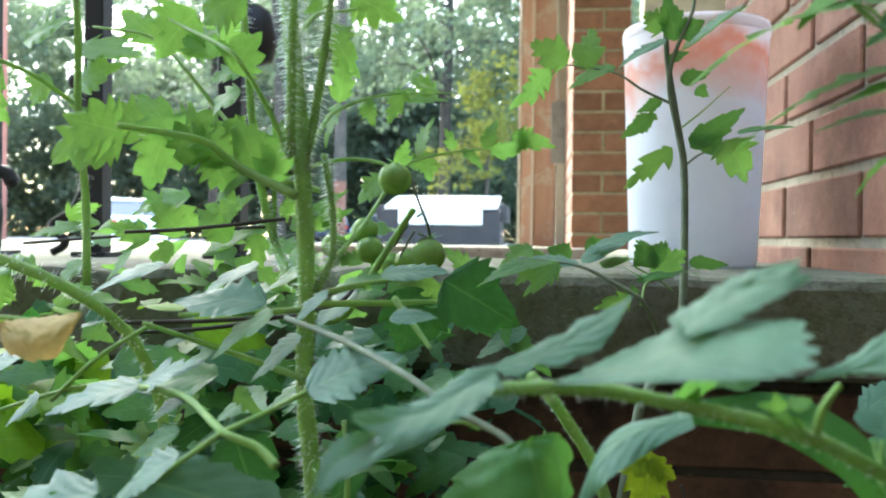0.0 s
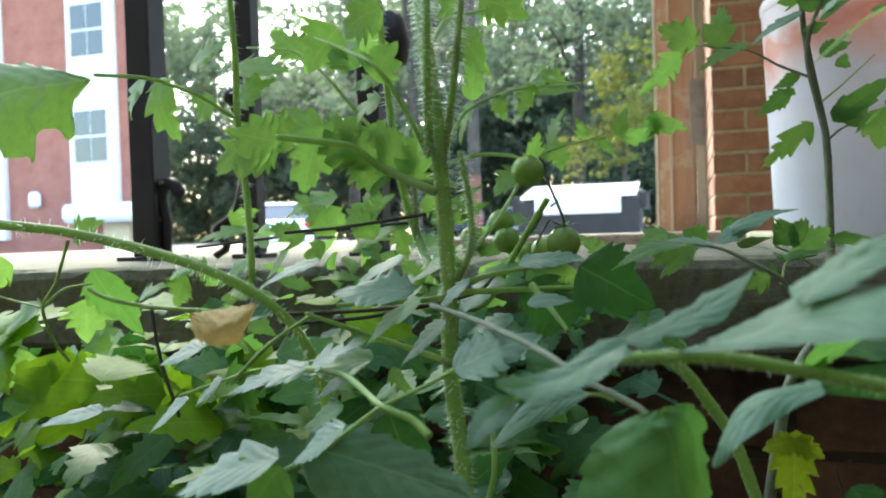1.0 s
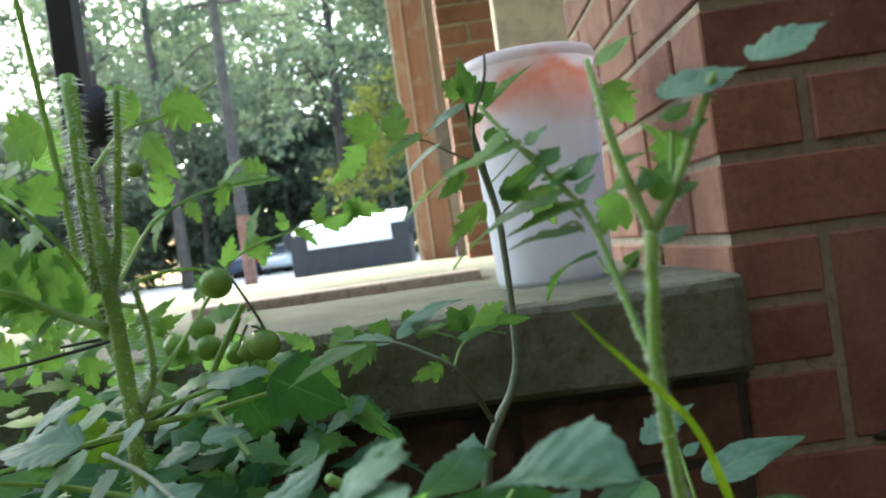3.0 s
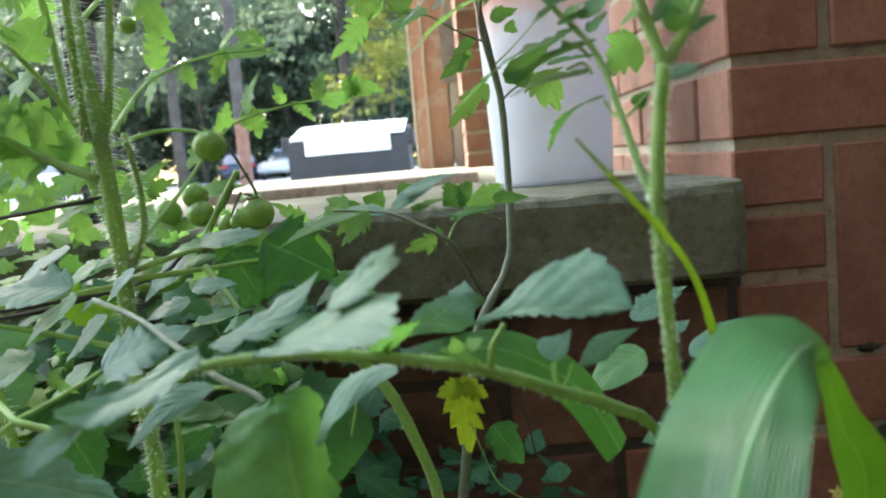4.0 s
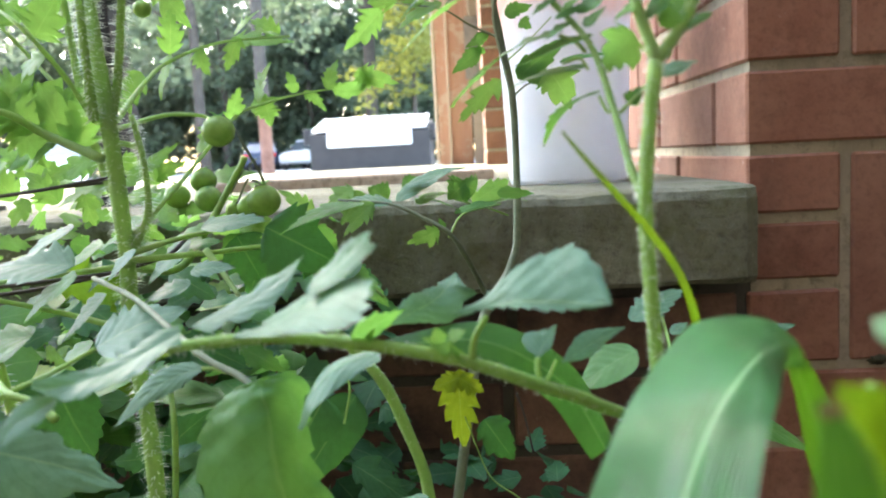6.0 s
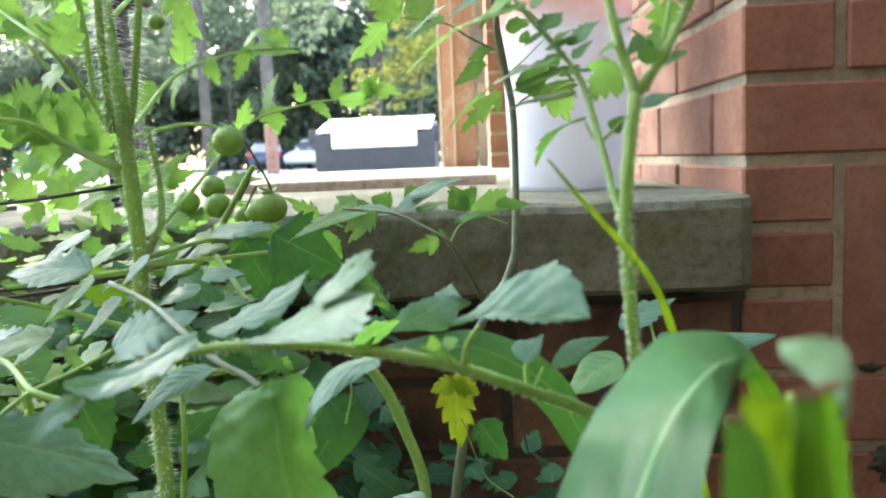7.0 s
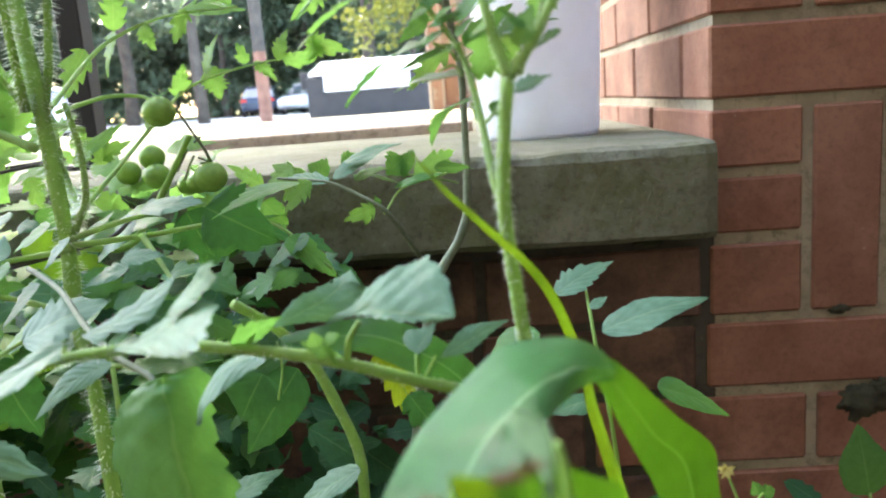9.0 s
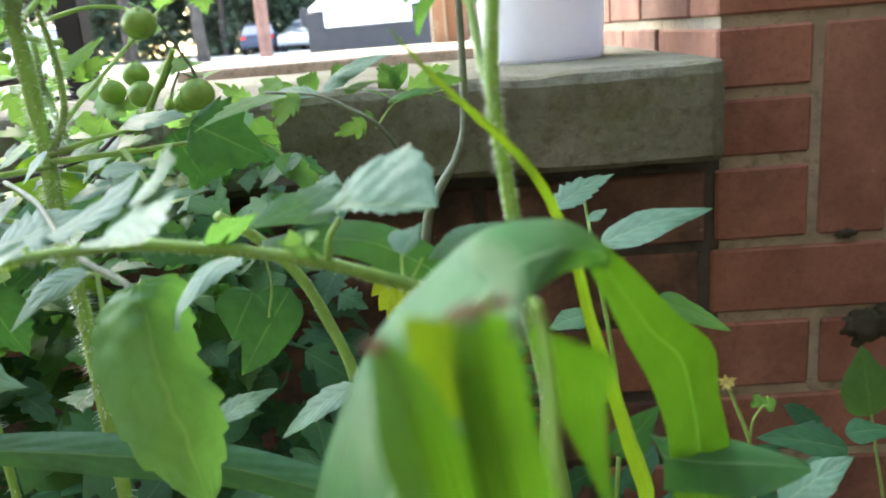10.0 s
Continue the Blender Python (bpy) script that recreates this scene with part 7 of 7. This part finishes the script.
strip_leaf(corn, [(-0.1621, -0.5210, 0.8431), (-0.1503, -0.5160, 0.8381), (-0.1366, -0.5130, 0.8351), (-0.1239, -0.5110, 0.8321)], 0.0150, (0, -0.6, 0.8), CORN, taper=(0.9, 1.0, 0.1))
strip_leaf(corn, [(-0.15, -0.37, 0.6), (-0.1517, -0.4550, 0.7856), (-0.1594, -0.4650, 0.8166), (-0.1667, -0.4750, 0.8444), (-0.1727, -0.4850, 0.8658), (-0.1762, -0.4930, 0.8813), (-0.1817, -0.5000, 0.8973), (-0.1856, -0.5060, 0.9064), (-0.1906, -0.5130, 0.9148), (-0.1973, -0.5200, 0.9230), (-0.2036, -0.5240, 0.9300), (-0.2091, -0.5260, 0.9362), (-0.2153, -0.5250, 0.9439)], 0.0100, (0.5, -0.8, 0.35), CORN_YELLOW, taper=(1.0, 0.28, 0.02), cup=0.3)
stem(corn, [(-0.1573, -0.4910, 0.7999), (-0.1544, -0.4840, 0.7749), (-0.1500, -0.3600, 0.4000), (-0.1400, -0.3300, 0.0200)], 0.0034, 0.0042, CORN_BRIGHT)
strip_leaf(corn, [(-0.3910, -0.4380, 0.8114), (-0.3424, -0.4480, 0.8126), (-0.2939, -0.4570, 0.8108), (-0.2518, -0.4670, 0.8041)], 0.0150, (0, -0.95, 0.35), LEAF_DARK, taper=(0.7, 1.0, 0.8))
brown_at = ((-0.2009, -0.6310, 0.9216), (-0.1995, -0.6318, 0.9223), (-0.1977, -0.6298, 0.9221), (-0.2075, -0.6308, 0.9194))
for k, b in enumerate(brown_at):
    bm = bmesh.new()
    for i in range(5):
        blade_mesh(bm, Vector(b) + Vector((0.0003 * (i - 2), 0, -0.0007)), Vector(b) + Vector((0.00045 * (i - 2), 0.0003, 0.0003 + 0.0003 * (i % 3))), 0.0005, (0, -1, 0.2), 0.3, 0.3, 2, 0.3, ns=6, nw=1)
    part("torn_tip", bm, BROWN, corn, "dry brown torn leaf tip")
strip_leaf(corn, [(-0.2000, -0.4700, 0.8544), (-0.2098, -0.4750, 0.8731), (-0.2216, -0.4800, 0.8845), (-0.2362, -0.4820, 0.8909), (-0.2593, -0.4850, 0.8908)], 0.0125, (0.1, -0.75, 0.6), CORN, taper=(0.8, 1.0, 0.3), cup=0.2)
# the broad blade bends over towards the camera; its other half hangs behind
edge_leaf(corn, [(-0.1771, -0.5500, 0.9019), (-0.1805, -0.5520, 0.9065), (-0.1851, -0.5550, 0.9097), (-0.1919, -0.5580, 0.9111), (-0.1995, -0.5620, 0.9108), (-0.2060, -0.5690, 0.9077), (-0.2125, -0.5780, 0.9039), (-0.2173, -0.5840, 0.8987), (-0.2216, -0.5880, 0.8905), (-0.2246, -0.5920, 0.8823), (-0.2274, -0.5940, 0.8733)], [(-0.1776, -0.5520, 0.9014), (-0.1812, -0.5600, 0.9053), (-0.1864, -0.5670, 0.9082), (-0.1903, -0.5720, 0.9088), (-0.1953, -0.5790, 0.9089), (-0.2007, -0.5850, 0.9064), (-0.2060, -0.5900, 0.9006), (-0.2102, -0.5940, 0.8927), (-0.2132, -0.5970, 0.8849), (-0.2157, -0.5990, 0.8765)], [(-0.1783, -0.5540, 0.9004), (-0.1828, -0.5570, 0.9016), (-0.1878, -0.5700, 0.9047), (-0.1919, -0.5800, 0.9058), (-0.1951, -0.5870, 0.9056), (-0.1984, -0.5920, 0.9022), (-0.2010, -0.5960, 0.8968), (-0.2032, -0.5990, 0.8906), (-0.2051, -0.6000, 0.8842), (-0.2062, -0.6020, 0.8783)], CORN, bulge=0.12)
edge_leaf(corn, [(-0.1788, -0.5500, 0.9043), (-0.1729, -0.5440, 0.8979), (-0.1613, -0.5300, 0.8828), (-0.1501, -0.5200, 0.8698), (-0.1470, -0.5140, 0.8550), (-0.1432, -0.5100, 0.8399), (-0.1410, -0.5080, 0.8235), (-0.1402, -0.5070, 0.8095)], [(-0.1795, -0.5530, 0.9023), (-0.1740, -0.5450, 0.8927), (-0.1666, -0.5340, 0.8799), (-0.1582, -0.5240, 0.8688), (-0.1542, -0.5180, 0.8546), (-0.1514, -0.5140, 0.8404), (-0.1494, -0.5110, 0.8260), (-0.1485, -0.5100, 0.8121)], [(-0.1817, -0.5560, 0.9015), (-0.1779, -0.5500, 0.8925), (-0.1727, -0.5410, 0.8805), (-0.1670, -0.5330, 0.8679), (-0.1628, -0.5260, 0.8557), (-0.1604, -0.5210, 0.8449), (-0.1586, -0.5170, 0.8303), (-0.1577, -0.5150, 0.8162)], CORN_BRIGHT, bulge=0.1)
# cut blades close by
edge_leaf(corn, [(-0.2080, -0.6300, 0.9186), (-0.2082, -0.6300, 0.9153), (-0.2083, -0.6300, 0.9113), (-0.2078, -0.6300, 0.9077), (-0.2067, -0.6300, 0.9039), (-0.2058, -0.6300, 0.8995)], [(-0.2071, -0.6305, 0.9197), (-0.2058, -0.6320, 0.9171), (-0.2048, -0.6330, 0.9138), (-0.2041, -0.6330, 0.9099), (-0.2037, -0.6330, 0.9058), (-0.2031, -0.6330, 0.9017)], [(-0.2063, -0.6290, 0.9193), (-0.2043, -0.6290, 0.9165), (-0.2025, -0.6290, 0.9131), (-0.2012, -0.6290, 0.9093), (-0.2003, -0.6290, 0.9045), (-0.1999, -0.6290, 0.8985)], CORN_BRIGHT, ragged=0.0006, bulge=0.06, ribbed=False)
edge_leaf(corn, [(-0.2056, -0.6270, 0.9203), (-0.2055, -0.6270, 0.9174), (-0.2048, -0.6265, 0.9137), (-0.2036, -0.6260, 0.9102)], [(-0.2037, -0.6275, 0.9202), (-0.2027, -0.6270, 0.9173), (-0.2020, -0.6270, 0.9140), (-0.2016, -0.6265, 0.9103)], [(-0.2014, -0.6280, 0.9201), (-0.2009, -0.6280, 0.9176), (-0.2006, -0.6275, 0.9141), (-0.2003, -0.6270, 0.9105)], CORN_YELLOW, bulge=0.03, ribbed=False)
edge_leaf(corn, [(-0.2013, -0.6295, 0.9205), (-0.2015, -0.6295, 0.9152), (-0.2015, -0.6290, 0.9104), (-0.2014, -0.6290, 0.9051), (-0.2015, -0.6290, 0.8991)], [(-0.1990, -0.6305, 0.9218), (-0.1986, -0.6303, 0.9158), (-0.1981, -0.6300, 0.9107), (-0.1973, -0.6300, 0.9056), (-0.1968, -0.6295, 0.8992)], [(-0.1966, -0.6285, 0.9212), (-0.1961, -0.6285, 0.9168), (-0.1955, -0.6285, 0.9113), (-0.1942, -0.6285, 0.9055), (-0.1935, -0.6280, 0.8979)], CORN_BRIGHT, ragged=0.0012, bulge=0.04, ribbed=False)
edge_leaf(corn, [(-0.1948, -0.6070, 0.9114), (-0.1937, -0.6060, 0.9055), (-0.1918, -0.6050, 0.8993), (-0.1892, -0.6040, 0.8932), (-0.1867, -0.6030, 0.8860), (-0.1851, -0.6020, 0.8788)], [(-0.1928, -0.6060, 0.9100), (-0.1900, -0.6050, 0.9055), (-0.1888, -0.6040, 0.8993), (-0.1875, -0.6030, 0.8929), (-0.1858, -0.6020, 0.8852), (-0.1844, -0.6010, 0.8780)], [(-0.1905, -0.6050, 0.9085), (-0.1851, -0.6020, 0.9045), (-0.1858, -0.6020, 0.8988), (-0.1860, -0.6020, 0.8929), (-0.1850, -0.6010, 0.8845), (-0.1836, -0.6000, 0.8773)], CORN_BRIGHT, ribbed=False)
stem(corn, [(-0.1939, -0.6090, 0.9145), (-0.1931, -0.6090, 0.9107), (-0.1926, -0.6090, 0.9028), (-0.1925, -0.6090, 0.8938), (-0.1925, -0.6090, 0.8859)], 0.0005, 0.0007, STEM_PALE, name="leaf_rib")
edge_leaf(corn, [(-0.1972, -0.6290, 0.9185), (-0.1974, -0.6275, 0.9201), (-0.1983, -0.6245, 0.9213), (-0.1996, -0.6220, 0.9225), (-0.1998, -0.6210, 0.9241)], [(-0.1965, -0.6300, 0.9188), (-0.1967, -0.6285, 0.9209), (-0.1972, -0.6270, 0.9228), (-0.1983, -0.6255, 0.9244), (-0.1989, -0.6245, 0.9253)], [(-0.1959, -0.6290, 0.9183), (-0.1958, -0.6288, 0.9212), (-0.1959, -0.6290, 0.9237), (-0.1965, -0.6285, 0.9256), (-0.1982, -0.6270, 0.9262)], LEAF_PALE, bulge=0.3)
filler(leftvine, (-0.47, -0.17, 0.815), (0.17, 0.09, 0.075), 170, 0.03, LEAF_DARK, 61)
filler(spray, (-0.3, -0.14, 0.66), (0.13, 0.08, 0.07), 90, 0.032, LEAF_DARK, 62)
filler(leftvine, (-0.52, -0.12, 0.895), (0.13, 0.06, 0.045), 60, 0.034, LEAF_BRIGHT, 63)
filler(leftvine, (-0.45, -0.1, 0.86), (0.1, 0.05, 0.04), 50, 0.032, LEAF, 64)

weed = thing("garden_weed", "broad-leaved weed with oval leaves and a yellow flower", "weed")
leaf(weed, (-0.1718, -0.3650, 0.8683), (-0.1430, -0.3450, 0.8792), 0.0130, (0, -0.42, 0.9), LEAF_SILVER, depth=0.2, teeth=6)
leaf(weed, (-0.1557, -0.3890, 0.8585), (-0.1121, -0.3840, 0.8704), 0.0170, (0, -0.42, 0.9), LEAF_SILVER, depth=0.04, teeth=8)
leaf(weed, (-0.1588, -0.3790, 0.8654), (-0.1508, -0.3740, 0.8693), 0.0050, (0, -0.42, 0.9), LEAF_SILVER)
stem(weed, [(-0.1579, -0.3550, 0.8722), (-0.1578, -0.3690, 0.8623), (-0.1568, -0.3790, 0.8474), (-0.1519, -0.3790, 0.8154), (-0.1471, -0.3690, 0.7693), (-0.1500, -0.2800, 0.4000), (-0.1400, -0.2500, 0.0200)], 0.0006, 0.0012, STEM_PALE)
leaf(weed, (-0.1320, -0.3790, 0.8294), (-0.0983, -0.3690, 0.8124), 0.0170, (0, -0.42, 0.9), LEAF, depth=0.03)
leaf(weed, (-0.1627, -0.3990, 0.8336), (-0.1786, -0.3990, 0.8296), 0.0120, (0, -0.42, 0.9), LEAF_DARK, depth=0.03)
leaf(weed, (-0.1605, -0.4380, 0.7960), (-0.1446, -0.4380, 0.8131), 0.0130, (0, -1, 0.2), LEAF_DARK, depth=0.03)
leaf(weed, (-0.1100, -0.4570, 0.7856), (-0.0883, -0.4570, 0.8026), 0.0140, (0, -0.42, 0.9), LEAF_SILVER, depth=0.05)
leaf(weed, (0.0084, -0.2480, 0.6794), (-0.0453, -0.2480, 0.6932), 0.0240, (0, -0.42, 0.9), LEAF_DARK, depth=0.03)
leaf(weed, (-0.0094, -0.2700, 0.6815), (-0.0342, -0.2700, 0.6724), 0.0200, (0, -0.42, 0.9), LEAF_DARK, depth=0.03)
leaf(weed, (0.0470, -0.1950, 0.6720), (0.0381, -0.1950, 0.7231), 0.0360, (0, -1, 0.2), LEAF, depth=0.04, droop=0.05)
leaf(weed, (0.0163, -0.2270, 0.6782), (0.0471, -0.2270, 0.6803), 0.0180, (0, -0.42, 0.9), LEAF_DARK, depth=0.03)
stem(weed, [(0.0470, -0.1950, 0.6740), (0.0520, -0.1950, 0.6459), (0.0590, -0.1950, 0.6017), (0.0900, -0.1500, 0.0200)], 0.0009, 0.0012, STEM_PALE)
stem(weed, [(-0.1198, -0.4310, 0.8168), (-0.1165, -0.4310, 0.8075), (-0.1119, -0.4310, 0.7941), (-0.1099, -0.4310, 0.7734), (-0.0200, -0.2400, 0.0200)], 0.0005, 0.0009, STEM_PALE, name="flower_stalk")
stem(weed, [(-0.1072, -0.4310, 0.8082), (-0.1106, -0.4310, 0.8028), (-0.1119, -0.4310, 0.7941)], 0.0004, 0.0005, STEM_PALE, name="flower_stalk")
bm = bmesh.new()
c = Vector((-0.1206, -0.4330, 0.8185))
for k in range(11):
    a = k * 2.4
    ln = 0.0022 + 0.0002 * k
    blade_mesh(bm, c, c + Vector((math.cos(a) * ln, -0.0015 + 0.0002 * k, math.sin(a) * ln)), 0.0016, (0, -1, 0), 0.1, 0.1, 1, 0.0, ns=6, nw=1)
part("flower", bm, PETAL, weed, "small yellow flower")
leaf(weed, (-0.1072, -0.4310, 0.8082), (-0.1026, -0.4310, 0.8088), 0.0060, (0, -1, 0.2), LEAF)
leaf(weed, (-0.1086, -0.4310, 0.8075), (-0.1106, -0.4310, 0.8128), 0.0050, (0, -1, 0.2), LEAF)
leaf(weed, (-0.2924, -0.3410, 0.8341), (-0.3228, -0.3410, 0.7908), 0.0260, (0, -1, 0.2), LEAF_DARK, depth=0.05)
leaf(weed, (-0.3118, -0.4050, 0.8003), (-0.2951, -0.3740, 0.8011), 0.0130, (0, -0.42, 0.9), LEAF_SILVER, depth=0.1)
leaf(weed, (-0.2566, -0.3990, 0.8094), (-0.2940, -0.3890, 0.7841), 0.0150, (0, -0.42, 0.9), LEAF_SILVER, depth=0.1)
leaf(weed, (-0.1841, -0.4380, 0.8748), (-0.2050, -0.4380, 0.8628), 0.0170, (0, -0.42, 0.9), LEAF, depth=0.03)
leaf(weed, (-0.2450, -0.3440, 0.8450), (-0.2451, -0.3340, 0.8028), 0.0140, (0, -1, 0.2), LEAF_YELLOW, depth=0.4, teeth=3)
leaf(weed, (-0.2450, -0.3440, 0.8413), (-0.2339, -0.3440, 0.8339), 0.0090, (0, -1, 0.2), LEAF_YELLOW, depth=0.3)
leaf(weed, (-0.2450, -0.3440, 0.8413), (-0.2573, -0.3440, 0.8364), 0.0090, (0, -1, 0.2), LEAF_YELLOW, depth=0.3)
leaf(weed, (-0.2345, -0.3990, 0.8405), (-0.2235, -0.3990, 0.8235), 0.0130, (0, -1, 0.2), LEAF_DARK)
leaf(weed, (-0.3010, -0.3690, 0.8423), (-0.3142, -0.3690, 0.8201), 0.0260, (0, -1, 0.2), LEAF_DARK, depth=0.03)
pts, _ = stem(weed, [(-0.2921, -0.4230, 0.8877), (-0.2852, -0.4130, 0.8786), (-0.2794, -0.4040, 0.8686), (-0.2715, -0.3990, 0.8555), (-0.2656, -0.3940, 0.8384), (-0.2577, -0.3890, 0.8063), (-0.2700, -0.3400, 0.4000), (-0.2700, -0.3200, 0.0200)], 0.0019, 0.0025, name="bent_stem")
hairs(weed, pts, 0.0022, 180, 0.0012)
stem(weed, [(-0.2151, -0.2480, 0.8035), (-0.2112, -0.2480, 0.7894), (-0.2072, -0.2480, 0.7683)], 0.0006, 0.0006, TWIG, name="dry_root")
stem(weed, [(-0.2192, -0.3410, 0.7819), (-0.2332, -0.3410, 0.7939), (-0.2432, -0.3410, 0.8221)], 0.0004, 0.0003, STEM_PALE, name="flower_stalk")
stem(weed, [(-0.2897, -0.3890, 0.8374), (-0.2867, -0.3890, 0.8504), (-0.2876, -0.3890, 0.8625)], 0.0005, 0.0004, STEM_PALE, name="leaf_stalk")
# low inner leaves, also with shade in their colour
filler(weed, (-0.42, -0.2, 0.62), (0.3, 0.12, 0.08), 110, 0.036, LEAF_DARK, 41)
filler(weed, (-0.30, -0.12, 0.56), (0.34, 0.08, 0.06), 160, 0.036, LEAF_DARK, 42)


# ---- bricks, one by one ----
brick_meshes = {}


def brick_mesh(sx, sy, sz, mat):
    key = (round(sx, 3), round(sy, 3), round(sz, 3), mat.name)
    if key not in brick_meshes:
        bm = boxed((-sx / 2, -sy / 2, -sz / 2), (sx / 2, sy / 2, sz / 2), 0.0022)
        brick_meshes[key] = mesh_of(bm, "brick", mat)
    return brick_meshes[key]


brng = random.Random(11)


def lay(lo, hi, parent):
    lo, hi = Vector(lo), Vector(hi)
    # base bricks take the grimy colour that has shade painted in
    ob = new("brick", brick_mesh(*(hi - lo), BRICK_GRIMY_SHADE if parent is base_wall and lo.x < 0.08 else BRICK))
    j = lambda a: brng.uniform(-a, a)
    ob.parent = parent
    ob.matrix_basis = Matrix.Translation((lo + hi) / 2 + Vector((j(0.0006), j(0.0008), j(0.0008)))) @ Matrix.Rotation(j(0.006), 4, 'Y') @ Matrix.Rotation(j(0.004), 4, 'Z')
    return ob


def course_z(k):
    joint = (0.9315, 0.872, 0.8135, 0.74, 0.6705, 0.597)
    top = joint[k] if 0 <= k <= 5 else 0.935 - k * DZ
    low = joint[k + 1] if 0 <= k + 1 <= 5 else 0.935 - (k + 1) * DZ
    return low + 0.005, top - 0.005


J = 0.01
# front of the house wall and the porch base: rows above and below the slab
for k in range(-8, 11):
    z0, z1 = course_z(k)
    if 0 <= k <= 2:
        lay((0.0, 0.0, z0), (0.083 - J / 2 + 0.001, 0.224 if k == 0 else 0.06, z1), house_wall)
        x = (-0.11 if k % 2 else -0.008) - 6 * (BL + J) - BL
        while x < -0.02 and k > 0:
            lay((x, 0.0, z0), (min(x + BL, -0.009), 0.06, z1), base_wall)
            x += BL + J
        continue
    if k < 0:
        # a header, then a stretcher, at the corner
        end = 0.188 if k % 2 else 0.0785
        lay((0.0, 0.0, z0), (end, 0.088 if k % 2 else 0.224, z1), house_wall)
        x = end + J
        while x < 0.75:
            lay((x, 0.0, z0), (x + BL, 0.06, z1), house_wall)
            x += BL + J
    else:
        x = (-0.004 if k % 2 else 0.095) - 8 * (BL + J)
        while x < 0.75:
            if x + BL > -1.25:
                lay((x, 0.0, z0), (x + BL, 0.06, z1), house_wall if x + BL > 0.05 else base_wall)
            x += BL + J
# upright bricks beside the corner
x = 0.0885
while x < 0.75:
    lay((x, 0.0, course_z(2)[0]), (x + BH, 0.06, course_z(0)[1]), house_wall)
    x += BH + J
# the side of the house wall, towards the porch
for k in range(-8, 1):
    z0, z1 = course_z(k)
    y = 0.098 if k % 2 else 0.234
    for e in ((0.325, 0.55, 0.66) if k % 2 else (0.44, 0.66)):
        lay((0.0, y, z0), (0.06, e - J, z1), house_wall)
        y = e
# the narrow pillar by the door
for k in range(24):
    z0 = 0.8867 + k * DZ + 0.005
    z1 = z0 + BH
    for a, b in ([(-0.188, -0.092), (-0.082, 0.0)] if k % 2 else [(-0.188, 0.0)]):
        lay((a, 2.0, max(z0, 0.9)), (b, 2.06, z1), pillar)
    for a, b in ([(2.07, 2.19), (2.2, 2.39), (2.4, 2.59), (2.6, 2.85)] if k % 2 else [(2.07, 2.09), (2.1, 2.29), (2.3, 2.49), (2.5, 2.69), (2.7, 2.85)]):
        lay((-0.188, a, max(z0, 0.9)), (-0.13, b, z1), pillar)
